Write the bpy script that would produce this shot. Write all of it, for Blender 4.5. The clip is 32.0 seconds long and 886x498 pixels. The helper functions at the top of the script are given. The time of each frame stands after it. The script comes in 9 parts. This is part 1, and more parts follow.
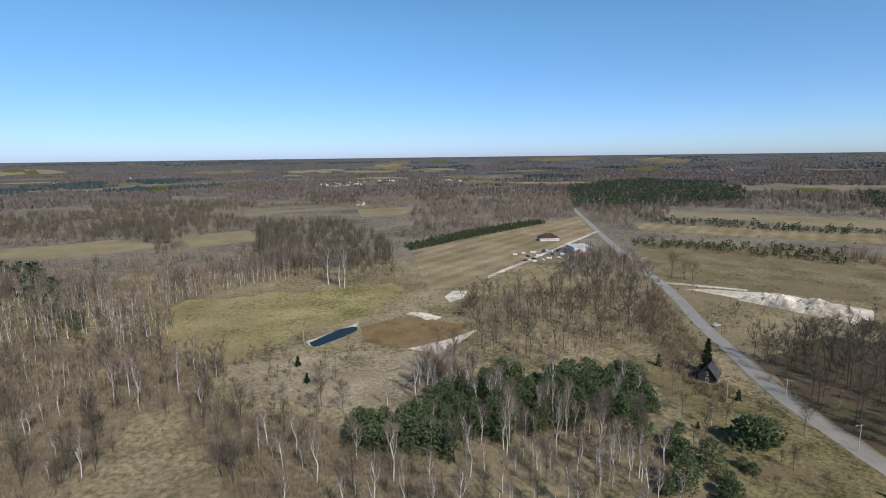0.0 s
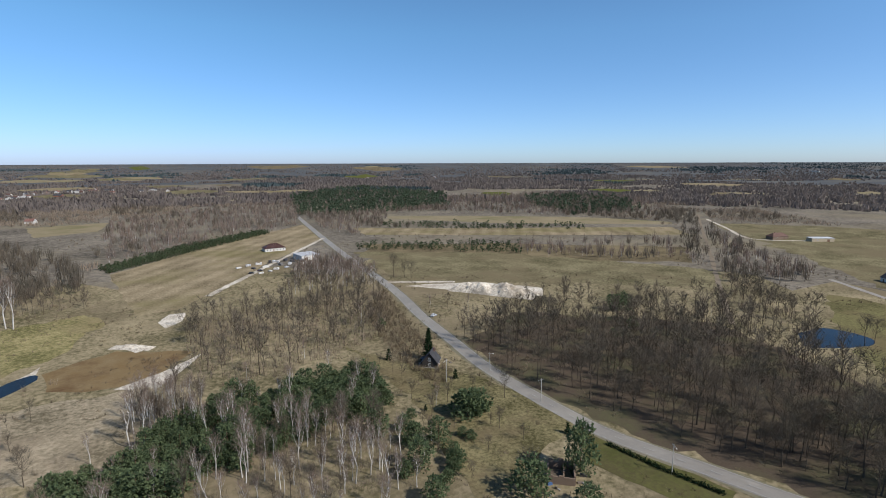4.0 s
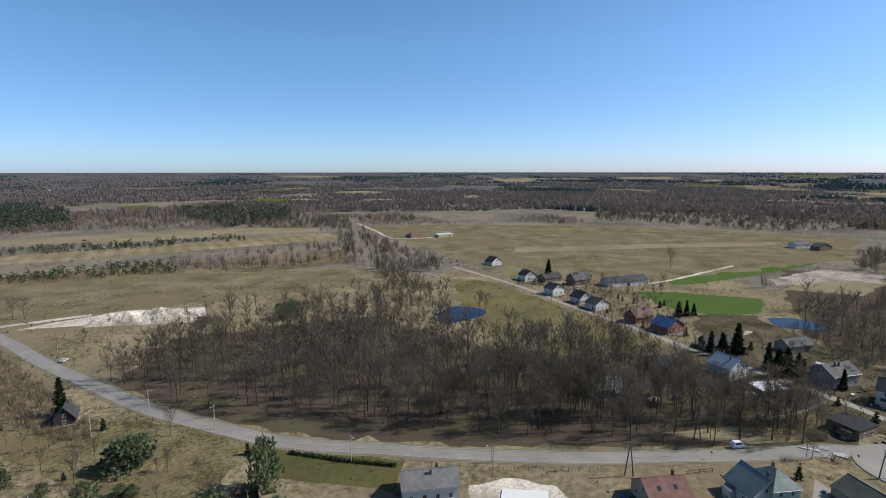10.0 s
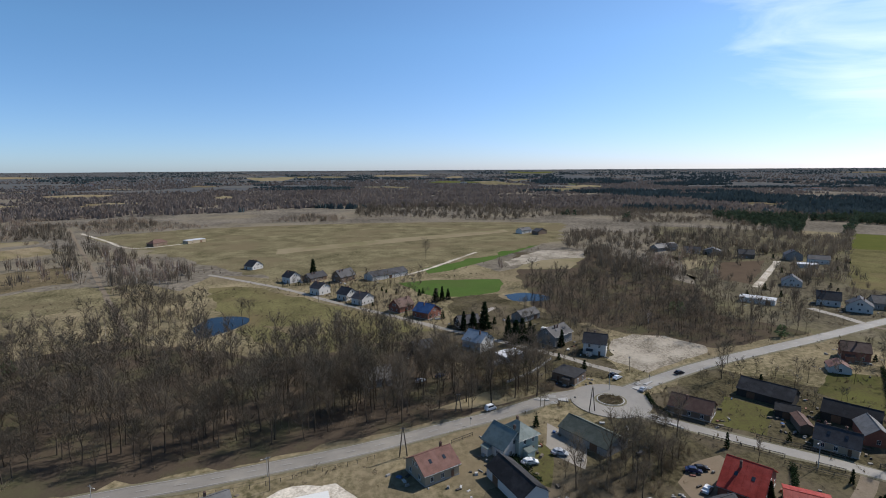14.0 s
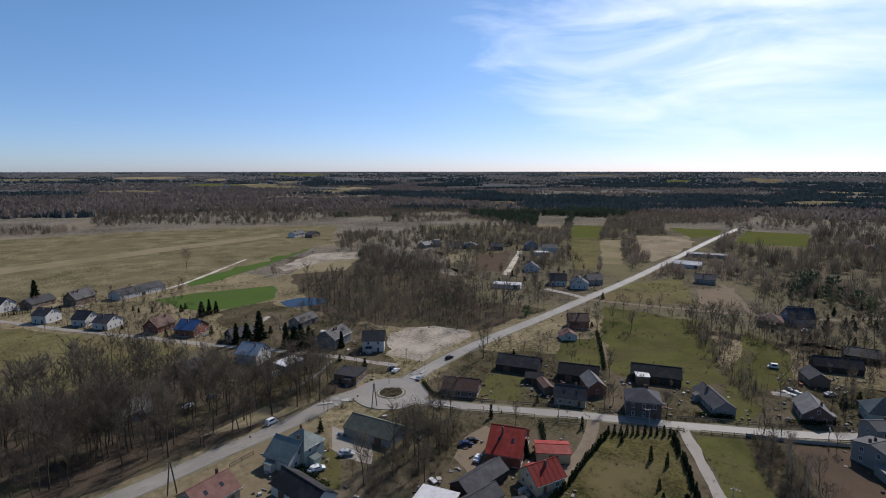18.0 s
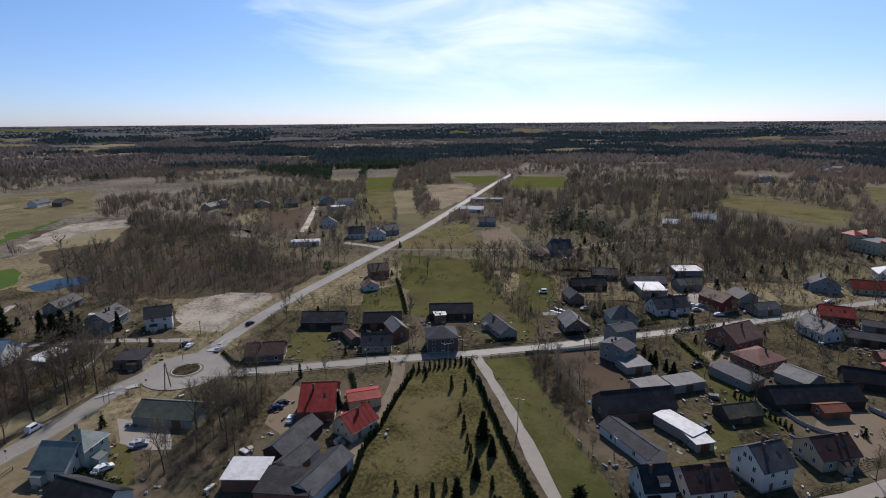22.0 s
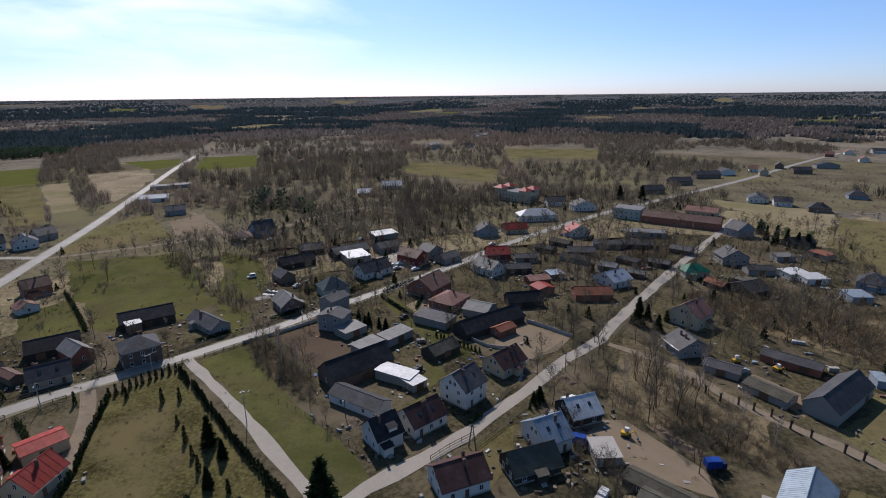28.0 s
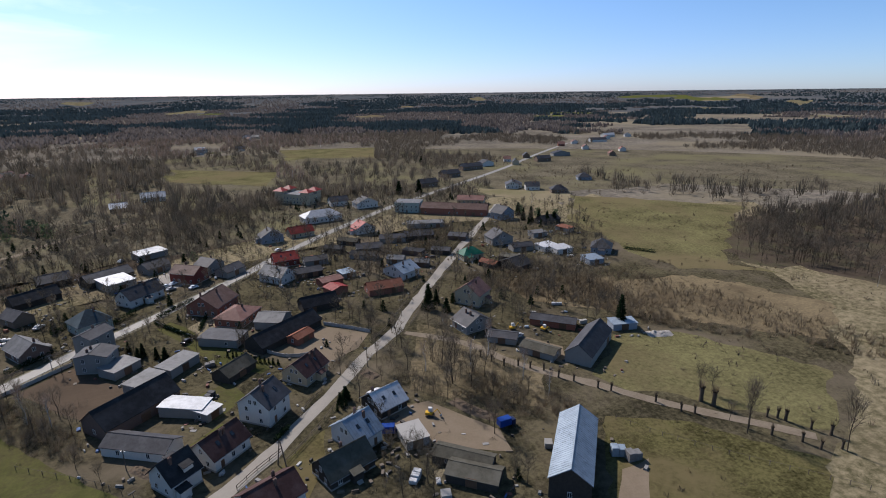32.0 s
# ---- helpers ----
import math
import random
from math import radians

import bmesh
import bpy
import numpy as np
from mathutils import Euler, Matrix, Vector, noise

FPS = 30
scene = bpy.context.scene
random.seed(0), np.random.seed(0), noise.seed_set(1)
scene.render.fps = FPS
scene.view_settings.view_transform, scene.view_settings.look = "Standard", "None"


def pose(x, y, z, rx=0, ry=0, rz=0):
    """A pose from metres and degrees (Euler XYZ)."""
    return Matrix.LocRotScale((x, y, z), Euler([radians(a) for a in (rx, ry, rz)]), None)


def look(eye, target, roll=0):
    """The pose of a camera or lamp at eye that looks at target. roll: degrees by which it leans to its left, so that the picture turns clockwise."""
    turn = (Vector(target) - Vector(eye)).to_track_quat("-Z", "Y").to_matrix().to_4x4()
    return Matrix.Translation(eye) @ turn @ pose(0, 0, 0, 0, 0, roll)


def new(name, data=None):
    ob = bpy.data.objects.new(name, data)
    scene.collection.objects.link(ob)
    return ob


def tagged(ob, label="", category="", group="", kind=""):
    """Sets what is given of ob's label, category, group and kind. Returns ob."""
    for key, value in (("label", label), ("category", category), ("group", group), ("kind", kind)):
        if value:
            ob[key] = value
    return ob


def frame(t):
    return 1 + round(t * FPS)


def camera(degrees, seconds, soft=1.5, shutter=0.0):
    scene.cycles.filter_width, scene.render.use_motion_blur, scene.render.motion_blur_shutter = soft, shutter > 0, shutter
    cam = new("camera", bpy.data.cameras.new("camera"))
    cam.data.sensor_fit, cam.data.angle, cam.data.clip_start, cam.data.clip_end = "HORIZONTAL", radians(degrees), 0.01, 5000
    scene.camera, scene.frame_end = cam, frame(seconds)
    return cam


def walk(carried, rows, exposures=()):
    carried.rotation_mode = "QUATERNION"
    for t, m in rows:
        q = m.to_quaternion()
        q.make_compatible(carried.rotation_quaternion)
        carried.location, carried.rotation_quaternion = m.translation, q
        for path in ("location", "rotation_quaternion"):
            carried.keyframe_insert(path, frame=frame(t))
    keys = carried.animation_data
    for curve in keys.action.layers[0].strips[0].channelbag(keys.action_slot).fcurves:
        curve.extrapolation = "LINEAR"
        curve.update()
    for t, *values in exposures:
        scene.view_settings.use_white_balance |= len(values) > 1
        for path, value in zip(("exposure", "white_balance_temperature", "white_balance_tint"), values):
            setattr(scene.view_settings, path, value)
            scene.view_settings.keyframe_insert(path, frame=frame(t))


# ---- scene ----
# ---- camera and its path: a hovering drone that turns on the spot ----
cam = camera(79.55, 32.0, soft=1.0)
PATH = [
    (0, pose(0, 0, 82, 80.08, 0.71, 0.02)),
    (0.5, pose(0, 0, 82, 80.19, 0.56, -7.91)),
    (1, pose(0, 0, 82, 80.35, 0.37, -16.58)),
    (1.5, pose(0, 0, 82, 80.37, 0.26, -22.91)),
    (2, pose(0, 0, 82, 80.45, 0.21, -25.70)),
    (2.5, pose(0, 0, 82, 80.48, 0.24, -28.38)),
    (4.5, pose(0, 0, 82, 80.85, 0.12, -29.58)),
    (5, pose(0, 0, 82, 81.01, 0.15, -31.61)),
    (5.5, pose(0, 0, 82, 81.08, 0.23, -35.79)),
    (6, pose(0, 0, 82, 81.14, 0.34, -39.43)),
    (6.5, pose(0, 0, 82, 81.19, 0.27, -42.54)),
    (7, pose(0, 0, 82, 81.24, 0.17, -45.92)),
    (7.5, pose(0, 0, 82, 81.33, 0.12, -49.06)),
    (8, pose(0, 0, 82, 81.43, 0.03, -52.56)),
    (8.5, pose(0, 0, 82, 81.56, 0.01, -55.73)),
    (9, pose(0, 0, 82, 81.63, 0.08, -58.83)),
    (9.5, pose(0, 0, 82, 81.64, 0.01, -61.61)),
    (10, pose(0, 0, 82, 81.68, 0.03, -64.54)),
    (10.5, pose(0, 0, 82, 81.70, 0.09, -67.11)),
    (11, pose(0, 0, 82, 81.78, 0.01, -70.29)),
    (11.5, pose(0, 0, 82, 81.81, 0.04, -73.46)),
    (12, pose(0, 0, 82, 81.78, 0.09, -76.98)),
    (12.5, pose(0, 0, 82, 81.72, 0.06, -80.15)),
    (13, pose(0, 0, 82, 81.64, 0.11, -83.47)),
    (13.5, pose(0, 0, 82, 81.53, 0.23, -86.60)),
    (14, pose(0, 0, 82, 81.44, 0.34, -89.92)),
    (14.5, pose(0, 0, 82, 81.36, 0.42, -92.95)),
    (15, pose(0, 0, 82, 81.32, 0.41, -96.10)),
    (15.5, pose(0, 0, 82, 81.42, 0.37, -99.08)),
    (17.5, pose(0, 0, 82, 81.59, -0.01, -111.01)),
    (18, pose(0, 0, 82, 81.61, 0.03, -114.06)),
    (18.5, pose(0, 0, 82, 81.49, 0.03, -117.07)),
    (19, pose(0, 0, 82, 81.40, 0.08, -120.53)),
    (19.5, pose(0, 0, 82, 81.33, 0.21, -123.45)),
    (20, pose(0, 0, 82, 80.87, 0.24, -125.70)),
    (20.5, pose(0, 0, 82, 78.39, 0.25, -128.25)),
    (21, pose(0, 0, 82, 76.75, 0.25, -130.68)),
    (21.5, pose(0, 0, 82, 76.77, 0.27, -133.02)),
    (22, pose(0, 0, 82, 76.59, 0.39, -135.98)),
    (22.5, pose(0, 0, 82, 75.14, 0.43, -138.40)),
    (23, pose(0, 0, 82, 74.77, 0.36, -141.14)),
    (23.5, pose(0, 0, 82, 74.61, 0.37, -143.91)),
    (24, pose(0, 0, 82, 74.00, 0.35, -146.96)),
    (24.5, pose(0, 0, 82, 73.92, 0.35, -149.68)),
    (25, pose(0, 0, 82, 73.88, 0.42, -152.33)),
    (25.5, pose(0, 0, 82, 73.90, 0.50, -154.65)),
    (27.5, pose(0, 0, 82, 73.84, 0.64, -165.14)),
    (28, pose(0, 0, 82, 73.82, 0.62, -167.98)),
    (28.5, pose(0, 0, 82, 73.86, 0.80, -170.96)),
    (29, pose(0, 0, 82, 73.90, 0.86, -174.19)),
    (29.5, pose(0, 0, 82, 73.93, 0.97, -177.29)),
    (30, pose(0, 0, 82, 73.87, 1.04, -180.67)),
    (30.5, pose(0, 0, 82, 73.80, 1.01, -183.58)),
    (31, pose(0, 0, 82, 73.72, 0.94, -186.25)),
    (31.5, pose(0, 0, 82, 73.62, 0.84, -188.63)),
    (32, pose(0, 0, 82, 73.54, 0.66, -191.36)),
]
walk(cam, PATH, [(0, 0.22, 5900, 11), (6, 0.30, 5900, 11), (12, 0.25, 5900, 11), (18, -0.10, 5900, 15), (24, -0.05, 5900, 17), (28, 0.04, 5900, 17), (32, 0.19, 5900, 16)])

# ---- world and sun ----
SUN_AZ, SUN_EL = 149.0, 41.0      # degrees clockwise from +y, and above the horizon
world = bpy.data.worlds.new("sky")
scene.world = world
world.use_nodes = True
wn, wl = world.node_tree.nodes, world.node_tree.links
wn.clear()
sky = wn.new("ShaderNodeTexSky")
sky.sky_type, sky.sun_disc = "NISHITA", False
sky.sun_elevation, sky.sun_rotation = radians(SUN_EL), radians(SUN_AZ)
sky.altitude, sky.air_density, sky.dust_density, sky.ozone_density = 300, 0.65, 0.5, 5.0
bg = wn.new("ShaderNodeBackground")
bg.inputs["Strength"].default_value = 0.125
wout = wn.new("ShaderNodeOutputWorld")
coord = wn.new("ShaderNodeTexCoord")
# thin cirrus drawn out across the sky below the sun
stretch = wn.new("ShaderNodeMapping")
stretch.inputs["Rotation"].default_value = (0, radians(4), radians(SUN_AZ - 8))
stretch.inputs["Scale"].default_value = (1.6, 2.6, 9.0)
streak = wn.new("ShaderNodeTexNoise")
streak.inputs["Scale"].default_value, streak.inputs["Detail"].default_value = 1.7, 7
streak.inputs["Roughness"].default_value, streak.inputs["Distortion"].default_value = 0.55, 0.7
bank = wn.new("ShaderNodeTexGradient")
bank.gradient_type = "SPHERICAL"
place = wn.new("ShaderNodeMapping")
CIRRUS = Vector((math.sin(radians(SUN_AZ - 8)) * 0.93, math.cos(radians(SUN_AZ - 8)) * 0.93, 0.36))
place.inputs["Location"].default_value = tuple(-1.45 * c for c in CIRRUS)
place.inputs["Scale"].default_value = (1.45, 1.45, 1.45)
both = wn.new("ShaderNodeMath")
both.operation = "MULTIPLY"
thin = wn.new("ShaderNodeMapRange")
thin.inputs["From Min"].default_value, thin.inputs["From Max"].default_value = 0.20, 0.50
thin.inputs["To Max"].default_value = 0.9
veil = wn.new("ShaderNodeMix")
veil.data_type = "RGBA"
veil.inputs["B"].default_value = (9.5, 9.9, 10.4, 1)
wl.new(coord.outputs["Generated"], stretch.inputs["Vector"])
wl.new(stretch.outputs[0], streak.inputs["Vector"])
wl.new(coord.outputs["Generated"], place.inputs["Vector"])
wl.new(place.outputs[0], bank.inputs["Vector"])
wl.new(streak.outputs["Fac"], both.inputs[0])
wl.new(bank.outputs["Fac"], both.inputs[1])
wl.new(both.outputs[0], thin.inputs["Value"])
wl.new(thin.outputs["Result"], veil.inputs["Factor"])
deep = wn.new("ShaderNodeMix")
deep.data_type, deep.blend_type = "RGBA", "MULTIPLY"
deep.inputs["Factor"].default_value = 1.0
# clear air: deeper blue overhead and a paler, duller band low down away from the sun
away, split, north, low, lower = (wn.new("ShaderNodeVectorMath"), wn.new("ShaderNodeSeparateXYZ"), wn.new("ShaderNodeMapRange"), wn.new("ShaderNodeMapRange"), wn.new("ShaderNodeMath"))
away.operation, lower.operation = "DOT_PRODUCT", "MULTIPLY"
away.inputs[1].default_value = (math.sin(radians(SUN_AZ)), math.cos(radians(SUN_AZ)), 0)
north.inputs["From Min"].default_value, north.inputs["From Max"].default_value = 0.5, -0.8
low.inputs["From Min"].default_value, low.inputs["From Max"].default_value = 0.22, 0.0
tint_a, tint_b = wn.new("ShaderNodeMix"), wn.new("ShaderNodeMix")
tint_a.data_type = tint_b.data_type = "RGBA"
tint_a.inputs["A"].default_value, tint_a.inputs["B"].default_value = (1.08, 1.16, 1.05, 1), (0.95, 1.13, 0.99, 1)
tint_b.inputs["B"].default_value = (0.80, 0.76, 0.84, 1)
wl.new(coord.outputs["Generated"], away.inputs[0]), wl.new(coord.outputs["Generated"], split.inputs[0])
wl.new(away.outputs["Value"], north.inputs["Value"]), wl.new(split.outputs["Z"], low.inputs["Value"])
wl.new(north.outputs["Result"], lower.inputs[0]), wl.new(low.outputs["Result"], lower.inputs[1])
wl.new(north.outputs["Result"], tint_a.inputs["Factor"]), wl.new(lower.outputs[0], tint_b.inputs["Factor"])
sunward, tint_c = wn.new("ShaderNodeMath"), wn.new("ShaderNodeMix")
sunward.operation, tint_c.data_type = "SUBTRACT", "RGBA"
tint_c.inputs["B"].default_value = (0.91, 0.84, 0.84, 1)
wl.new(low.outputs["Result"], sunward.inputs[0]), wl.new(lower.outputs[0], sunward.inputs[1])
wl.new(sunward.outputs[0], tint_c.inputs["Factor"]), wl.new(tint_b.outputs["Result"], tint_c.inputs["A"])
wl.new(tint_a.outputs["Result"], tint_b.inputs["A"]), wl.new(tint_c.outputs["Result"], deep.inputs["B"])
wl.new(sky.outputs[0], deep.inputs["A"])
wl.new(deep.outputs["Result"], veil.inputs["A"])
wl.new(veil.outputs["Result"], bg.inputs["Color"])
wl.new(bg.outputs[0], wout.inputs["Surface"])

sun = new("sun", bpy.data.lights.new("sun", "SUN"))
sun.data.energy, sun.data.angle, sun.data.color = 5.0, radians(0.55), (1.0, 0.91, 0.78)
sun.matrix_world = look((0, 0, 900), (-math.sin(radians(SUN_AZ)) * 1000, -math.cos(radians(SUN_AZ)) * 1000, 900 - 1000 * math.tan(radians(SUN_EL))))


# ---- materials ----
MATS = {}


def surf(name, a, b, scale=0.5, rough=0.9, fine=8.0, bump=0.0, metal=0.0, c=None, rows=None, spread=0.0, stretch_xy=None, crisp=0.16):
    """Two colours mixed by noise at two scales, an optional third in patches, rows as on tilled land, a shade that differs from thing to thing."""
    m = bpy.data.materials.new(name)
    m.use_nodes = True
    n, l = m.node_tree.nodes, m.node_tree.links
    p = n["Principled BSDF"]
    p.inputs["Roughness"].default_value, p.inputs["Metallic"].default_value = rough, metal
    p.inputs["Specular IOR Level"].default_value = 0.0 if rough > 0.92 else 0.22
    geo = n.new("ShaderNodeNewGeometry")
    src = geo.outputs["Position"]
    if stretch_xy:
        mp = n.new("ShaderNodeMapping")
        mp.inputs["Rotation"].default_value = (0, 0, radians(stretch_xy[0]))
        mp.inputs["Scale"].default_value = (stretch_xy[1], 1, 1)
        l.new(src, mp.inputs["Vector"])
        src = mp.outputs[0]
    n1, n2 = n.new("ShaderNodeTexNoise"), n.new("ShaderNodeTexNoise")
    n1.inputs["Scale"].default_value, n1.inputs["Detail"].default_value, n1.inputs["Roughness"].default_value = scale, 6, 0.62
    n2.inputs["Scale"].default_value, n2.inputs["Detail"].default_value, n2.inputs["Roughness"].default_value = fine, 6, 0.72
    l.new(src, n1.inputs["Vector"]), l.new(src, n2.inputs["Vector"])
    fac = n.new("ShaderNodeMapRange")
    fac.inputs["From Min"].default_value, fac.inputs["From Max"].default_value = 0.5 - crisp, 0.5 + crisp
    add = n.new("ShaderNodeMath")
    add.operation = "MULTIPLY_ADD"
    add.inputs[1].default_value, add.inputs[2].default_value = 0.45, 0.0
    sub = n.new("ShaderNodeMath")
    sub.operation = "MULTIPLY_ADD"
    sub.inputs[1].default_value = 0.55
    l.new(n2.outputs["Fac"], add.inputs[0]), l.new(n1.outputs["Fac"], sub.inputs[0]), l.new(add.outputs[0], sub.inputs[2])
    l.new(sub.outputs[0], fac.inputs["Value"])
    mix = n.new("ShaderNodeMix")
    mix.data_type = "RGBA"
    if crisp < 0.12:
        # rough land: more contrast between tufts and bare spots
        a, b = tuple(v * 1.26 for v in a), tuple(v * 0.66 for v in b)
        add.inputs[1].default_value, sub.inputs[1].default_value = 0.58, 0.42
    mix.inputs["A"].default_value, mix.inputs["B"].default_value = (*a, 1), (*b, 1)
    l.new(fac.outputs["Result"], mix.inputs["Factor"])
    col = mix.outputs["Result"]
    if c:
        n3, f3, m3 = n.new("ShaderNodeTexNoise"), n.new("ShaderNodeMapRange"), n.new("ShaderNodeMix")
        n3.inputs["Scale"].default_value, n3.inputs["Detail"].default_value, n3.inputs["Roughness"].default_value = scale * 0.37, 8, 0.68
        f3.inputs["From Min"].default_value, f3.inputs["From Max"].default_value = 0.48, 0.64
        m3.data_type = "RGBA"
        m3.inputs["B"].default_value = (*c, 1)
        l.new(src, n3.inputs["Vector"]), l.new(n3.outputs["Fac"], f3.inputs["Value"])
        l.new(f3.outputs["Result"], m3.inputs["Factor"]), l.new(col, m3.inputs["A"])
        col = m3.outputs["Result"]
    if rows:
        turn, gap, dark = rows
        mp, wv, mr = n.new("ShaderNodeMapping"), n.new("ShaderNodeTexWave"), n.new("ShaderNodeMix")
        mp.inputs["Rotation"].default_value = (0, 0, radians(turn))
        wv.inputs["Scale"].default_value = 0.314 / gap * 1.0
        wv.inputs["Distortion"].default_value, wv.inputs["Detail"].default_value, wv.inputs["Detail Scale"].default_value = 1.5, 3, 0.4
        l.new(geo.outputs["Position"], mp.inputs["Vector"]), l.new(mp.outputs[0], wv.inputs["Vector"])
        mr.data_type, mr.blend_type = "RGBA", "MULTIPLY"
        ml = n.new("ShaderNodeMath")
        ml.operation = "MULTIPLY"
        ml.inputs[1].default_value = dark
        l.new(wv.outputs["Fac"], ml.inputs[0]), l.new(ml.outputs[0], mr.inputs["Factor"])
        l.new(col, mr.inputs["A"])
        mr.inputs["B"].default_value = (0.45, 0.42, 0.38, 1)
        col = mr.outputs["Result"]
    if spread:
        inf, hv, mr2 = n.new("ShaderNodeObjectInfo"), n.new("ShaderNodeHueSaturation"), n.new("ShaderNodeMapRange")
        mr2.inputs["To Min"].default_value, mr2.inputs["To Max"].default_value = 1 - spread, 1 + spread
        l.new(inf.outputs["Random"], mr2.inputs["Value"]), l.new(mr2.outputs["Result"], hv.inputs["Value"]), l.new(col, hv.inputs["Color"])
        col = hv.outputs["Color"]
    l.new(col, p.inputs["Base Color"])
    if bump:
        bp = n.new("ShaderNodeBump")
        bp.inputs["Strength"].default_value, bp.inputs["Distance"].default_value = 0.6, bump
        l.new(sub.outputs[0], bp.inputs["Height"]), l.new(bp.outputs[0], p.inputs["Normal"])
    MATS[name] = m
    return m


def leafy(name, a, b, through_=0.4, patch=0.09):
    """Bark, twigs and needles: shade varies from clump to clump, and thin blades let light through."""
    m = bpy.data.materials.new(name)
    m.use_nodes = True
    n, l = m.node_tree.nodes, m.node_tree.links
    p = n["Principled BSDF"]
    p.inputs["Roughness"].default_value, p.inputs["Specular IOR Level"].default_value = 0.95, 0.0
    geo, mix, ns = n.new("ShaderNodeNewGeometry"), n.new("ShaderNodeMix"), n.new("ShaderNodeTexNoise")
    ns.inputs["Scale"].default_value, ns.inputs["Detail"].default_value = patch, 4
    l.new(geo.outputs["Position"], ns.inputs["Vector"])
    ad = n.new("ShaderNodeMath")
    ad.operation = "MULTIPLY_ADD"
    ad.inputs[1].default_value = 0.3
    sb = n.new("ShaderNodeMapRange")
    sb.inputs["From Min"].default_value, sb.inputs["From Max"].default_value = 0.38, 0.92
    l.new(geo.outputs["Random Per Island"], ad.inputs[0]), l.new(ns.outputs["Fac"], ad.inputs[2]), l.new(ad.outputs[0], sb.inputs["Value"])
    mix.data_type = "RGBA"
    mix.inputs["A"].default_value, mix.inputs["B"].default_value = (*a, 1), (*b, 1)
    l.new(sb.outputs["Result"], mix.inputs["Factor"])
    l.new(mix.outputs["Result"], p.inputs["Base Color"])
    if through_:
        tr, ms = n.new("ShaderNodeBsdfTranslucent"), n.new("ShaderNodeMixShader")
        ms.inputs["Fac"].default_value = through_
        l.new(mix.outputs["Result"], tr.inputs["Color"])
        l.new(p.outputs[0], ms.inputs[1]), l.new(tr.outputs[0], ms.inputs[2])
        l.new(ms.outputs[0], n["Material Output"].inputs["Surface"])
    MATS[name] = m


surf("ground", (0.208, 0.170, 0.104), (0.118, 0.104, 0.054), 0.028, 0.95, 0.45, 0.3, c=(0.155, 0.124, 0.078), crisp=0.09)
surf("stubble", (0.263, 0.211, 0.134), (0.181, 0.146, 0.088), 0.03, 0.95, 0.6, 0.1, c=(0.172, 0.146, 0.073), rows=(35, 16, 0.34), crisp=0.11)
surf("pasture", (0.222, 0.186, 0.090), (0.148, 0.139, 0.056), 0.03, 0.95, 0.5, 0.15, c=(0.205, 0.162, 0.088), crisp=0.08)
surf("lawn", (0.074, 0.073, 0.025), (0.108, 0.094, 0.045), 0.07, 0.95, 0.9, 0.12, c=(0.050, 0.054, 0.018), crisp=0.08)
surf("rough_grass", (0.150, 0.127, 0.066), (0.084, 0.076, 0.034), 0.06, 0.95, 0.8, 0.25, c=(0.130, 0.100, 0.058), crisp=0.08)
surf("damp_meadow", (0.158, 0.135, 0.078), (0.106, 0.094, 0.050), 0.04, 0.95, 0.6, 0.15, c=(0.138, 0.112, 0.066), crisp=0.08)
surf("litter", (0.122, 0.104, 0.070), (0.078, 0.068, 0.047), 0.03, 0.95, 0.4, 0.3, c=(0.134, 0.120, 0.066), crisp=0.1)
surf("yard", (0.080, 0.068, 0.039), (0.043, 0.038, 0.023), 0.06, 0.95, 0.7, 0.2, c=(0.118, 0.096, 0.066), crisp=0.08)
surf("nursery_grass", (0.086, 0.076, 0.031), (0.050, 0.045, 0.019), 0.10, 0.95, 1.0, 0.15, c=(0.114, 0.092, 0.045), crisp=0.08)
surf("green_meadow", (0.128, 0.115, 0.052), (0.094, 0.084, 0.040), 0.04, 0.95, 0.7, 0.15, c=(0.138, 0.110, 0.058), crisp=0.1)
surf("crop", (0.050, 0.090, 0.020), (0.078, 0.112, 0.032), 0.04, 0.95, 0.7, 0.05, c=(0.066, 0.090, 0.028), crisp=0.13)
surf("plot_sand", (0.270, 0.236, 0.186), (0.190, 0.163, 0.124), 0.09, 0.95, 0.7, 0.4, c=(0.350, 0.310, 0.248), crisp=0.08)
surf("fallow", (0.245, 0.202, 0.138), (0.160, 0.135, 0.086), 0.04, 0.95, 0.6, 0.3, c=(0.205, 0.164, 0.112), crisp=0.09)
surf("crop_dry", (0.108, 0.108, 0.032), (0.070, 0.081, 0.024), 0.03, 0.95, 0.7, 0.05, rows=(60, 5, 0.25))
surf("straw", (0.232, 0.193, 0.122), (0.172, 0.140, 0.084), 0.04, 0.95, 0.8, 0.05, c=(0.150, 0.132, 0.070))
surf("scrub", (0.140, 0.110, 0.066), (0.090, 0.076, 0.044), 0.05, 0.95, 0.7, 0.2, c=(0.175, 0.140, 0.082), crisp=0.09)
surf("reeds", (0.143, 0.095, 0.044), (0.179, 0.134, 0.074), 0.12, 0.95, 1.2, 0.3, c=(0.101, 0.064, 0.034))
surf("tall_grass", (0.150, 0.116, 0.066), (0.205, 0.160, 0.096), 0.10, 0.95, 0.8, 0.3, c=(0.105, 0.080, 0.048), crisp=0.08)
surf("leaves", (0.064, 0.050, 0.036), (0.092, 0.070, 0.050), 0.12, 0.95, 1.2, 0.2, c=(0.078, 0.072, 0.040), crisp=0.1)
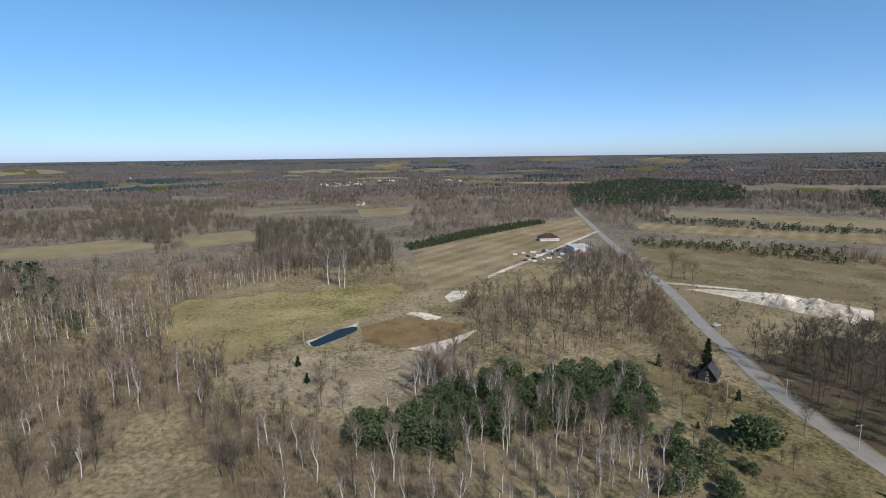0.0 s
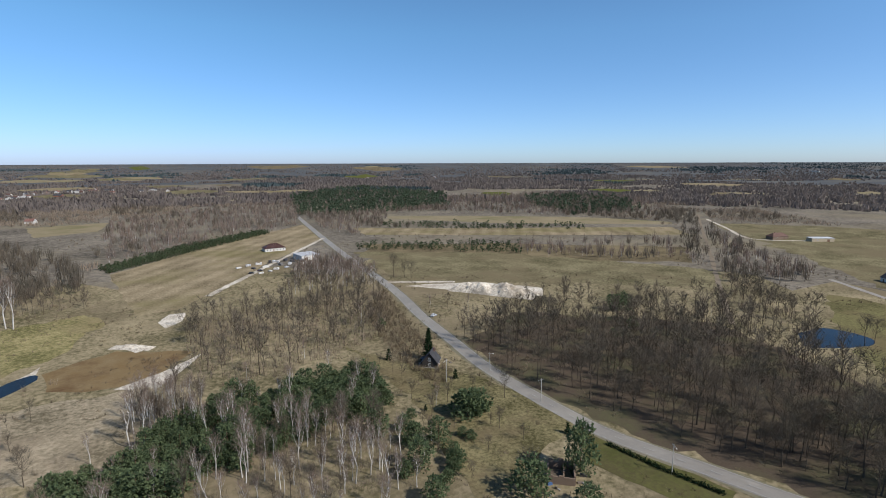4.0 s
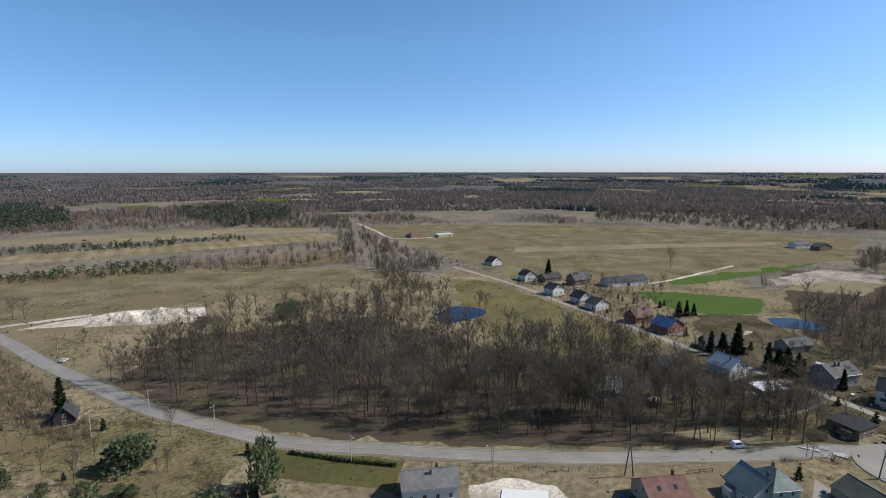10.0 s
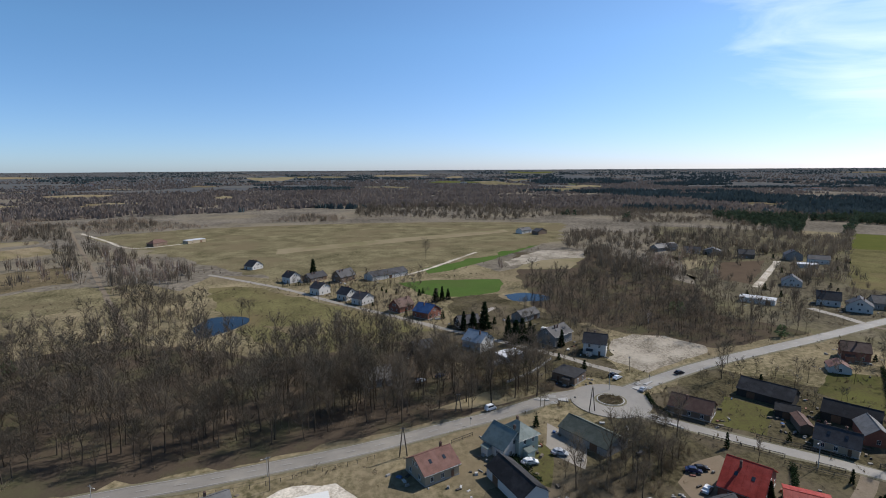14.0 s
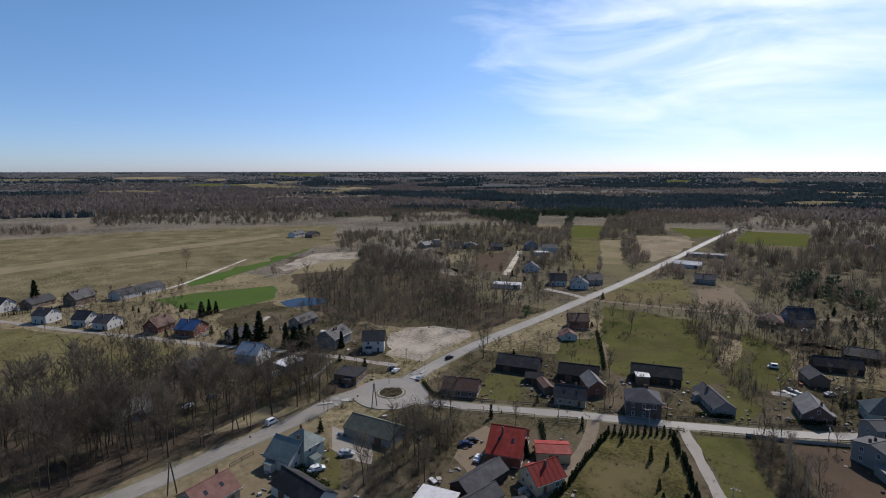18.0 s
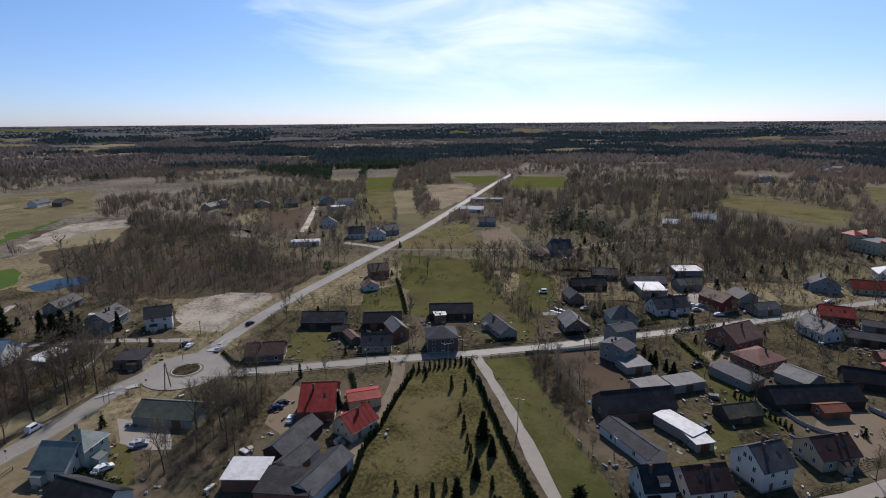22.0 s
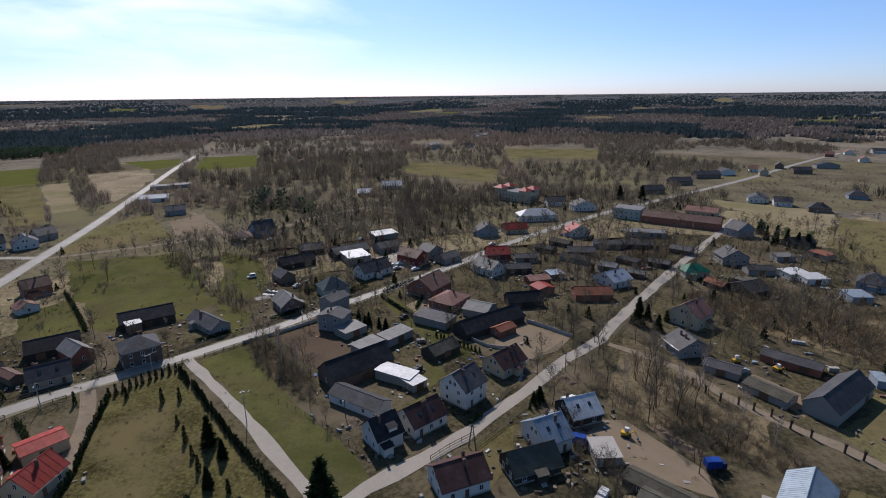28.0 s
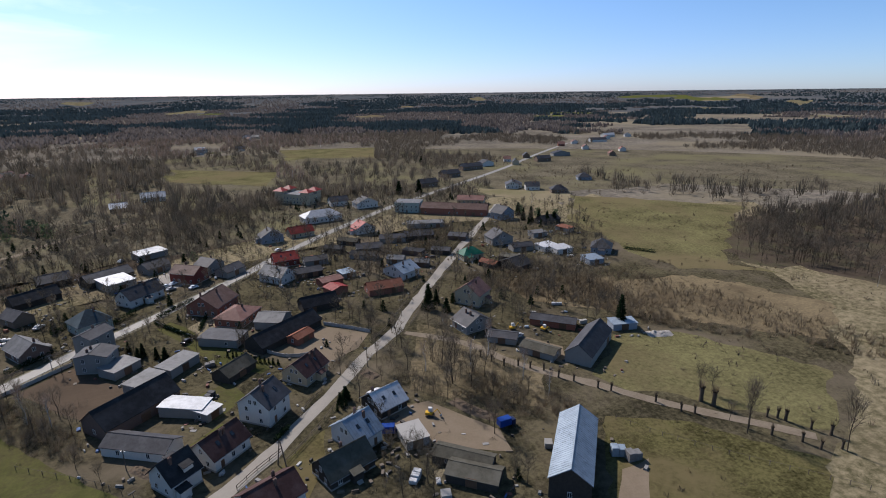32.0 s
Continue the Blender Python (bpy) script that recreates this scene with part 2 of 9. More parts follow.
surf("plough", (0.106, 0.078, 0.054), (0.075, 0.056, 0.040), 0.08, 0.95, 1.2, 0.1, rows=(75, 2.2, 0.07))
surf("sand", (0.500, 0.450, 0.370), (0.350, 0.305, 0.240), 0.10, 0.95, 0.9, 0.3, c=(0.255, 0.215, 0.160), crisp=0.1)
surf("sand_dry", (0.201, 0.158, 0.113), (0.151, 0.118, 0.079), 0.12, 0.95, 1.6, 0.1)
surf("dirt", (0.208, 0.172, 0.129), (0.141, 0.111, 0.077), 0.25, 0.95, 2.0, 0.1)
surf("asphalt", (0.225, 0.205, 0.175), (0.172, 0.157, 0.135), 0.12, 0.62, 2.0, 0.02, c=(0.250, 0.228, 0.190))
surf("lane", (0.270, 0.243, 0.202), (0.205, 0.182, 0.150), 0.15, 0.8, 2.0, 0.02)
surf("shoulder", (0.190, 0.168, 0.120), (0.120, 0.110, 0.068), 0.2, 0.95, 2.0, 0.05)
surf("paint_white", (0.345, 0.340, 0.322), (0.250, 0.245, 0.228), 1.5, 0.7, 9)
surf("kerb", (0.36, 0.35, 0.33), (0.28, 0.27, 0.25), 0.8, 0.9, 6)
# walls
for _n, _a in (("white", (0.561, 0.539, 0.496)), ("cream", (0.442, 0.365, 0.248)), ("beige", (0.340, 0.282, 0.200)), ("grey_render", (0.255, 0.241, 0.220)),
               ("blue_grey", (0.230, 0.257, 0.296)), ("pale_green", (0.357, 0.415, 0.368)), ("brown_render", (0.178, 0.129, 0.092)), ("red_render", (0.170, 0.046, 0.036)),
               ("concrete", (0.33, 0.31, 0.28))):
    surf(_n, _a, tuple(v * 0.82 for v in _a), 0.45, 0.88, 4, 0.01, c=tuple(v * 0.92 for v in _a), spread=0.06)
surf("brick", (0.26, 0.105, 0.07), (0.18, 0.075, 0.052), 1.6, 0.9, 9, 0.02, spread=0.1)
surf("dark_brick", (0.15, 0.10, 0.08), (0.11, 0.075, 0.06), 1.6, 0.9, 9, 0.02, spread=0.1)
surf("dark_wood", (0.062, 0.052, 0.043), (0.035, 0.03, 0.026), 1.2, 0.9, 7, 0.03, spread=0.15)
# roofs
for _n, _a, _r, _m in (("slate", (0.060, 0.058, 0.061), 0.6, 0), ("black_felt", (0.034, 0.033, 0.034), 0.8, 0), ("brown_tile", (0.120, 0.070, 0.053), 0.65, 0),
                       ("dark_brown_tile", (0.068, 0.035, 0.030), 0.55, 0), ("red_tile", (0.288, 0.039, 0.027), 0.55, 0), ("pink_tile", (0.205, 0.108, 0.084), 0.7, 0),
                       ("green_tile", (0.016, 0.125, 0.072), 0.5, 0), ("blue_tile", (0.048, 0.101, 0.228), 0.5, 0), ("teal_tile", (0.040, 0.058, 0.065), 0.5, 0),
                       ("grey_sheet", (0.165, 0.158, 0.150), 0.6, 0), ("pale_sheet", (0.496, 0.491, 0.486), 0.45, 0), ("blue_sheet", (0.256, 0.304, 0.350), 0.42, 0.15),
                       ("tin", (0.46, 0.46, 0.46), 0.4, 0.0), ("teal_sheet", (0.160, 0.191, 0.175), 0.5, 0), ("green_sheet", (0.108, 0.121, 0.099), 0.7, 0),
                       ("rust_sheet", (0.22, 0.085, 0.05), 0.8, 0), ("moss", (0.10, 0.092, 0.07), 0.95, 0)):
    surf(_n, _a, tuple(v * 0.54 for v in _a), 0.7, max(_r, 0.55), 5, 0.03, metal=_m, c=tuple(v * 0.9 + 0.014 for v in _a), spread=0.2)
    MATS[_n].node_tree.nodes["Principled BSDF"].inputs["Specular IOR Level"].default_value = 0.3 if _n in ("tin", "blue_sheet", "pale_sheet") else 0.10
surf("brushwood_floor", (0.12, 0.095, 0.07), (0.06, 0.05, 0.04), 0.9, 0.95, 5)
surf("window_frame", (0.62, 0.61, 0.58), (0.52, 0.51, 0.48), 3, 0.6, 12)
surf("door_wood", (0.16, 0.09, 0.05), (0.10, 0.06, 0.04), 2, 0.6, 12, spread=0.3)
surf("chimney_brick", (0.161, 0.098, 0.076), (0.105, 0.068, 0.056), 2.5, 0.9, 11, 0.02, spread=0.25)
surf("metal_grey", (0.30, 0.30, 0.30), (0.22, 0.22, 0.22), 2, 0.45, 9, metal=0.4)
surf("pole_wood", (0.14, 0.115, 0.09), (0.09, 0.075, 0.06), 1.5, 0.9, 9)
surf("pole_concrete", (0.38, 0.365, 0.335), (0.29, 0.28, 0.255), 1.5, 0.9, 9)
surf("rubber", (0.03, 0.03, 0.03), (0.045, 0.044, 0.043), 5, 0.8, 20)
leafy("bark", (0.055, 0.044, 0.034), (0.098, 0.078, 0.058), 0.0)
leafy("bark_birch", (0.56, 0.54, 0.50), (0.30, 0.27, 0.235), 0.0)
leafy("bark_pine", (0.15, 0.085, 0.055), (0.09, 0.06, 0.045), 0.0)
leafy("twig_oak", (0.070, 0.060, 0.045), (0.112, 0.097, 0.073), 0.25)
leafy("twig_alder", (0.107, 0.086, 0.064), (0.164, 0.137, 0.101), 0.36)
# straw twigs set paler than alder to carry the north side's front light
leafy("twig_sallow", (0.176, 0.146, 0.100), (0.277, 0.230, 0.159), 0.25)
leafy("twig_birch", (0.160, 0.118, 0.092), (0.240, 0.184, 0.146), 0.36)
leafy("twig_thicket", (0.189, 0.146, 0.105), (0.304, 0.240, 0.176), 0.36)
leafy("twig_bush", (0.127, 0.098, 0.063), (0.201, 0.159, 0.106), 0.25)
leafy("needle_pine", (0.062, 0.086, 0.043), (0.128, 0.158, 0.078), 0.38, 0.25)
leafy("needle_dark", (0.013, 0.024, 0.011), (0.028, 0.042, 0.019), 0.2)
leafy("needle_young", (0.036, 0.052, 0.027), (0.076, 0.096, 0.048), 0.25, 0.25)
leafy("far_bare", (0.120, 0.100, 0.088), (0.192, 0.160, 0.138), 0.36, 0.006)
# needle green shifted towards blue: distance haze is painted into this colour
leafy("far_pine_hazed", (0.042, 0.058, 0.060), (0.074, 0.095, 0.096), 0.2, 0.006)
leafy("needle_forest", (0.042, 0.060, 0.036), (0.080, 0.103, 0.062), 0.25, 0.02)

m = bpy.data.materials.new("glass_pane")
m.use_nodes = True
p = m.node_tree.nodes["Principled BSDF"]
p.inputs["Base Color"].default_value, p.inputs["Roughness"].default_value = (0.025, 0.03, 0.036, 1), 0.06
MATS["glass_pane"] = m
m = bpy.data.materials.new("pond_water")
m.use_nodes = True
p = m.node_tree.nodes["Principled BSDF"]
p.inputs["Base Color"].default_value, p.inputs["Roughness"].default_value = (0.008, 0.011, 0.014, 1), 0.14
p.inputs["IOR"].default_value, p.inputs["Specular IOR Level"].default_value = 1.33, 0.2
_n = m.node_tree.nodes.new("ShaderNodeTexNoise")
_b = m.node_tree.nodes.new("ShaderNodeBump")
_n.inputs["Scale"].default_value, _b.inputs["Strength"].default_value, _b.inputs["Distance"].default_value = 1.4, 0.25, 0.05
m.node_tree.links.new(_n.outputs["Fac"], _b.inputs["Height"])
m.node_tree.links.new(_b.outputs[0], p.inputs["Normal"])
MATS["pond_water"] = m


# ---- mesh helpers ----
def mesh_of(name, verts, faces, mats, slots=None, smooth=False):
    me = bpy.data.meshes.new(name)
    me.from_pydata([tuple(v) for v in verts], [], faces)
    for k in mats:
        me.materials.append(MATS[k])
    if slots is not None:
        me.polygons.foreach_set("material_index", slots)
    if smooth:
        me.polygons.foreach_set("use_smooth", [True] * len(me.polygons))
    me.update()
    return me


def tri_mesh(name, verts, tris, mats, slots):
    """A mesh of many triangles from arrays."""
    me = bpy.data.meshes.new(name)
    nv, nt = len(verts), len(tris)
    me.vertices.add(nv), me.loops.add(nt * 3), me.polygons.add(nt)
    me.vertices.foreach_set("co", np.ascontiguousarray(verts, dtype=np.float32).ravel())
    me.loops.foreach_set("vertex_index", np.ascontiguousarray(tris, dtype=np.int32).ravel())
    me.polygons.foreach_set("loop_start", np.arange(0, nt * 3, 3, dtype=np.int32))
    me.polygons.foreach_set("loop_total", np.full(nt, 3, dtype=np.int32))
    for k in mats:
        me.materials.append(MATS[k])
    me.polygons.foreach_set("material_index", np.ascontiguousarray(slots, dtype=np.int32))
    me.update(calc_edges=True)
    return me


def bm_mesh(name, bm, mat):
    me = bpy.data.meshes.new(name)
    bm.to_mesh(me)
    bm.free()
    for k in ([mat] if isinstance(mat, str) else mat):
        me.materials.append(MATS[k])
    return me


def part(name, me, parent, loc=(0, 0, 0), rz=0.0, label="", scale=None):
    ob = new(name, me)
    ob.parent = parent
    ob.location, ob.rotation_euler = loc, (0, 0, rz)
    if scale:
        ob.scale = scale
    if label:
        ob["label"] = label
    return ob


def box(bm, cx, cy, z0, sx, sy, sz, rz=0.0, bevel=0.0):
    r = bmesh.ops.create_cube(bm, size=1, matrix=Matrix.Translation((cx, cy, z0 + sz / 2)) @ Matrix.Rotation(rz, 4, "Z") @ Matrix.Diagonal((sx, sy, sz, 1)))
    if bevel:
        es = {e for v in r["verts"] for e in v.link_edges}
        bmesh.ops.bevel(bm, geom=list(es), offset=bevel, segments=1, affect="EDGES")


def tube(bm, a, b, r0, r1, n=8):
    a, b = Vector(a), Vector(b)
    q = (b - a).to_track_quat("Z", "Y").to_matrix().to_4x4()
    bmesh.ops.create_cone(bm, cap_ends=True, segments=n, radius1=r0, radius2=r1, depth=(b - a).length, matrix=Matrix.Translation((a + b) / 2) @ q)


def smooth_line(pts, step=6.0):
    """Points along a smooth curve through pts, about step metres apart."""
    p = [np.array(q, float) for q in pts]
    p = [2 * p[0] - p[1], *p, 2 * p[-1] - p[-2]]
    out = []
    for i in range(1, len(p) - 2):
        n = max(2, int(np.hypot(*(p[i + 1] - p[i])) / step))
        for k in range(n):
            t = k / n
            out.append(0.5 * (2 * p[i] + (p[i + 1] - p[i - 1]) * t + (2 * p[i - 1] - 5 * p[i] + 4 * p[i + 1] - p[i + 2]) * t * t + (3 * p[i] - p[i - 1] - 3 * p[i + 1] + p[i + 2]) * t ** 3))
    out.append(p[-2])
    return np.array(out)


def inside(poly, x, y):
    """Whether points lie in a polygon."""
    res = np.zeros(np.shape(x), bool)
    for (x0, y0), (x1, y1) in zip(poly, [*poly[1:], poly[0]]):
        if y0 != y1:
            res ^= ((y0 > y) != (y1 > y)) & (x < (x1 - x0) * (y - y0) / (y1 - y0) + x0)
    return res


def stretch(r):
    """How far a place at r metres seems to be: the last kilometres stand for the plain out to the horizon."""
    t = np.clip((np.asarray(r, float) - 2600) / 2350, 0, 1)
    return np.exp(1.85 * t * t)


def rise(r):
    return 82 * (1 - 1 / stretch(r))


FIELDS, ROADS, WATERS, HOUSES = [], [], [], []

# ---- ground: one sheet to the horizon ----
_v, _f = [(0, 0, 0)], []
_rings = [25, 60, 120, 200, 320, 500, 800, 1200, 1700, 2200, 2600, 2800, 3000, 3200, 3400, 3600, 3800, 4000, 4200, 4400, 4600, 4800, 4950]
for r in _rings:
    for k in range(96):
        a = k / 96 * math.tau
        _v.append((r * math.sin(a), r * math.cos(a), float(rise(r))))
for k in range(96):
    _f.append((0, 1 + (k + 1) % 96, 1 + k))
for i in range(len(_rings) - 1):
    for k in range(96):
        a, b = 1 + i * 96, 1 + (i + 1) * 96
        _f.append((a + k, a + (k + 1) % 96, b + (k + 1) % 96, b + k))
surf("heath", (0.160, 0.138, 0.108), (0.104, 0.092, 0.074), 0.012, 0.95, 0.2, 0.3, c=(0.182, 0.154, 0.106), crisp=0.1)
tagged(new("ground", mesh_of("ground", _v, _f, ["ground"], smooth=True)), "dry tan and olive early spring grassland", "ground", kind="structure")


def heath_ring(rings, mat):
    """The brown heath and woodland floor beyond the village fields."""
    rnd = random.Random(3)
    v, f, n = [], [], 120
    for i, r in enumerate(rings):
        for k in range(n):
            a = k / n * math.tau
            q = r * (1 + (rnd.uniform(-0.08, 0.08) if r < 500 else 0))
            v.append((q * math.sin(a), q * math.cos(a), 0.012 + min(1.5, max(0.0, (q - 900) * 0.001)) + float(rise(q))))
    for i in range(len(rings) - 1):
        for k in range(n):
            f.append((i * n + k, i * n + (k + 1) % n, (i + 1) * n + (k + 1) % n, (i + 1) * n + k))
    return mesh_of(mat, v, f, [mat], smooth=True)


tagged(new("heath", heath_ring([430, *_rings[6:10]], "heath")), "brown heath and woodland floor", "ground", kind="structure")
# dark floor of the outer ring, with blue-grey distance haze put into its colour
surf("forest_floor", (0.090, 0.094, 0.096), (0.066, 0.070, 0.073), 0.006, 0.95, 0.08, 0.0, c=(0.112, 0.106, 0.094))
tagged(new("forest_floor", heath_ring(_rings[9:], "forest_floor")), "dark floor of the distant forest, blue-grey haze in its colour", "ground", kind="structure")


def flat_patch(name, poly, z, mat, rough_edge=1.5, step=8.0):
    """A patch of land with a slightly ragged edge."""
    out = []
    area = abs(sum(x0 * y1 - x1 * y0 for (x0, y0), (x1, y1) in zip(poly, [*poly[1:], poly[0]]))) / 2
    girth = sum(math.hypot(x1 - x0, y1 - y0) for (x0, y0), (x1, y1) in zip(poly, [*poly[1:], poly[0]]))
    rough_edge = min(rough_edge, 0.16 * area / girth)
    for (x0, y0), (x1, y1) in zip(poly, [*poly[1:], poly[0]]):
        d = math.hypot(x1 - x0, y1 - y0) + 1e-6
        n = max(1, min(70, int(d / step)))
        for k in range(n):
            t = k / n
            x, y = x0 + (x1 - x0) * t, y0 + (y1 - y0) * t
            q = rough_edge * (1.6 * noise.noise(Vector((x * 0.06, y * 0.06, z * 40))) + 1.0 * noise.noise(Vector((x * 0.2, y * 0.2, 4 + z * 40))) + 0.6 * noise.noise(Vector((x * 0.7, y * 0.7, 9))))
            out.append((x - (y1 - y0) / d * q, y + (x1 - x0) / d * q))
    bm = bmesh.new()
    bm.faces.new([bm.verts.new((x, y, z)) for x, y in out])
    bmesh.ops.triangulate(bm, faces=bm.faces[:])
    bmesh.ops.recalc_face_normals(bm, faces=bm.faces[:])
    if bm.faces[:][0].normal.z < 0:
        bmesh.ops.reverse_faces(bm, faces=bm.faces[:])
    return new(name, bm_mesh(name, bm, mat))


LOOKS = {"stubble": "brown stubble field", "pasture": "yellow green pasture with dry grass", "lawn": "mown green grass with dry patches", "nursery_grass": "rough olive grass",
         "crop": "bright green winter crop field", "crop_dry": "olive green crop strips", "straw": "pale straw coloured fallow strip", "scrub": "brown fallow land with scrub",
         "reeds": "rusty brown dry reeds", "plot_sand": "churned pale sand of a building plot", "fallow": "pale tan fallow ground", "damp_meadow": "olive meadow with dry grass", "green_meadow": "olive green meadow", "rough_grass": "rough tan grass with weeds", "yard": "dark mottled village yards and garden soil", "tall_grass": "dry straw coloured tall grass", "leaves": "brown leaf litter under bare trees", "plough": "bare ploughed brown soil", "sand": "bare pale sand", "sand_dry": "trodden sandy yard", "lane": "pale paved yard"}


def field(name, mat, poly):
    FIELDS.append((mat, poly))
    z = 0.02 + 0.0006 * len(FIELDS)
    big = math.hypot(poly[0][0], poly[0][1])
    tidy = mat in ("crop", "crop_dry", "plough", "lane", "stubble", "straw") or name in ("nursery", "lane_lawn", "villa_lawn")
    tagged(flat_patch(name, poly, z, mat, (0.35 if tidy else 2.2) + big * (0.002 if tidy else 0.006), 1.6 + big * 0.012), LOOKS[mat], "field", kind="structure")


def pond(name, poly):
    WATERS.append(poly)
    poly = [tuple(q) for q in smooth_line([*poly, poly[0]], 3.0)[:-1]]
    tagged(flat_patch(name, poly, 0.075, "pond_water", 0.5, 3), "still dark blue pond water", "water", kind="structure")


def ribbon(name, line, width, z, mat, jitter=0.0):
    rnd = random.Random(name)
    t = np.gradient(line, axis=0)
    t /= np.hypot(t[:, 0], t[:, 1])[:, None] + 1e-9
    nrm = np.stack([-t[:, 1], t[:, 0]], 1)
    v, f = [], []
    for q, n_ in zip(line, nrm):
        a, b = (width / 2 + rnd.gauss(0, jitter) for _ in "ab")
        for o in (a, a / 3, -b / 3, -b):
            v.append((q[0] + n_[0] * o, q[1] + n_[1] * o, z))
    for i in range(len(line) - 1):
        for k in range(3):
            f.append((4 * i + k, 4 * i + k + 1, 4 * i + k + 5, 4 * i + k + 4))
    me = mesh_of(name, v, f, [mat])
    bm = bmesh.new()
    bm.from_mesh(me)
    bmesh.ops.recalc_face_normals(bm, faces=bm.faces[:])
    if sum(fc.normal.z for fc in bm.faces) < 0:
        bmesh.ops.reverse_faces(bm, faces=bm.faces[:])
    bm.to_mesh(me)
    bm.free()
    return new(name, me)


ROADLOOK = {"asphalt": "grey worn asphalt road with sandy shoulders", "lane": "pale grey paved lane", "dirt": "beige dirt track", "sand": "pale sandy track"}


def road(name, width, mat, pts):
    line = smooth_line(pts)
    ROADS.append((line, width))
    z = 0.075 + 0.005 * len(ROADS)
    if mat == "asphalt":
        tagged(ribbon("shoulder", line, width + 2.2, z - 0.02, "shoulder", 0.35), "trodden sandy road shoulder", "road edge", kind="structure")
    tagged(ribbon(name, line, width, z, mat, 0.05 if mat == "asphalt" else 0.3), ROADLOOK[mat], "road", kind="structure")
    return line


_p = [(r * math.sin(radians(a)), r * math.cos(radians(a))) for r, a in [(330, 118), (300, 150), (330, 175), (420, 195), (520, 215), (560, 235), (1090, 240), (1100, 225), (1110, 205), (1100, 185), (1100, 165), (1100, 145), (1100, 125), (1090, 110), (700, 112)]]
tagged(flat_patch("woodland_litter", _p, 0.0182, "litter", 4.5, 12), "dark brown woodland floor and fallow land", "ground", kind="structure")
field("village_land", "yard", [(180, -72), (150, -32), (118, -8), (90, -30), (-10, -70), (-60, -62), (-125, -92), (-190, -170), (-200, -250), (-135, -330), (-70, -330), (20, -290), (95, -235), (150, -190), (215, -110)])
field("farmland", "stubble", [(-28.8, 457.3), (54.4, 579.1), (178.6, 708.1), (166.0, 563.7), (85.6, 451.9), (28.6, 357.4), (10.6, 328.3), (-10.8, 324.0)])
field("reed_patch", "reeds", [(-42.1, 250.4), (-17.6, 265.2), (11.1, 249.8), (-4.4, 222.0), (-26.5, 222.5), (-38.0, 229.3)])
field("sand_heap_a", "sand", [(-0.4, 305.1), (5.3, 318.8), (13.8, 318.8), (11.0, 301.5), (3.0, 292.2)])
field("sand_heap_b", "sand", [(-18.0, 272.7), (-11.3, 274.5), (-2.3, 263.0), (-9.6, 259.9)])
field("sand_heap_c", "sand", [(-16.5, 219.4), (0.3, 229.6), (15.9, 244.9), (10.1, 233.9), (-2.2, 213.0)])
field("strip_a", "straw", [(334.7, 789.1), (420.3, 799.3), (575.4, 587.1), (625.9, 482.0), (601.0, 462.5), (414.9, 588.4), (307.5, 724.8)])
field("strip_b", "stubble", [(225.8, 642.9), (266.4, 609.7), (578.0, 444.4), (531.9, 384.9), (347.2, 491.2), (214.6, 571.7)])
field("strip_c", "scrub", [(186.1, 503.8), (312.3, 441.2), (454.7, 327.6), (387.1, 277.4), (259.8, 365.9), (170.7, 454.4)])
field("big_field", "damp_meadow", [(165.3, 465.2), (271.4, 399.3), (374.5, 253.0), (331.1, 204.6), (222.8, 286.6), (148.5, 334.9), (153.3, 385.2)])
field("pit_sand", "sand", [(146.0, 317.0), (172.0, 312.0), (196.1, 303.3), (222.8, 266.0), (209.4, 250.1), (178.0, 275.5), (160.6, 298.7)])
field("leaf_litter", "leaves", [(114.4, 162.2), (181.8, 179.6), (194.3, 118.3), (220.9, 58.2), (219.2, 30.7), (168.2, 21.7), (147.0, 40.1), (140.3, 58.3), (133.2, 79.8), (123.4, 103.8), (119.4, 134.5)])
field("green_crop_a", "crop", [(380.1, 33.7), (388.7, 8.4), (392.0, -41.4), (374.8, -42.8), (349.9, -35.4), (336.7, -14.5), (336.3, 3.5), (350.7, 18.8)])
field("green_crop_b", "crop", [(432.8, 19.6), (462.0, -4.7), (573.2, -83.0), (566.7, -100.6), (484.1, -48.0), (425.5, -4.4), (414.3, 12.5)])
field("east_meadow", "green_meadow", [(365.2, 164.9), (370.8, 140.0), (295.0, 43.0), (257.6, -1.5), (245.5, 24.8), (224.8, 69.1), (277.9, 119.1)])
field("plough_strip", "scrub", [(273.2, 96.9), (272.3, 75.5), (260.2, 58.5), (256.6, 74.2)])
field("hamlet_field", "damp_meadow", [(658.8, 448.8), (825.4, 270.4), (835.9, 0.8), (835.1, -191.6), (615.5, -136.9), (454.7, -0.7), (395.4, 130.2), (522.4, 287.7)])
field("building_plot", "plot_sand", [(246.8, -81.9), (255.3, -93.6), (252.8, -107.8), (237.7, -121.6), (227.9, -117.9), (216.6, -99.7), (206.1, -82.8), (213.3, -75.2), (222.6, -69.9)])
field("plot_b", "fallow", [(513.1, -497.2), (478.6, -554.1), (419.1, -490.6), (354.6, -366.2), (400.7, -393.1)])
field("plot_c", "straw", [(812.8, -553.1), (782.9, -601.9), (615.3, -463.2), (636.5, -428.3)])
field("plot_d", "crop_dry", [(760.8, -591.3), (729.1, -643.2), (512.7, -439.2), (531.1, -408.9)])
field("plot_e", "green_meadow", [(531.1, -408.9), (512.7, -439.2), (345.0, -296.4), (356.2, -277.8)])
field("plot_f", "straw", [(499.6, -428.1), (487.0, -448.8), (356.5, -332.7), (365.7, -317.4)])
field("plot_g", "crop_dry", [(608.5, -637.7), (569.7, -738.3), (463.3, -579.3), (470.0, -544.3)])
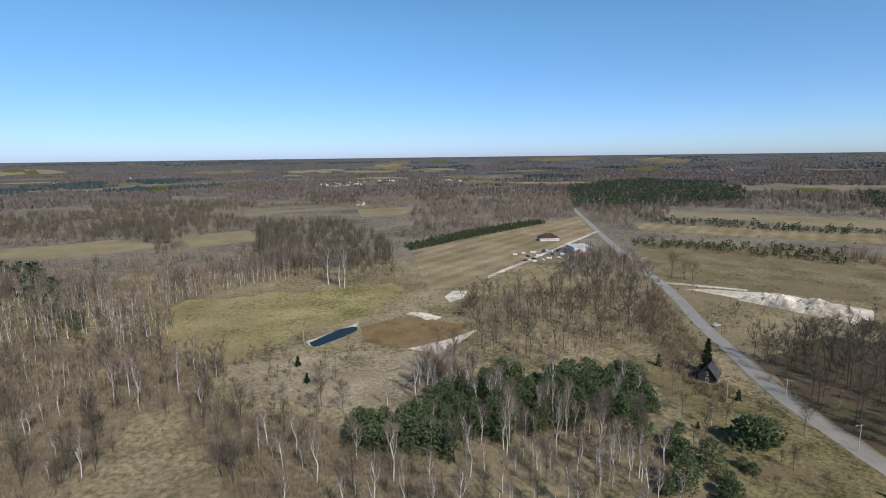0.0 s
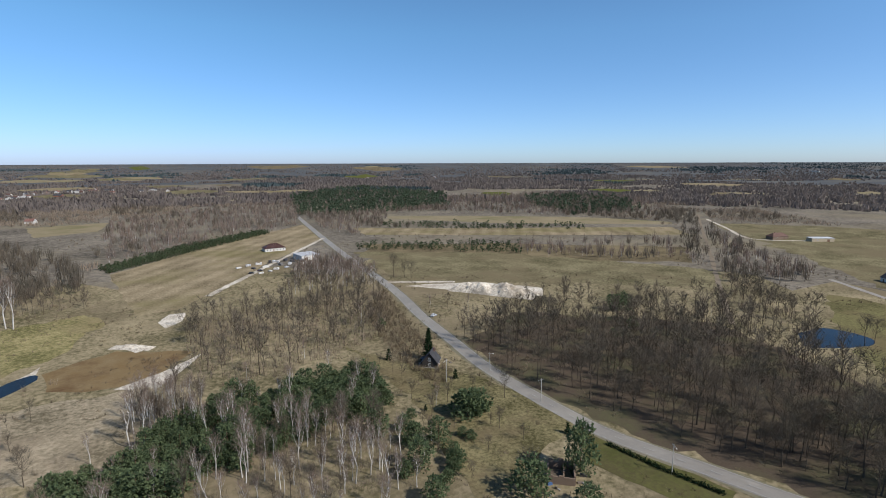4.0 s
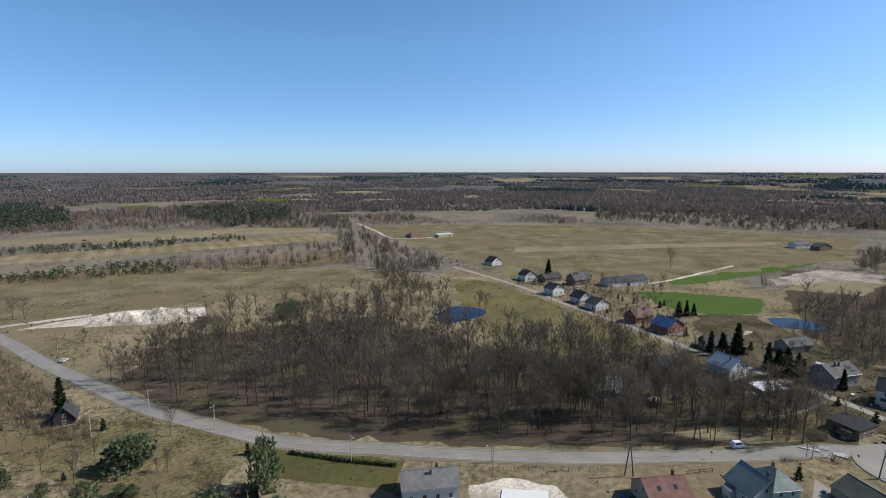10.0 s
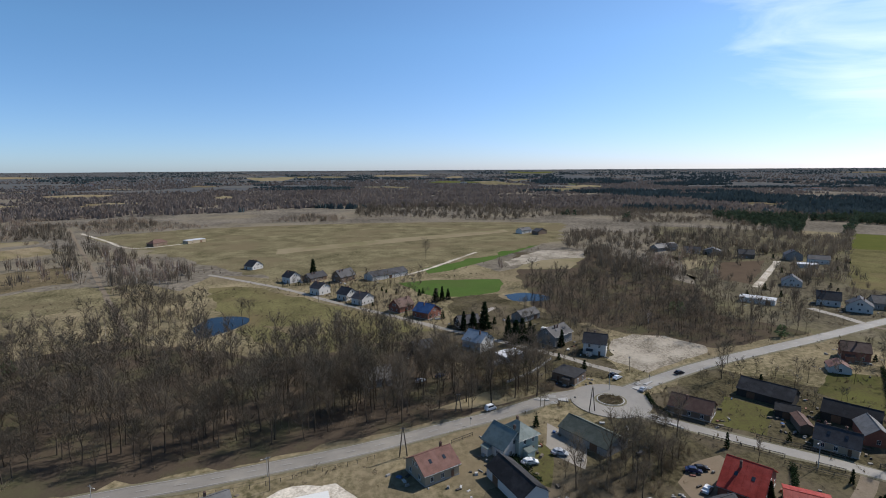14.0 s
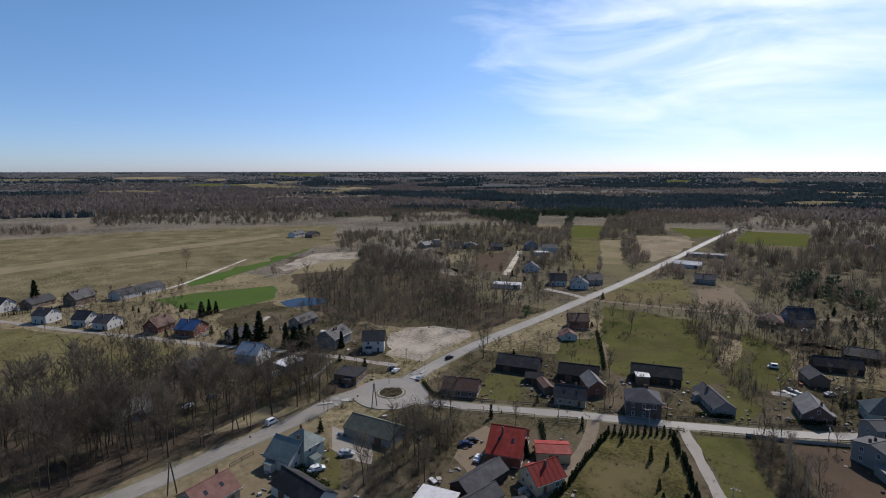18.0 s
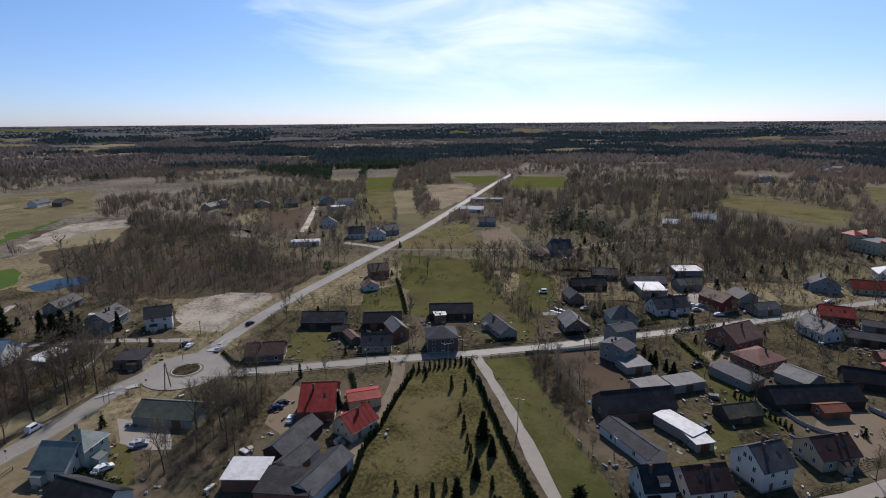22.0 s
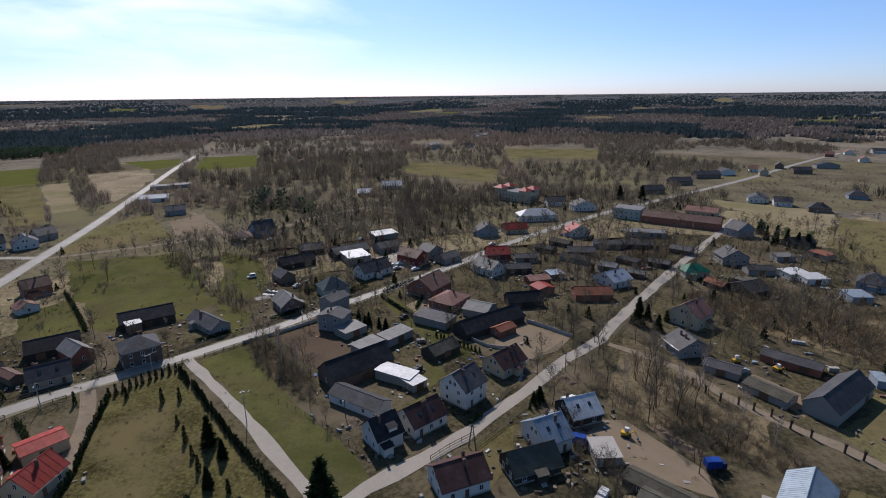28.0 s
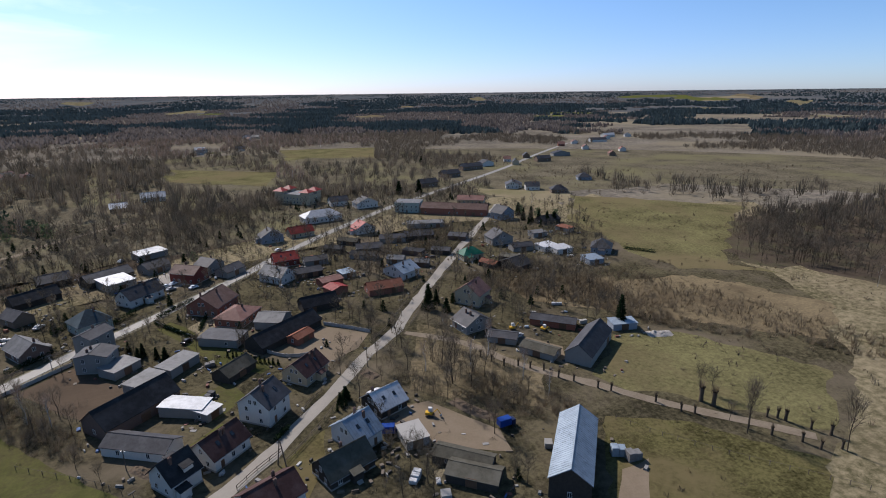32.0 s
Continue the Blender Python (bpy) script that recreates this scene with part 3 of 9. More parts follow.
field("plot_h", "crop_dry", [(488.8, -671.4), (470.4, -778.8), (358.6, -590.8), (413.9, -548.7)])
field("plot_i", "plough", [(592.3, -866.7), (525.6, -869.0), (462.9, -759.4), (486.7, -674.8)])
field("plot_j", "plough", [(457.3, -241.2), (465.6, -285.4), (368.3, -217.6), (385.7, -203.3)])
field("plot_k", "straw", [(468.1, -209.7), (479.5, -239.9), (466.9, -246.3), (422.3, -194.5)])
field("orchard_meadow", "lawn", [(247.7, -216.6), (196.8, -246.8), (145.9, -191.4), (132.4, -182.0), (137.6, -164.5), (158.7, -148.1), (182.2, -163.2)])
field("barn_lawn", "lawn", [(206.3, -155.4), (200.0, -172.0), (166.2, -148.4), (184.6, -136.8)])
field("yard_lawn_a", "lawn", [(183.3, -101.5), (172.0, -111.8), (153.6, -99.0), (162.1, -86.5)])
field("nursery", "nursery_grass", [(123.4, -111.5), (114.3, -128.6), (86.6, -108.2), (54.0, -85.4), (46.1, -71.5), (79.7, -44.8), (97.1, -69.4)])
field("lane_lawn", "lawn", [(110.0, -136.1), (101.9, -147.3), (74.1, -122.1), (43.8, -100.8), (35.4, -91.4), (44.6, -84.1), (75.4, -109.4)])
field("paddock", "plough", [(94.3, -156.4), (85.0, -169.4), (61.6, -149.9), (60.6, -143.6), (63.8, -134.5), (77.8, -142.1)])
field("villa_lawn", "lawn", [(67.9, -195.3), (65.4, -200.9), (41.2, -176.0), (22.3, -158.9), (27.0, -153.3), (43.1, -164.4)])
field("sand_yard", "sand_dry", [(18.7, -169.0), (8.4, -184.0), (-7.9, -176.6), (-3.4, -163.8), (6.9, -155.2), (13.9, -152.5)])
field("farmyard", "sand_dry", [(-6.3, -123.5), (-19.8, -127.1), (-35.7, -111.0), (-36.5, -102.3), (-25.9, -105.7), (-13.1, -111.7)])
field("machine_yard", "sand_dry", [(-52.5, -167.8), (-69.9, -150.2), (-66.4, -137.8), (-57.3, -152.0)])
field("right_meadow", "green_meadow", [(-91.0, -153.4), (-114.4, -152.1), (-141.9, -117.7), (-117.2, -93.7), (-98.6, -106.2), (-75.9, -125.3), (-71.8, -130.4)])
field("right_meadow_b", "nursery_grass", [(-64.5, -109.5), (-82.5, -104.8), (-106.9, -83.8), (-89.7, -67.1), (-47.6, -72.4), (-54.3, -92.3)])
field("reed_field", "tall_grass", [(-118.0, -203.8), (-157.8, -204.9), (-188.4, -162.8), (-160.3, -135.5), (-134.4, -151.4), (-108.9, -166.8)])
field("big_meadow", "green_meadow", [(-186.0, -401.4), (-287.0, -328.9), (-247.5, -294.6), (-185.5, -216.2), (-198.2, -198.6), (-155.2, -212.9), (-148.4, -260.5), (-146.4, -312.6)])
field("verge_meadow", "straw", [(-107.1, -457.5), (-191.2, -412.9), (-172.1, -370.2), (-124.8, -413.5)])
field("far_meadow_a", "green_meadow", [(71.8, -862.3), (-61.4, -852.5), (-51.1, -713.4), (61.6, -728.9)])
field("far_meadow_b", "green_meadow", [(188.3, -656.8), (64.5, -604.4), (65.8, -508.9), (153.5, -570.0)])
field("far_meadow_c", "damp_meadow", [(-668.8, -1180.4), (-971.5, -1124.8), (-765.8, -882.7), (-512.6, -900.8)])
field("far_meadow_d", "green_meadow", [(84.6, -858.2), (-36.7, -913.7), (-46.7, -771.8), (61.9, -707.0)])
field("pond_sand", "sand", [(-63.4, 229.8), (-46.0, 253.2), (-43.5, 260.4), (-43.3, 250.8), (-59.6, 223.8)])
field("road_lawn", "lawn", [(109.6, 116.7), (119.2, 89.0), (123.4, 70.8), (108.7, 65.9), (101.2, 98.5)])
field("slab_sand", "sand", [(119.7, 49.5), (128.5, 39.9), (129.6, 29.1), (123.5, 21.9), (111.8, 23.8), (107.1, 44.5)])
field("park_verge", "leaves", [(149.2, 38.9), (168.3, 5.4), (200.3, -34.4), (192.8, -44.5), (176.2, -20.1), (158.2, 15.5)])
field("park_sand", "straw", [(172.4, 5.6), (189.0, -17.5), (192.6, -33.2), (187.2, -36.1), (174.9, -16.4)])
field("red_court", "sand_dry", [(129.5, -61.3), (138.8, -69.1), (142.8, -78.9), (140.1, -79.6), (122.1, -67.2), (119.2, -61.1)])
field("villa_court", "lane", [(162.9, -33.2), (149.2, -42.3), (136.0, -38.7), (145.8, -29.4)])
field("villa_green", "lawn", [(153.2, -27.9), (144.9, -31.6), (127.3, -27.3), (130.2, -22.7)])
field("villa_yard", "straw", [(57.3, -193.2), (51.7, -205.8), (44.3, -190.6), (48.1, -180.5)])
field("villa_yard_b", "sand_dry", [(33.5, -176.9), (27.8, -194.8), (20.1, -180.1), (29.7, -167.9)])
field("workshop_yard", "lane", [(93.0, -251.9), (81.6, -263.1), (67.1, -247.8), (74.6, -237.2)])
field("log_garden", "nursery_grass", [(22.7, -97.1), (14.4, -113.2), (7.8, -120.4), (7.4, -106.0), (10.7, -95.5)])
field("mid_lawn", "lawn", [(39.7, -121.0), (33.6, -128.9), (29.4, -122.0), (35.1, -115.9)])
field("mid_lawn_b", "lawn", [(44.4, -143.3), (36.0, -150.3), (29.6, -141.2), (35.4, -130.5)])
field("cottage_garden", "scrub", [(-25.8, -179.0), (-39.6, -165.1), (-58.0, -138.9), (-52.4, -116.1), (-30.5, -125.7), (-16.1, -135.0)])
field("barn_run", "sand_dry", [(-58.5, -91.3), (-66.6, -93.1), (-59.6, -81.8), (-52.6, -82.0)])
field("big_reed", "tall_grass", [(-67.5, -218.9), (-121.6, -210.5), (-108.9, -166.8), (-96.6, -176.4), (-73.3, -191.2)])
field("side_meadow", "lawn", [(177.8, -249.4), (147.1, -237.5), (127.5, -209.5), (124.1, -188.6), (140.6, -191.0)])
field("side_meadow_b", "lawn", [(134.4, -181.3), (114.2, -174.3), (108.4, -155.3), (116.5, -153.2)])
field("south_field", "straw", [(489.3, -83.0), (493.9, -134.4), (431.3, -103.2), (430.5, -60.1)])
field("plot_l", "sand_dry", [(258.4, -307.7), (252.3, -337.3), (215.7, -295.0), (226.9, -276.2)])
field("east_grass", "green_meadow", [(290.0, -254.9), (295.0, -330.6), (228.7, -273.1), (260.4, -229.2)])
field("plot_m", "crop_dry", [(265.0, -967.4), (177.7, -965.0), (163.7, -820.7), (238.3, -844.6)])
field("plot_n", "green_meadow", [(181.6, -609.2), (107.0, -601.7), (61.6, -590.7), (64.1, -542.3), (112.3, -532.8), (161.2, -561.7)])
field("far_straw_a", "straw", [(130.5, 2271.3), (345.7, 2303.7), (293.5, 1958.2), (105.8, 1852.7)])
field("north_clearing", "straw", [(-138.2, 845.7), (-46.2, 872.1), (-55.5, 763.6), (-114.0, 732.3)])
field("meadow", "pasture", [(-158.3, 277.6), (-150.5, 299.9), (-106.6, 317.2), (-67.3, 329.5), (-36.0, 340.1), (-23.0, 313.3), (-43.6, 267.9), (-66.5, 241.7), (-78.0, 219.7), (-90.2, 207.2), (-117.0, 214.3), (-130.6, 236.0)])
field("wasteland", "fallow", [(-87.7, 201.2), (-71.4, 206.6), (-41.0, 218.5), (-6.9, 217.4), (2.4, 193.0), (-9.3, 165.2), (-27.0, 157.9), (-47.2, 166.2), (-73.1, 180.0)])
field("verge_grass", "rough_grass", [(71.6, 222.5), (89.9, 190.5), (107.9, 160.5), (115.0, 118.4), (77.6, 100.7), (65.6, 98.7), (70.8, 136.5), (76.0, 162.2)])
field("left_clearing", "straw", [(-281.3, 562.2), (-226.0, 609.9), (-187.7, 535.5), (-234.9, 488.4)])
field("left_clearing_b", "straw", [(-445.5, 487.9), (-380.5, 514.9), (-345.1, 547.8), (-265.2, 506.5), (-310.3, 451.0), (-368.1, 432.2)])
field("left_clearing_c", "straw", [(-772.3, 857.1), (-651.6, 980.4), (-545.0, 830.9), (-641.9, 765.3)])
field("left_clearing_d", "straw", [(-597.1, 1160.9), (-497.1, 1286.3), (-452.3, 1107.3), (-522.2, 1034.9)])
field("left_clearing_e", "straw", [(-331.4, 876.5), (-215.9, 943.9), (-202.0, 842.0), (-289.4, 785.8)])
field("left_clearing_f", "straw", [(-2001.7, 2246.1), (-1752.1, 2392.5), (-1386.0, 1917.1), (-1558.4, 1745.3)])
field("hamlet_strip", "straw", [(547.0, 174.7), (629.2, 61.3), (720.0, -81.4), (688.9, -85.1), (594.5, 57.9), (516.2, 165.0)])
field("pond_bank", "plot_sand", [(467.1, -53.7), (535.9, -99.7), (522.4, -139.4), (486.6, -130.1), (477.0, -94.0), (445.8, -56.0)])
field("hamlet_land", "yard", [(334.0, -3.7), (343.5, -34.8), (301.9, -54.5), (259.2, -81.9), (231.5, -77.2), (199.7, -63.2), (195.4, -23.9), (222.8, 1.9), (260.9, 28.3), (264.4, -4.7)])
pond("long_pond", [(-61.1, 228.4), (-51.6, 246.0), (-43.8, 250.9), (-42.3, 244.5), (-49.2, 232.9), (-57.5, 223.1)])
pond("park_pond", [(268.8, 132.4), (288.2, 130.7), (291.9, 114.2), (280.7, 106.4), (261.8, 112.4), (252.2, 121.1)])
pond("farm_pond", [(340.3, -38.9), (346.4, -53.0), (335.5, -67.5), (325.1, -62.4), (324.7, -43.6)])
road("main_road", 6.4, "asphalt", [(199.5, 819.4), (156.0, 494.6), (137.2, 321.9), (124.6, 249.7), (118.9, 206.4), (114.3, 169.8), (114.5, 135.0), (116.5, 109.6), (121.8, 91.5), (125.8, 80.9), (129.5, 68.8), (138.0, 46.3), (147.7, 22.8), (160.7, -1.9), (169.6, -19.5), (181.7, -38.7), (186.1, -50.5)])
road("county_road", 6.4, "asphalt", [(189.0, -69.2), (194.7, -78.1), (207.4, -98.0), (220.8, -122.8), (246.2, -176.0), (269.4, -222.5), (301.7, -288.0), (367.8, -410.9), (468.0, -596.4), (624.8, -908.7)])
road("village_street", 5.0, "asphalt", [(169.6, -64.0), (165.4, -70.3), (152.9, -87.3), (137.0, -110.8), (124.6, -126.5), (117.1, -136.6), (99.3, -162.3), (86.6, -184.3), (73.7, -204.4), (47.7, -249.0), (36.8, -271.5), (9.4, -320.4), (-38.2, -390.8), (-85.0, -447.7), (-183.8, -570.2), (-377.2, -829.0), (-1047.7, -1653.7)])
road("back_street", 4.3, "lane", [(41.0, -84.4), (37.0, -90.6), (23.2, -108.4), (17.6, -116.8), (9.0, -130.9), (-6.2, -159.5), (-17.0, -175.3), (-29.5, -204.0), (-54.5, -255.3), (-92.7, -330.0), (-117.3, -380.6)])
road("hedge_lane", 3.3, "lane", [(115.7, -136.5), (94.8, -121.4), (76.6, -108.4), (49.1, -87.0), (45.6, -83.3)])
road("house_drive", 4, "dirt", [(130.9, -112.7), (121.5, -102.8), (113.1, -91.4), (102.9, -74.0), (97.5, -66.3)])
road("willow_track", 3.2, "dirt", [(-19.8, -172.5), (-38.4, -160.0), (-51.8, -141.5), (-68.4, -126.9), (-81.3, -114.8), (-96.1, -103.0), (-110.9, -92.1)])
road("hamlet_road", 4, "lane", [(205.2, -70.4), (229.8, -46.0), (263.1, -4.0), (275.2, 10.2), (297.6, 36.8), (323.6, 69.0), (361.0, 110.4), (390.5, 152.1), (413.2, 186.2)])
road("side_road", 4, "dirt", [(265.2, -221.3), (226.0, -254.5), (199.9, -279.3), (171.6, -313.7), (165.4, -334.6), (139.7, -380.3)])
road("side_road_b", 3.6, "dirt", [(199.9, -284.6), (226.1, -308.9), (263.5, -338.9)])
road("side_road_c", 5, "lane", [(270.9, -221.1), (286.1, -218.6), (303.3, -214.2)])
road("farm_lane", 5, "sand", [(358.9, -214.7), (461.1, -292.9)])
road("site_track", 4, "sand", [(166.1, 568.5), (83.0, 438.5), (28.1, 352.4)])
road("pit_track", 5, "sand", [(141.1, 333.1), (158.8, 323.6), (181.7, 310.7)])
road("far_avenue", 3.2, "dirt", [(755.4, 536.1), (452.5, 306.4), (297.2, 189.3), (255.0, 156.6)])
road("green_track", 3.5, "sand", [(399.7, 39.0), (427.7, 16.9), (522.4, -32.0)])
road("far_track", 4, "sand", [(610.1, 281.3), (561.0, 330.5), (621.4, 398.5), (698.7, 480.4)])


def near_road(x, y, margin):
    res = np.zeros(np.shape(x), bool)
    for line, w in ROADS:
        lo, hi = line.min(0) - 25, line.max(0) + 25
        m_ = (x > lo[0]) & (x < hi[0]) & (y > lo[1]) & (y < hi[1])
        if m_.any():
            xx, yy = np.asarray(x)[m_], np.asarray(y)[m_]
            d = np.full(xx.shape, 1e9)
            for q in line:
                d = np.minimum(d, np.hypot(xx - q[0], yy - q[1]))
            res[m_] |= d < w / 2 + margin
    return res


# ---- buildings ----
def window_meshes():
    def frame_grid(panes):
        """A window frame with a middle bar, as one connected piece."""
        bm = bmesh.new()
        xs, zs = (-0.5, -0.42, -0.03, 0.03, 0.42, 0.5), (-0.69, -0.61, 0.61, 0.69)
        v = {(i, j): bm.verts.new((x, 0.045, z)) for i, x in enumerate(xs) for j, z in enumerate(zs)}
        for i in range(5):
            for j in range(3):
                glass = i in (1, 3) and j == 1
                if panes or not glass:
                    bm.faces.new((v[i, j], v[i + 1, j], v[i + 1, j + 1], v[i, j + 1])).material_index = int(glass)
        r = bmesh.ops.extrude_face_region(bm, geom=bm.faces[:])
        bmesh.ops.translate(bm, verts=[e for e in r["geom"] if isinstance(e, bmesh.types.BMVert)], vec=(0, -0.09, 0))
        bmesh.ops.recalc_face_normals(bm, faces=bm.faces[:])
        return bm_mesh("window", bm, ["window_frame", "glass_pane"] if panes else "window_frame")

    fr = frame_grid(False)
    bm = bmesh.new()
    box(bm, 0, 0, -0.62, 0.86, 0.03, 1.24)
    pn = bm_mesh("pane", bm, "glass_pane")
    bm = bmesh.new()
    box(bm, 0, -0.05, 0, 1.2, 0.16, 0.05)
    sl = bm_mesh("sill", bm, "window_frame")
    bm = bmesh.new()
    box(bm, 0, 0, 0, 0.95, 0.10, 2.05, bevel=0.015)
    dr = bm_mesh("door", bm, "door_wood")
    bm = bmesh.new()
    box(bm, 0, 0, 0, 2.6, 0.10, 2.4, bevel=0.015)
    for k in (-0.65, 0.65):
        box(bm, k, -0.06, 0.3, 0.1, 0.05, 1.8)
    gt = bm_mesh("gate", bm, "door_wood")
    bm = bmesh.new()
    box(bm, 0, 0, 0, 0.55, 0.55, 1.7)
    box(bm, 0, 0, 1.7, 0.68, 0.68, 0.12, bevel=0.03)
    box(bm, 0, 0, 1.82, 0.3, 0.3, 0.16)
    ch = bm_mesh("chimney", bm, "chimney_brick")
    whole = frame_grid(True)
    return fr, pn, sl, dr, gt, ch, whole


WIN, PANE, SILL, DOOR, GATE, CHIMNEY, FAR_WIN = window_meshes()


def gable_body(L, W, eave, rise_, mat):
    l, w = L / 2, W / 2
    v = [(s * l, y, z) for s in (-1, 1) for y, z in ((-w, -0.3), (w, -0.3), (w, eave), (0, eave + rise_), (-w, eave))]
    f = [(4, 3, 2, 1, 0), (5, 6, 7, 8, 9), (0, 1, 6, 5), (1, 2, 7, 6), (2, 3, 8, 7), (3, 4, 9, 8), (4, 0, 5, 9)]
    return mesh_of("wall", v, f, [mat])


def slab(pts, t, mat, name="roof"):
    """A roof plane of thickness t from its corner points."""
    bm = bmesh.new()
    top = [bm.verts.new(q) for q in pts]
    f = bm.faces.new(top)
    f.normal_update()
    if f.normal.z < 0:
        f.normal_flip()
    r = bmesh.ops.extrude_face_region(bm, geom=[f])
    bmesh.ops.translate(bm, verts=[e for e in r["geom"] if isinstance(e, bmesh.types.BMVert)], vec=(0, 0, t))
    bmesh.ops.recalc_face_normals(bm, faces=bm.faces[:])
    return bm_mesh(name, bm, mat)


BARNS = ("barn", "shed", "outbuilding", "garage", "workshop", "hall", "ruin")


def house(x, y, deg, L, W, eave, rise_, kind, wall, roof, category, label):
    rnd = random.Random(f"{x}{y}")
    HOUSES.append((x, y, max(L, W) / 2 + 2))
    far = math.hypot(x, y)
    base = tagged(new(category.replace(" ", "_")), label, category)
    base.matrix_world = pose(x, y, float(rise(far)) + (min(1.5, max(0.0, (far - 900) * 0.001)) if far > 900 else 0), 0, 0, deg)
    l, w = L / 2, W / 2
    over = 0.45 if category not in BARNS else 0.3
    dwelling = category not in BARNS
    if kind == "gable":
        part("wall", gable_body(L, W, eave, rise_ - 0.02, wall), base)
        k = rise_ / w
        for s in (-1, 1):
            part("roof", slab([(-l - over, s * (w + over), eave - k * over), (l + over, s * (w + over), eave - k * over), (l + over, 0, eave + rise_), (-l - over, 0, eave + rise_)], 0.16, roof), base)
            if roof in ("tin", "blue_sheet", "red_tile") and far < 230:
                sl_ = math.hypot(w + over, rise_ + k * over)
                bm = bmesh.new()
                box(bm, 0, 0, 0, 0.05, sl_, 0.05)
                seam = bm_mesh("seam", bm, roof)
                nseam = int(L / (0.75 if roof != "red_tile" else 1.5))
                for j in range(nseam + 1):
                    o = part("seam", seam, base, (-l - over + 0.05 + j * (L + 2 * over - 0.1) / nseam, s * (w + over) / 2, eave + (rise_ - k * over) / 2 + 0.155))
                    o.rotation_euler = (-s * math.atan2(rise_ + k * over, w + over), 0, 0)
        if far < 600:
            bm = bmesh.new()
            tube(bm, (-l - over, 0, eave + rise_ + 0.13), (l + over, 0, eave + rise_ + 0.13), 0.13, 0.13, 6)
            part("ridge_cap", bm_mesh("ridge_cap", bm, roof), base)
    elif kind == "open":
        for cx, cy, sx, sy, k in ((0, -w, L, 0.4, 0.85), (0, w, L, 0.4, 1.0), (-l, 0, 0.4, W - 0.4, 0.7), (l, 0, 0.4, W - 0.4, 0.95), (0.1 * L, 0, 0.3, W - 0.4, 0.6)):
            bm = bmesh.new()
            n_ = 5
            for j in range(n_):
                f = (j + 0.5) / n_ - 0.5
                box(bm, cx + (f * sx if sx > sy else 0), cy + (f * sy if sy > sx else 0), -0.3, sx / n_ if sx > sy else sx, sy / n_ if sy > sx else sy, (eave * k + 0.3) * rnd.uniform(0.75, 1.05))
            part("wall", bm_mesh("wall", bm, wall), base)
        bm = bmesh.new()
        box(bm, -0.2 * L, 0, 0, L * 0.5, W * 0.7, 0.35, 0.2, 0.1)
        part("rubble_bed", bm_mesh("rubble_bed", bm, "brushwood_floor"), base)
        return base
    else:
        bm = bmesh.new()
        box(bm, 0, 0, -0.3, L, W, eave + 0.3)
        part("wall", bm_mesh("wall", bm, wall), base)
        if kind == "hip":
            a, b = l + over, w + over
            e0 = eave - 0.1
            rl = max(0.15, a - b) if a > b else 0.15
            rw = 0.0 if a >= b else b - a
            top = ((-rl, -rw), (rl, -rw), (rl, rw), (-rl, rw)) if rw else ((-rl, 0), (rl, 0))
            if rw:
                t0, t1 = (0, -rw, eave + rise_), (0, rw, eave + rise_)
                faces = [[(-a, -b, e0), (a, -b, e0), t0], [(a, b, e0), (-a, b, e0), t1], [(a, -b, e0), (a, b, e0), t1, t0], [(-a, b, e0), (-a, -b, e0), t0, t1]]
            else:
                t0, t1 = (-rl, 0, eave + rise_), (rl, 0, eave + rise_)
                faces = [[(-a, -b, e0), (a, -b, e0), t1, t0], [(a, b, e0), (-a, b, e0), t0, t1], [(a, -b, e0), (a, b, e0), t1], [(-a, b, e0), (-a, -b, e0), t0]]
            for q in faces:
                part("roof", slab(q, 0.15, roof), base)
        else:
            part("roof", slab([(-l - 0.25, -w - 0.25, eave + 0.02), (l + 0.25, -w - 0.25, eave + 0.02), (l + 0.25, w + 0.25, eave + rise_), (-l - 0.25, w + 0.25, eave + rise_)], 0.14, roof), base)
    if far > 1250:
        return base
    if dwelling and kind != "flat":
        for s in ((-1, 1) if far < 280 else ()):
            bm = bmesh.new()
            tube(bm, (-l - over, s * (w + over + 0.05), eave - (rise_ / w * over if kind == "gable" else 0.1)), (l + over, s * (w + over + 0.05), eave - (rise_ / w * over if kind == "gable" else 0.1)), 0.07, 0.07, 6)
            part("gutter", bm_mesh("gutter", bm, "metal_grey"), base)
        for _ in range(1 if rnd.random() < 0.5 else 2):
            cx, cy = rnd.uniform(-0.35, 0.35) * L * (0.5 if kind == "hip" else 1), rnd.choice((-1, 1)) * 0.14 * W
            part("chimney", CHIMNEY, base, (cx, cy, eave + rise_ - 1.1))
    if "dormer" in label:
        for s_ in (-1, 1):
            bm = bmesh.new()
            box(bm, 0.15 * L, s_ * w * 0.62, eave + 0.1, 2.2, 2.2, 1.6)
            dm = part("dormer", bm_mesh("dormer", bm, wall), base)
            part("dormer_roof", slab([(0.15 * L - 1.3, s_ * (w * 0.62 + 1.35), eave + 1.6), (0.15 * L + 1.3, s_ * (w * 0.62 + 1.35), eave + 1.6), (0.15 * L + 1.3, s_ * 0.3, eave + 2.3), (0.15 * L - 1.3, s_ * 0.3, eave + 2.3)], 0.12, roof), dm)
    if category == "villa":
        for sx in (-1, 1):
            for sy in (-1, 1):
                bm = bmesh.new()
                box(bm, sx * l * 0.75, sy * w * 0.7, 0, L * 0.26, W * 0.34, eave + 2.2)
                tw = part("tower", bm_mesh("tower", bm, wall), base)
                bm = bmesh.new()
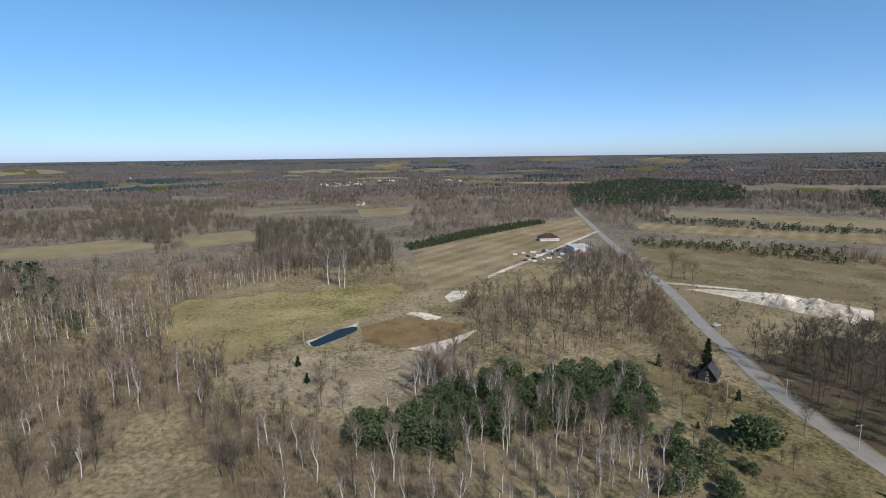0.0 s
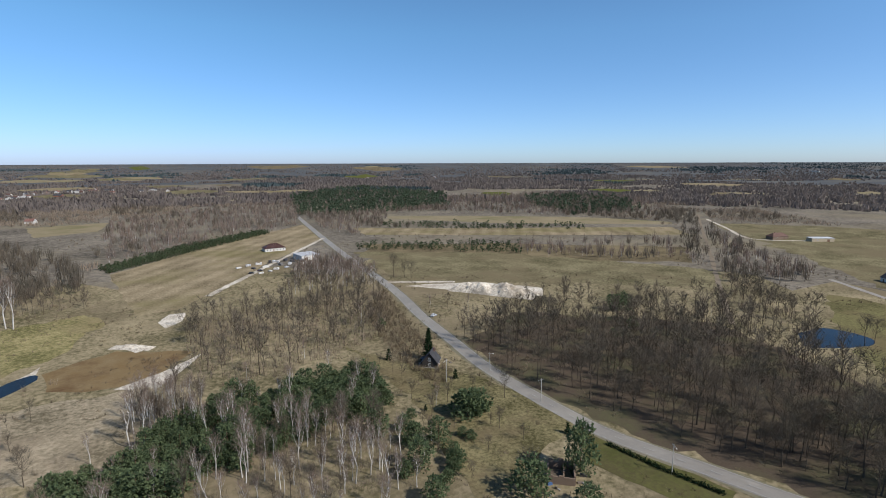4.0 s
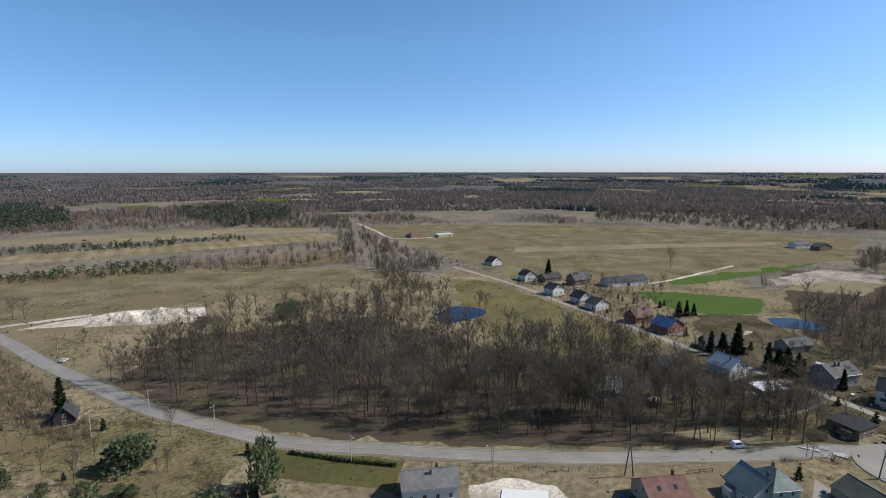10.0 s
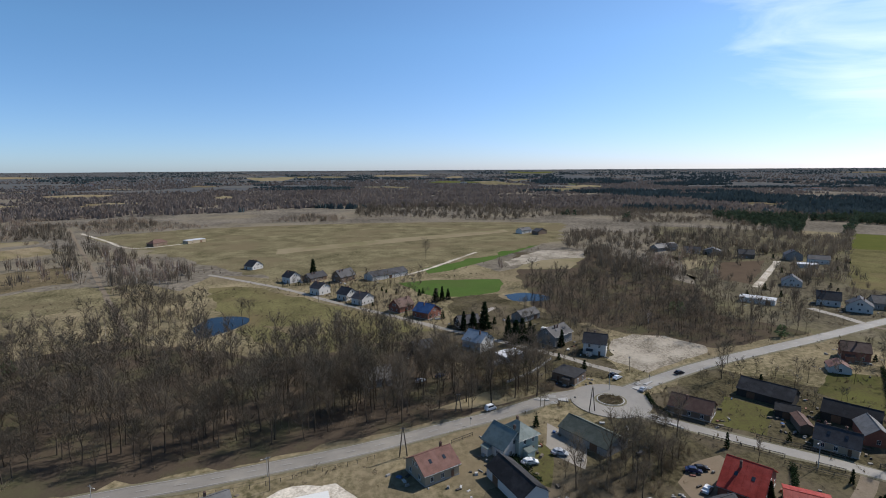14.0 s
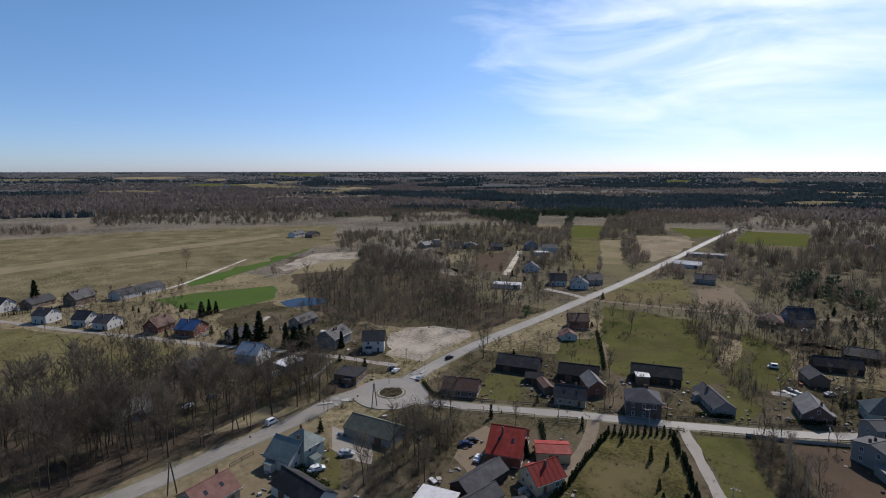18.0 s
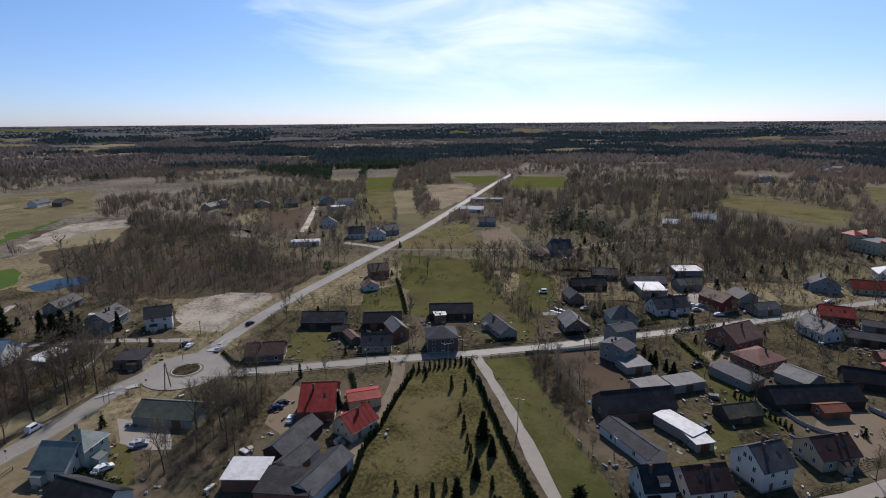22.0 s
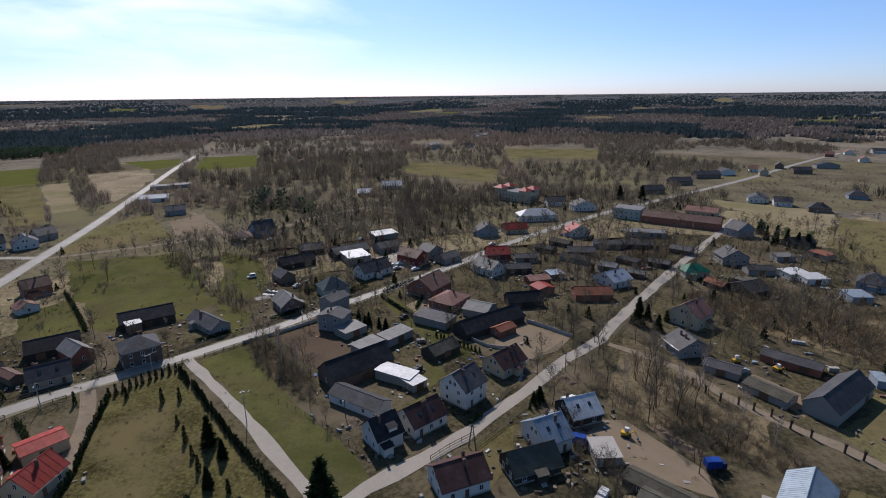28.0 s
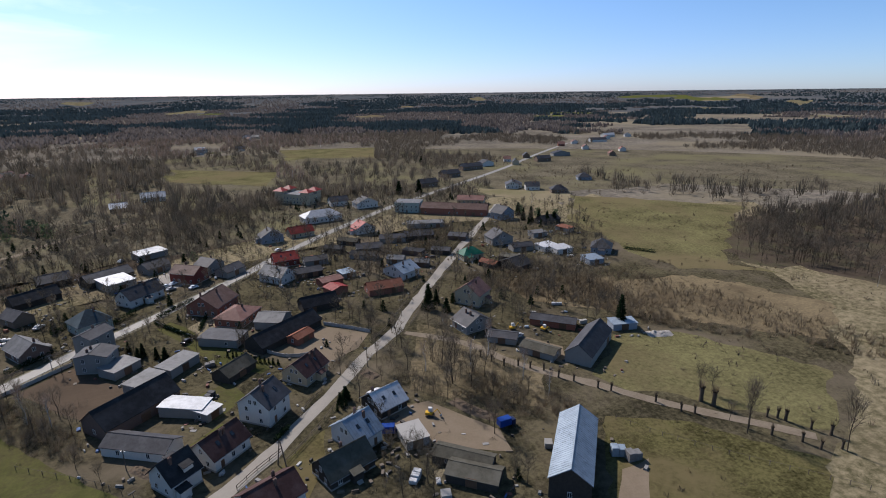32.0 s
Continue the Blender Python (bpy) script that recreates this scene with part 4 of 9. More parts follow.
                bmesh.ops.create_cone(bm, cap_ends=True, segments=4, radius1=L * 0.21, radius2=0.05, depth=2.6, matrix=Matrix.Translation((sx * l * 0.75, sy * w * 0.7, eave + 3.5)) @ Matrix.Rotation(math.pi / 4, 4, "Z"))
                part("tower_roof", bm_mesh("tower_roof", bm, "red_tile"), tw)
    if dwelling and far < 330:
        bm = bmesh.new()
        box(bm, 0, 0, -0.1, L + 0.14, W + 0.14, 0.55)
        part("plinth", bm_mesh("plinth", bm, "concrete"), base)
        if rnd.random() < 0.6:
            # a small porch with its own lean-to roof and steps
            s_, o = rnd.choice((-1, 1)), rnd.uniform(-0.25, 0.25) * L
            pw, pd = rnd.uniform(2.0, 3.4), rnd.uniform(1.3, 2.2)
            bm = bmesh.new()
            box(bm, o, s_ * (w + pd / 2 + 0.08), -0.1, pw, pd, 2.4)
            po = part("porch", bm_mesh("porch", bm, wall), base)
            part("porch_roof", slab([(o - pw / 2 - 0.2, s_ * (w + 0.08), 2.85), (o + pw / 2 + 0.2, s_ * (w + 0.08), 2.85), (o + pw / 2 + 0.2, s_ * (w + pd + 0.35), 2.3), (o - pw / 2 - 0.2, s_ * (w + pd + 0.35), 2.3)], 0.1, roof), po)
            bm = bmesh.new()
            for q in range(3):
                box(bm, o, s_ * (w + pd + 0.22 + 0.3 * q), -0.1, 1.3, 0.32, 0.55 - 0.17 * q)
            part("steps", bm_mesh("steps", bm, "concrete"), base)
        if kind == "gable" and rise_ > 2.8 and rnd.random() < 0.5:
            tilt = math.atan2(rise_, w)
            for q in (-0.2, 0.2):
                bm = bmesh.new()
                box(bm, 0, 0, 0, 0.8, 1.2, 0.08)
                o = part("skylight", bm_mesh("skylight", bm, "glass_pane"), base, (q * L, -w * 0.5, eave + rise_ * 0.5 + 0.16))
                o.rotation_euler = (tilt, 0, 0)
    floors = 2 if eave > 4.6 else 1
    gap = 2.9 if dwelling else 5.5
    sides = [(0, -w, L, 0.0), (0, w, L, math.pi), (l, 0, W, math.pi / 2), (-l, 0, W, -math.pi / 2)]
    for i, (sx, sy, ln, rz) in enumerate(sides):
        n = max(1, int((ln - 1.4) / gap)) if far < 600 else 2
        if far > 600 and i in (1, 3):
            continue
        ux, uy = math.cos(rz), math.sin(rz)
        nx, ny = math.sin(rz), -math.cos(rz)
        hole = rnd.randrange(n)
        for fl in range(floors):
            for k in range(n):
                o = (k + 0.5) / n * (ln - 1.0) - (ln - 1.0) / 2
                px, py = sx + ux * o + nx * 0.03, sy + uy * o + ny * 0.03
                if fl == 0 and k == hole and (i in (0, 1) if dwelling else i == 0):
                    if dwelling:
                        part("door", DOOR, base, (px, py, 0.1), rz)
                    else:
                        part("gate", GATE, base, (px, py, 0.0), rz)
                    continue
                if not dwelling and rnd.random() < 0.55:
                    continue
                z = (1.6 if eave > 3 else 1.45) + fl * 2.75
                if z + 0.75 > eave:
                    continue
                if far > 260:
                    part("window", FAR_WIN, base, (px, py, z), rz)
                    continue
                wn_ = part("window", WIN, base, (px, py, z), rz)
                part("pane", PANE, wn_)
                if dwelling and far < 190:
                    part("sill", SILL, wn_, (0, 0, -0.76))
        if dwelling and kind == "gable" and i > 1 and rise_ > 2.8:
            for o in ((-0.8, 0.8) if W > 8.5 else (0,)):
                wn_ = part("window", WIN, base, (sx + ux * o + nx * 0.03, sy + uy * o + ny * 0.03, eave + 0.85), rz)
                part("pane", PANE, wn_)
    return base


house(181.2, -115.7, -136, 17.3, 10.0, 2.8, 3, "gable", "dark_wood", "black_felt", "barn", "long low barn with dark plank walls and black roof")
house(162.9, -131.9, -133, 15.3, 9.0, 2.8, 3, "gable", "dark_wood", "black_felt", "barn", "low barn with black felt roof beside a brick outbuilding")
house(151.6, -129.6, -22, 11.0, 6.7, 3.2, 2.6, "gable", "brick", "grey_sheet", "outbuilding", "small brick outbuilding with a pale grey gable roof")
house(146.6, -115.5, -132, 10.7, 8.0, 3, 3, "gable", "beige", "slate", "house", "beige house with a dark slate gable roof by the street")
house(167.5, -114.0, -123, 6.8, 6.0, 2.4, 1.5, "gable", "dark_wood", "black_felt", "shed", "small dark wooden garden shed with felt roof")
house(158.9, -113.1, -16, 9.0, 3.5, 2.6, .8, "gable", "brown_render", "brown_tile", "shed", "narrow brown lean-to shed beside a house")
house(149.2, -158.6, -134, 18.3, 9.0, 3, 3, "gable", "dark_wood", "black_felt", "barn", "long black roofed barn behind a brick house")
house(129.7, -132.6, -129, 11.0, 10.0, 5.6, 3, "hip", "dark_brick", "slate", "house", "two-storey dark brick house with a hipped roof")
house(149.3, -151.6, -126, 4.8, 6.0, 3.5, .2, "flat", "brown_render", "pale_sheet", "shed", "flat roofed annex behind a brick house")
house(123.4, -159.4, 154, 17.2, 7.0, 2.8, 2.2, "gable", "grey_render", "slate", "house", "narrow grey cottage with a stepped gable roof")
house(220.4, -176.5, -118, 10.0, 9.0, 4.4, 3, "gable", "brick", "brown_tile", "house", "brick house with a brown tiled roof beside the road")
house(206.3, -159.4, -24, 7.0, 7.6, 2.4, 2, "gable", "white", "pink_tile", "outbuilding", "small white outbuilding with a pink tiled roof")
house(318.0, -191.8, -128, 19.0, 8.0, 3, .2, "flat", "white", "pale_sheet", "shed", "long white flat roofed shed among bare trees")
house(312.3, -230.9, -124, 11.8, 10.0, 4, 4, "gable", "white", "slate", "house", "white house with a steep dark roof near the junction")
house(297.2, -237.8, -35, 10.0, 12.1, 4, 4, "gable", "white", "slate", "house", "white house with a dark gable roof near the junction")
house(303.0, -255.3, -109, 10.6, 10.0, 4, 3.5, "gable", "grey_render", "slate", "house", "grey house with a dark roof near the junction")
house(364.5, -242.6, -31, 10.0, 12.0, 3.4, 4, "gable", "white", "slate", "house", "white gabled house on a sandy plot")
house(531.7, -223.9, -113, 19.2, 10.0, 3.5, 3, "gable", "grey_render", "slate", "house", "grey house with a low dark roof by the fields")
house(511.6, -240.6, -117, 14.7, 9.0, 3, 3, "gable", "white", "slate", "house", "white house with a dark roof by the fields")
house(502.1, -256.0, -29, 9.0, 16.1, 3.5, 3, "gable", "grey_render", "slate", "house", "grey gabled house by the fields")
house(481.1, -276.0, -111, 12.5, 10.0, 4, 3.5, "gable", "brown_render", "slate", "house", "brown house with a dark roof by the fields")
house(469.2, -311.1, -21, 10.0, 13.5, 5, 4, "gable", "grey_render", "slate", "house", "tall grey house with a steep roof by the fields")
house(450.3, -320.9, -116, 15.5, 10.0, 4, 3, "gable", "white", "slate", "house", "white house with a dark roof by the fields")
house(432.1, -299.2, -116, 14.1, 8.0, 3, .2, "flat", "white", "pale_sheet", "shed", "white flat roofed shed by the fields")
house(175.8, -287.8, -122, 12.8, 10.0, 4.4, 4.4, "gable", "blue_grey", "slate", "house", "blue grey house with a steep dark roof")
house(181.1, -273.4, -148, 11.6, 12.0, 3, 3.5, "hip", "brown_render", "brown_tile", "house", "low house with a brown hipped roof among bare trees")
house(176.4, -289.7, -140, 11.4, 10.0, 4.5, 4.5, "gable", "blue_grey", "slate", "house", "dark blue grey house with a steep gable roof")
house(103.7, -182.1, -43, 12.0, 8.2, 3.3, 3, "gable", "dark_brick", "grey_sheet", "house", "dark brick house with a pale grey gable roof")
house(122.0, -213.1, -37, 10.0, 7.1, 2.8, 2.5, "gable", "brown_render", "slate", "outbuilding", "low dark outbuilding with a gable roof")
house(126.2, -234.4, -133, 17.2, 8.0, 2.6, 3, "gable", "dark_wood", "black_felt", "barn", "long black wooden barn")
house(129.1, -257.2, -145, 12.6, 9.0, 2.8, 2.6, "gable", "dark_wood", "slate", "barn", "dark barn with a worn grey roof")
house(107.1, -257.2, -133, 19.8, 10.0, 2.8, 2.6, "gable", "dark_wood", "slate", "barn", "long dark barn with a worn felt roof")
house(99.8, -247.7, -138, 11.8, 13.0, 3.6, .3, "flat", "grey_render", "pale_sheet", "workshop", "grey workshop with a bright flat sheet roof")
house(83.6, -227.6, -124, 15.6, 9.0, 3.6, 3.5, "gable", "white", "slate", "house", "white house with a dark slate roof by the street")
house(92.4, -201.3, -136, 11.2, 10.0, 3.6, 4, "hip", "pale_green", "teal_tile", "house", "pale house with a dark teal hipped roof")
house(69.5, -249.0, -26, 13.0, 9.3, 5, 2.5, "gable", "red_render", "brown_tile", "house", "dark red two-storey house with a brown roof")
house(99.8, -294.1, -136, 14.6, 9.0, 3, .6, "flat", "grey_render", "pale_sheet", "workshop", "grey workshop with a pale sheet roof")
house(90.1, -268.3, -131, 11.7, 9.0, 3, 2.2, "gable", "grey_render", "slate", "outbuilding", "grey outbuilding with a worn gable roof")
house(63.5, -262.3, -36, 9.0, 10.0, 4, 2.5, "gable", "grey_render", "slate", "house", "grey house with a dark roof by the street")
house(52.8, -255.0, -125, 11.4, 8.0, 2.8, 2, "gable", "grey_render", "slate", "outbuilding", "low grey outbuilding by the street")
house(77.3, -168.0, -96, 7.0, 9.7, 5.6, 1.2, "gable", "grey_render", "slate", "house", "two-storey pale block house with a shallow grey roof")
house(83.6, -182.7, -114, 9.3, 7.0, 6, 1.4, "gable", "grey_render", "slate", "house", "upper wing of a grey house with a shallow roof")
house(59.2, -152.9, -119, 9.7, 6.0, 2.8, .3, "flat", "grey_render", "grey_sheet", "outbuilding", "grey outbuilding with a shallow sheet roof")
house(52.5, -162.3, -120, 11.4, 6.0, 2.8, .3, "flat", "grey_render", "grey_sheet", "outbuilding", "row of low grey outbuildings with sheet roofs")
house(69.7, -164.1, -122, 9.1, 7.0, 2.6, .3, "flat", "grey_render", "grey_sheet", "outbuilding", "low outbuilding with patched pale sheet roof")
house(51.7, -210.5, -112, 14.3, 13.0, 4, 4, "gable", "brick", "brown_tile", "house", "large brick house with a brown tiled gable roof")
house(40.1, -197.0, -113, 13.3, 11.0, 3.2, 2.6, "hip", "brick", "pink_tile", "house", "low brick house with a reddish hipped roof")
house(26.8, -190.5, -17, 10.0, 10.1, 3, 1.8, "gable", "grey_render", "grey_sheet", "outbuilding", "grey outbuilding with a pale gable roof")
house(42.1, -178.9, -109, 8.1, 14.0, 2.8, .3, "flat", "grey_render", "slate", "garage", "long row of grey garages with a flat roof")
house(21.8, -178.9, -133, 27.0, 9.0, 2.4, 3.4, "gable", "dark_wood", "black_felt", "barn", "long black wooden barn across a farmyard")
house(16.1, -174.5, -130, 7.9, 5.0, 2.4, 1, "gable", "brick", "rust_sheet", "shed", "small shed with a rust red roof")
house(57.3, -137.7, -127, 20.9, 10.0, 3.4, 4, "gable", "dark_brick", "black_felt", "barn", "long barn with a black felt roof and pale gable")
house(50.1, -121.2, -21, 17.0, 6.5, 2.6, 1.6, "gable", "white", "slate", "barn", "long whitewashed stable with a dark worn roof")
house(44.0, -136.4, -106, 5.6, 12.0, 2.8, .3, "flat", "grey_render", "pale_sheet", "shed", "open shed with a bright white sheet roof")
house(38.2, -133.6, -124, 5.2, 6.0, 2.4, .2, "flat", "grey_render", "pale_sheet", "shed", "small shed with a white sheet roof")
house(34.8, -155.3, -125, 10.9, 7.0, 2.2, 2.2, "gable", "dark_wood", "moss", "shed", "collapsed mossy old shed")
house(38.9, -107.1, -131, 6.9, 8.0, 4, 3.6, "gable", "white", "black_felt", "house", "white house with a black roof and a dormer")
house(31.4, -115.9, -128, 10.3, 8.5, 3.4, 3.3, "gable", "white", "dark_brown_tile", "house", "white cottage with a dark brown tiled roof")
house(22.9, -130.4, -120, 8.8, 9.5, 5.6, 3.6, "gable", "white", "slate", "house", "tall white house with a dark slate roof")
house(13.3, -149.3, -125, 10.4, 9.0, 3.3, 3.3, "gable", "cream", "dark_brown_tile", "house", "cream cottage with a dark brown tiled roof")
house(17.9, -96.0, -145, 11.0, 9.0, 3.4, 3, "gable", "white", "dark_brown_tile", "house", "cottage with a dark brown tiled roof and chimneys")
house(-0.5, -114.5, -142, 7.6, 10.0, 3.8, 3.6, "gable", "white", "blue_sheet", "house", "pale house with a blue grey metal roof")
house(2.9, -104.2, -148, 11.5, 8.0, 2.6, 3.3, "gable", "dark_wood", "moss", "house", "old black wooden house with a mossy shingle roof")
house(-8.4, -127.5, -148, 8.6, 9.0, 2.8, 3.2, "gable", "dark_wood", "tin", "house", "old black log house with a silvery tin roof")
house(-48.6, -95.0, -119, 24.0, 8.7, 5, 3, "gable", "dark_wood", "blue_sheet", "barn", "large barn with a blue grey metal roof")
house(-13.9, -111.7, -166, 5.8, 7.0, 2.4, .3, "flat", "concrete", "concrete", "shed", "concrete shed with a flat dusty roof")
house(-24.2, -100.9, 148, 13.9, 5.0, 2.2, 1, "gable", "dark_wood", "moss", "shed", "long low shed with a mossy roof")
house(-25.3, -95.2, 150, 11.6, 6.0, 2.2, 1.2, "gable", "dark_wood", "moss", "shed", "old low shed with a patched felt roof")
house(-77.3, -146.2, -133, 23.0, 8.4, 3.6, 3.2, "gable", "grey_render", "slate", "barn", "long grey barn with a worn grey roof")
house(-44.2, -172.0, -68, 9.0, 11.0, 3.2, 3, "gable", "grey_render", "slate", "house", "grey house with a dark gable roof")
house(-50.6, -195.9, -132, 9.8, 11.0, 5, 4, "gable", "cream", "pink_tile", "house", "tall cream house with a reddish tiled roof")
house(-64.0, -253.1, -165, 11.3, 8.0, 3, 3, "hip", "cream", "green_tile", "house", "small cream house with a bright green hipped roof")
house(-81.7, -234.0, -149, 11.4, 13.0, 2.6, 2.6, "gable", "dark_wood", "black_felt", "barn", "dark wooden barn with a black roof")
house(-86.8, -277.8, -79, 10.0, 12.8, 4, 3.6, "gable", "grey_render", "slate", "house", "grey gabled house by the back street")
house(-107.1, -335.4, -60, 10.0, 12.4, 4.5, 4, "gable", "blue_grey", "slate", "house", "blue grey gabled house by the back street")
house(-94.4, -261.7, -174, 11.8, 7.0, 2.6, 1.4, "gable", "grey_render", "slate", "outbuilding", "low grey outbuilding in a garden")
house(-131.3, -315.5, -159, 14.1, 9.0, 2.6, 2.6, "gable", "dark_wood", "black_felt", "barn", "dark barn beside conifers")
house(-107.8, -258.6, -159, 10.0, 8.0, 2.8, .3, "flat", "white", "pale_sheet", "shed", "white sheet roofed shed")
house(-113.0, -252.4, -166, 10.0, 8.0, 2.8, .3, "flat", "white", "pale_sheet", "shed", "white flat roofed greenhouse shed")
house(-113.2, -286.2, -167, 9.4, 6.0, 2.6, .3, "flat", "grey_render", "grey_sheet", "shed", "grey flat roofed shed")
house(-134.9, -249.3, 149, 10.2, 11.0, 3, 4, "hip", "blue_grey", "slate", "house", "grey house with a pyramid roof at the meadow")
house(-121.2, -232.4, -171, 8.3, 8.0, 2.6, .4, "flat", "blue_grey", "blue_sheet", "shed", "blue grey sheet metal shed")
house(-73.8, -167.5, 148, 16.1, 6.0, 2.4, 1.2, "gable", "brick", "slate", "shed", "long low brick shed in a machine yard")
house(-52.1, -159.3, 152, 9.8, 6.0, 2.2, 1, "gable", "grey_render", "slate", "shed", "low grey shed by the willow track")
house(-60.9, -147.4, 134, 11.9, 6.0, 2.2, 1, "gable", "grey_render", "moss", "shed", "low grey shed with a dusty roof")
house(-96.8, -159.8, 177, 9.0, 5.0, 2.4, .4, "flat", "blue_grey", "blue_sheet", "shed", "small blue sheet metal shed")
house(31.1, -426.1, 148, 31.4, 15.0, 7.5, .3, "flat", "cream", "grey_sheet", "villa", "large white turreted villa with red roofs")
house(12.6, -357.4, -159, 25.0, 12.0, 4, 3.6, "hip", "white", "pale_sheet", "house", "modern white house with a pale roof")
house(40.1, -311.0, -70, 9.0, 12.4, 4, 3.6, "gable", "blue_grey", "slate", "house", "blue grey gabled house")
house(24.2, -320.5, -155, 14.2, 9.0, 3, 3, "gable", "cream", "red_tile", "house", "cream house with a dark red roof")
house(-19.1, -395.3, -71, 10.0, 16.4, 4, 3.6, "gable", "white", "slate", "house", "white house with a dark roof by the street")
house(0.7, -408.3, -163, 13.6, 9.0, 3.6, 3, "gable", "white", "slate", "house", "white house with a grey roof")
house(-49.1, -373.4, 158, 17.9, 12.0, 7, .4, "flat", "pale_green", "grey_sheet", "block", "pale green two-storey block")
house(-79.2, -357.0, 157, 46.1, 12.0, 4.5, 3, "gable", "brick", "brown_tile", "hall", "long brick hall with a brown roof")
house(-99.2, -389.1, 157, 20.0, 10.0, 3.5, 2.5, "gable", "cream", "pink_tile", "house", "cream house with an orange tiled roof")
house(29.9, -240.2, -36, 13.0, 8.7, 4, 3, "gable", "white", "grey_sheet", "house", "white house with a pale grey roof")
house(28.3, -264.1, -161, 11.8, 9.0, 3.6, 3, "gable", "red_render", "red_tile", "house", "dark red house with red tiled roof")
house(-13.0, -318.9, -66, 9.0, 12.3, 3.8, 3.4, "gable", "white", "red_tile", "house", "white house with a red roof")
house(-26.7, -234.8, -141, 10.6, 12.0, 3.4, 3, "gable", "white", "blue_sheet", "house", "white house with a pale blue roof")
house(10.8, -203.2, -159, 14.2, 8.0, 2.6, 3, "gable", "dark_wood", "black_felt", "barn", "small black wooden barn")
house(6.5, -230.3, -152, 10.0, 7.0, 2.4, 1, "gable", "brick", "pink_tile", "shed", "small shed with a pinkish tiled roof")
house(3.9, -218.9, -55, 7.0, 7.8, 2.6, 1, "gable", "brick", "red_tile", "shed", "small shed with a red sheet roof")
house(-1.1, -239.2, -152, 6.7, 6.0, 2.4, .3, "flat", "grey_render", "blue_sheet", "shed", "small shed with a pale blue sheet roof")
house(-16.5, -215.6, -168, 15.1, 8.0, 2.8, 2.2, "gable", "brick", "rust_sheet", "barn", "brick barn with a rusty roof")
house(-28.5, -294.6, 180, 14.6, 7.0, 2.8, 1.6, "gable", "grey_render", "slate", "outbuilding", "grey outbuilding with a flat worn roof")
house(-53.0, -324.2, 177, 23.2, 8.0, 3, .3, "flat", "grey_render", "grey_sheet", "outbuilding", "long grey outbuilding with a sheet roof")
house(-44.2, -297.9, -177, 16.7, 8.0, 2.6, 2, "gable", "dark_wood", "slate", "barn", "low dark barn in the village")
house(-14.2, -277.5, -176, 13.8, 8.0, 2.8, 2, "gable", "dark_wood", "slate", "barn", "low dark barn among bare trees")
house(13.7, -262.4, -166, 11.6, 7.0, 2.6, 1.4, "gable", "grey_render", "slate", "outbuilding", "low grey outbuilding in a yard")
house(16.7, -244.3, -162, 12.4, 7.0, 2.6, 1.6, "gable", "dark_wood", "slate", "shed", "dark shed in a yard")
house(-79.4, -472.2, -161, 17.3, 10.0, 4, 3, "gable", "brown_render", "slate", "house", "brown house with a dark roof along the street")
house(-144.0, -567.9, -162, 25.1, 10.0, 4, 3, "gable", "brown_render", "slate", "house", "dark house along the far street")
house(-167.8, -592.4, -67, 10.0, 16.1, 4, 3, "gable", "white", "slate", "house", "white house along the far street")
house(-110.7, -522.4, -159, 20.0, 10.0, 4, 3, "gable", "brown_render", "slate", "house", "brown house along the far street")
house(-150.4, -445.1, -102, 10.0, 11.0, 3.5, 3, "gable", "white", "slate", "house", "white house on the far meadow")
house(-164.9, -433.9, 169, 11.7, 10.0, 3.5, 3, "gable", "white", "slate", "house", "white house with a dark roof on the far meadow")
house(-181.3, -414.9, 169, 13.5, 10.0, 3, 3.4, "hip", "brown_render", "slate", "house", "brown bungalow with a hipped roof on the far meadow")
house(-230.9, -471.0, 168, 12.6, 10.0, 3, 3.6, "hip", "blue_grey", "slate", "house", "dark house with a hipped roof at the wood")
house(159.8, -425.8, -159, 11.8, 10.0, 3, 3, "gable", "brown_render", "pale_sheet", "house", "house with a pale roof in the woods")
house(147.0, -462.9, -166, 17.5, 10.0, 3.6, 3.4, "gable", "white", "pale_sheet", "house", "white house with a pale roof in the woods")
house(199.3, -862.3, -160, 14.2, 10.0, 3.5, 3, "gable", "white", "pale_sheet", "house", "white house in a far clearing")
house(-245.2, -613.1, -176, 17.7, 10.0, 4, 3, "gable", "brown_render", "slate", "house", "brown house in the far village")
house(-424.5, -824.9, -177, 29.1, 10.0, 4, 3, "gable", "white", "slate", "house", "white house in the far village")
house(-486.5, -907.5, -168, 24.0, 10.0, 4, 3, "gable", "white", "pale_sheet", "house", "pale house in the far village")
house(-288.5, -660.9, -89, 10.0, 22.7, 4, 3, "gable", "grey_render", "slate", "house", "grey house in the far village")
house(-153.4, -449.8, 165, 14.2, 12.0, 3, 3.5, "hip", "white", "slate", "house", "white bungalow with dark roof by the far street")
house(271.7, -332.5, -142, 13.5, 9.0, 3.6, 3, "gable", "grey_render", "slate", "house", "grey house with a dark roof near the junction")
house(324.4, -374.5, -148, 21.7, 10.0, 3, 2.5, "gable", "white", "pale_sheet", "workshop", "white workshop beside the county road")
house(356.1, -435.0, -141, 34.9, 10.0, 3, .3, "flat", "grey_render", "slate", "workshop", "low dark workshop beside the county road")
house(147.4, -21.6, -56, 7.5, 9.0, 5.4, 3.2, "hip", "pale_green", "teal_sheet", "house", "pale green villa with a grey green hipped roof")
house(146.5, -17.6, -141, 8.7, 10.0, 3.6, 3.8, "gable", "white", "teal_sheet", "house", "wing of a pale villa with a hipped roof")
house(127.1, -18.3, -154, 16.5, 8.0, 3, 2.6, "gable", "white", "black_felt", "garage", "long garage with a dark slate roof beside a villa")
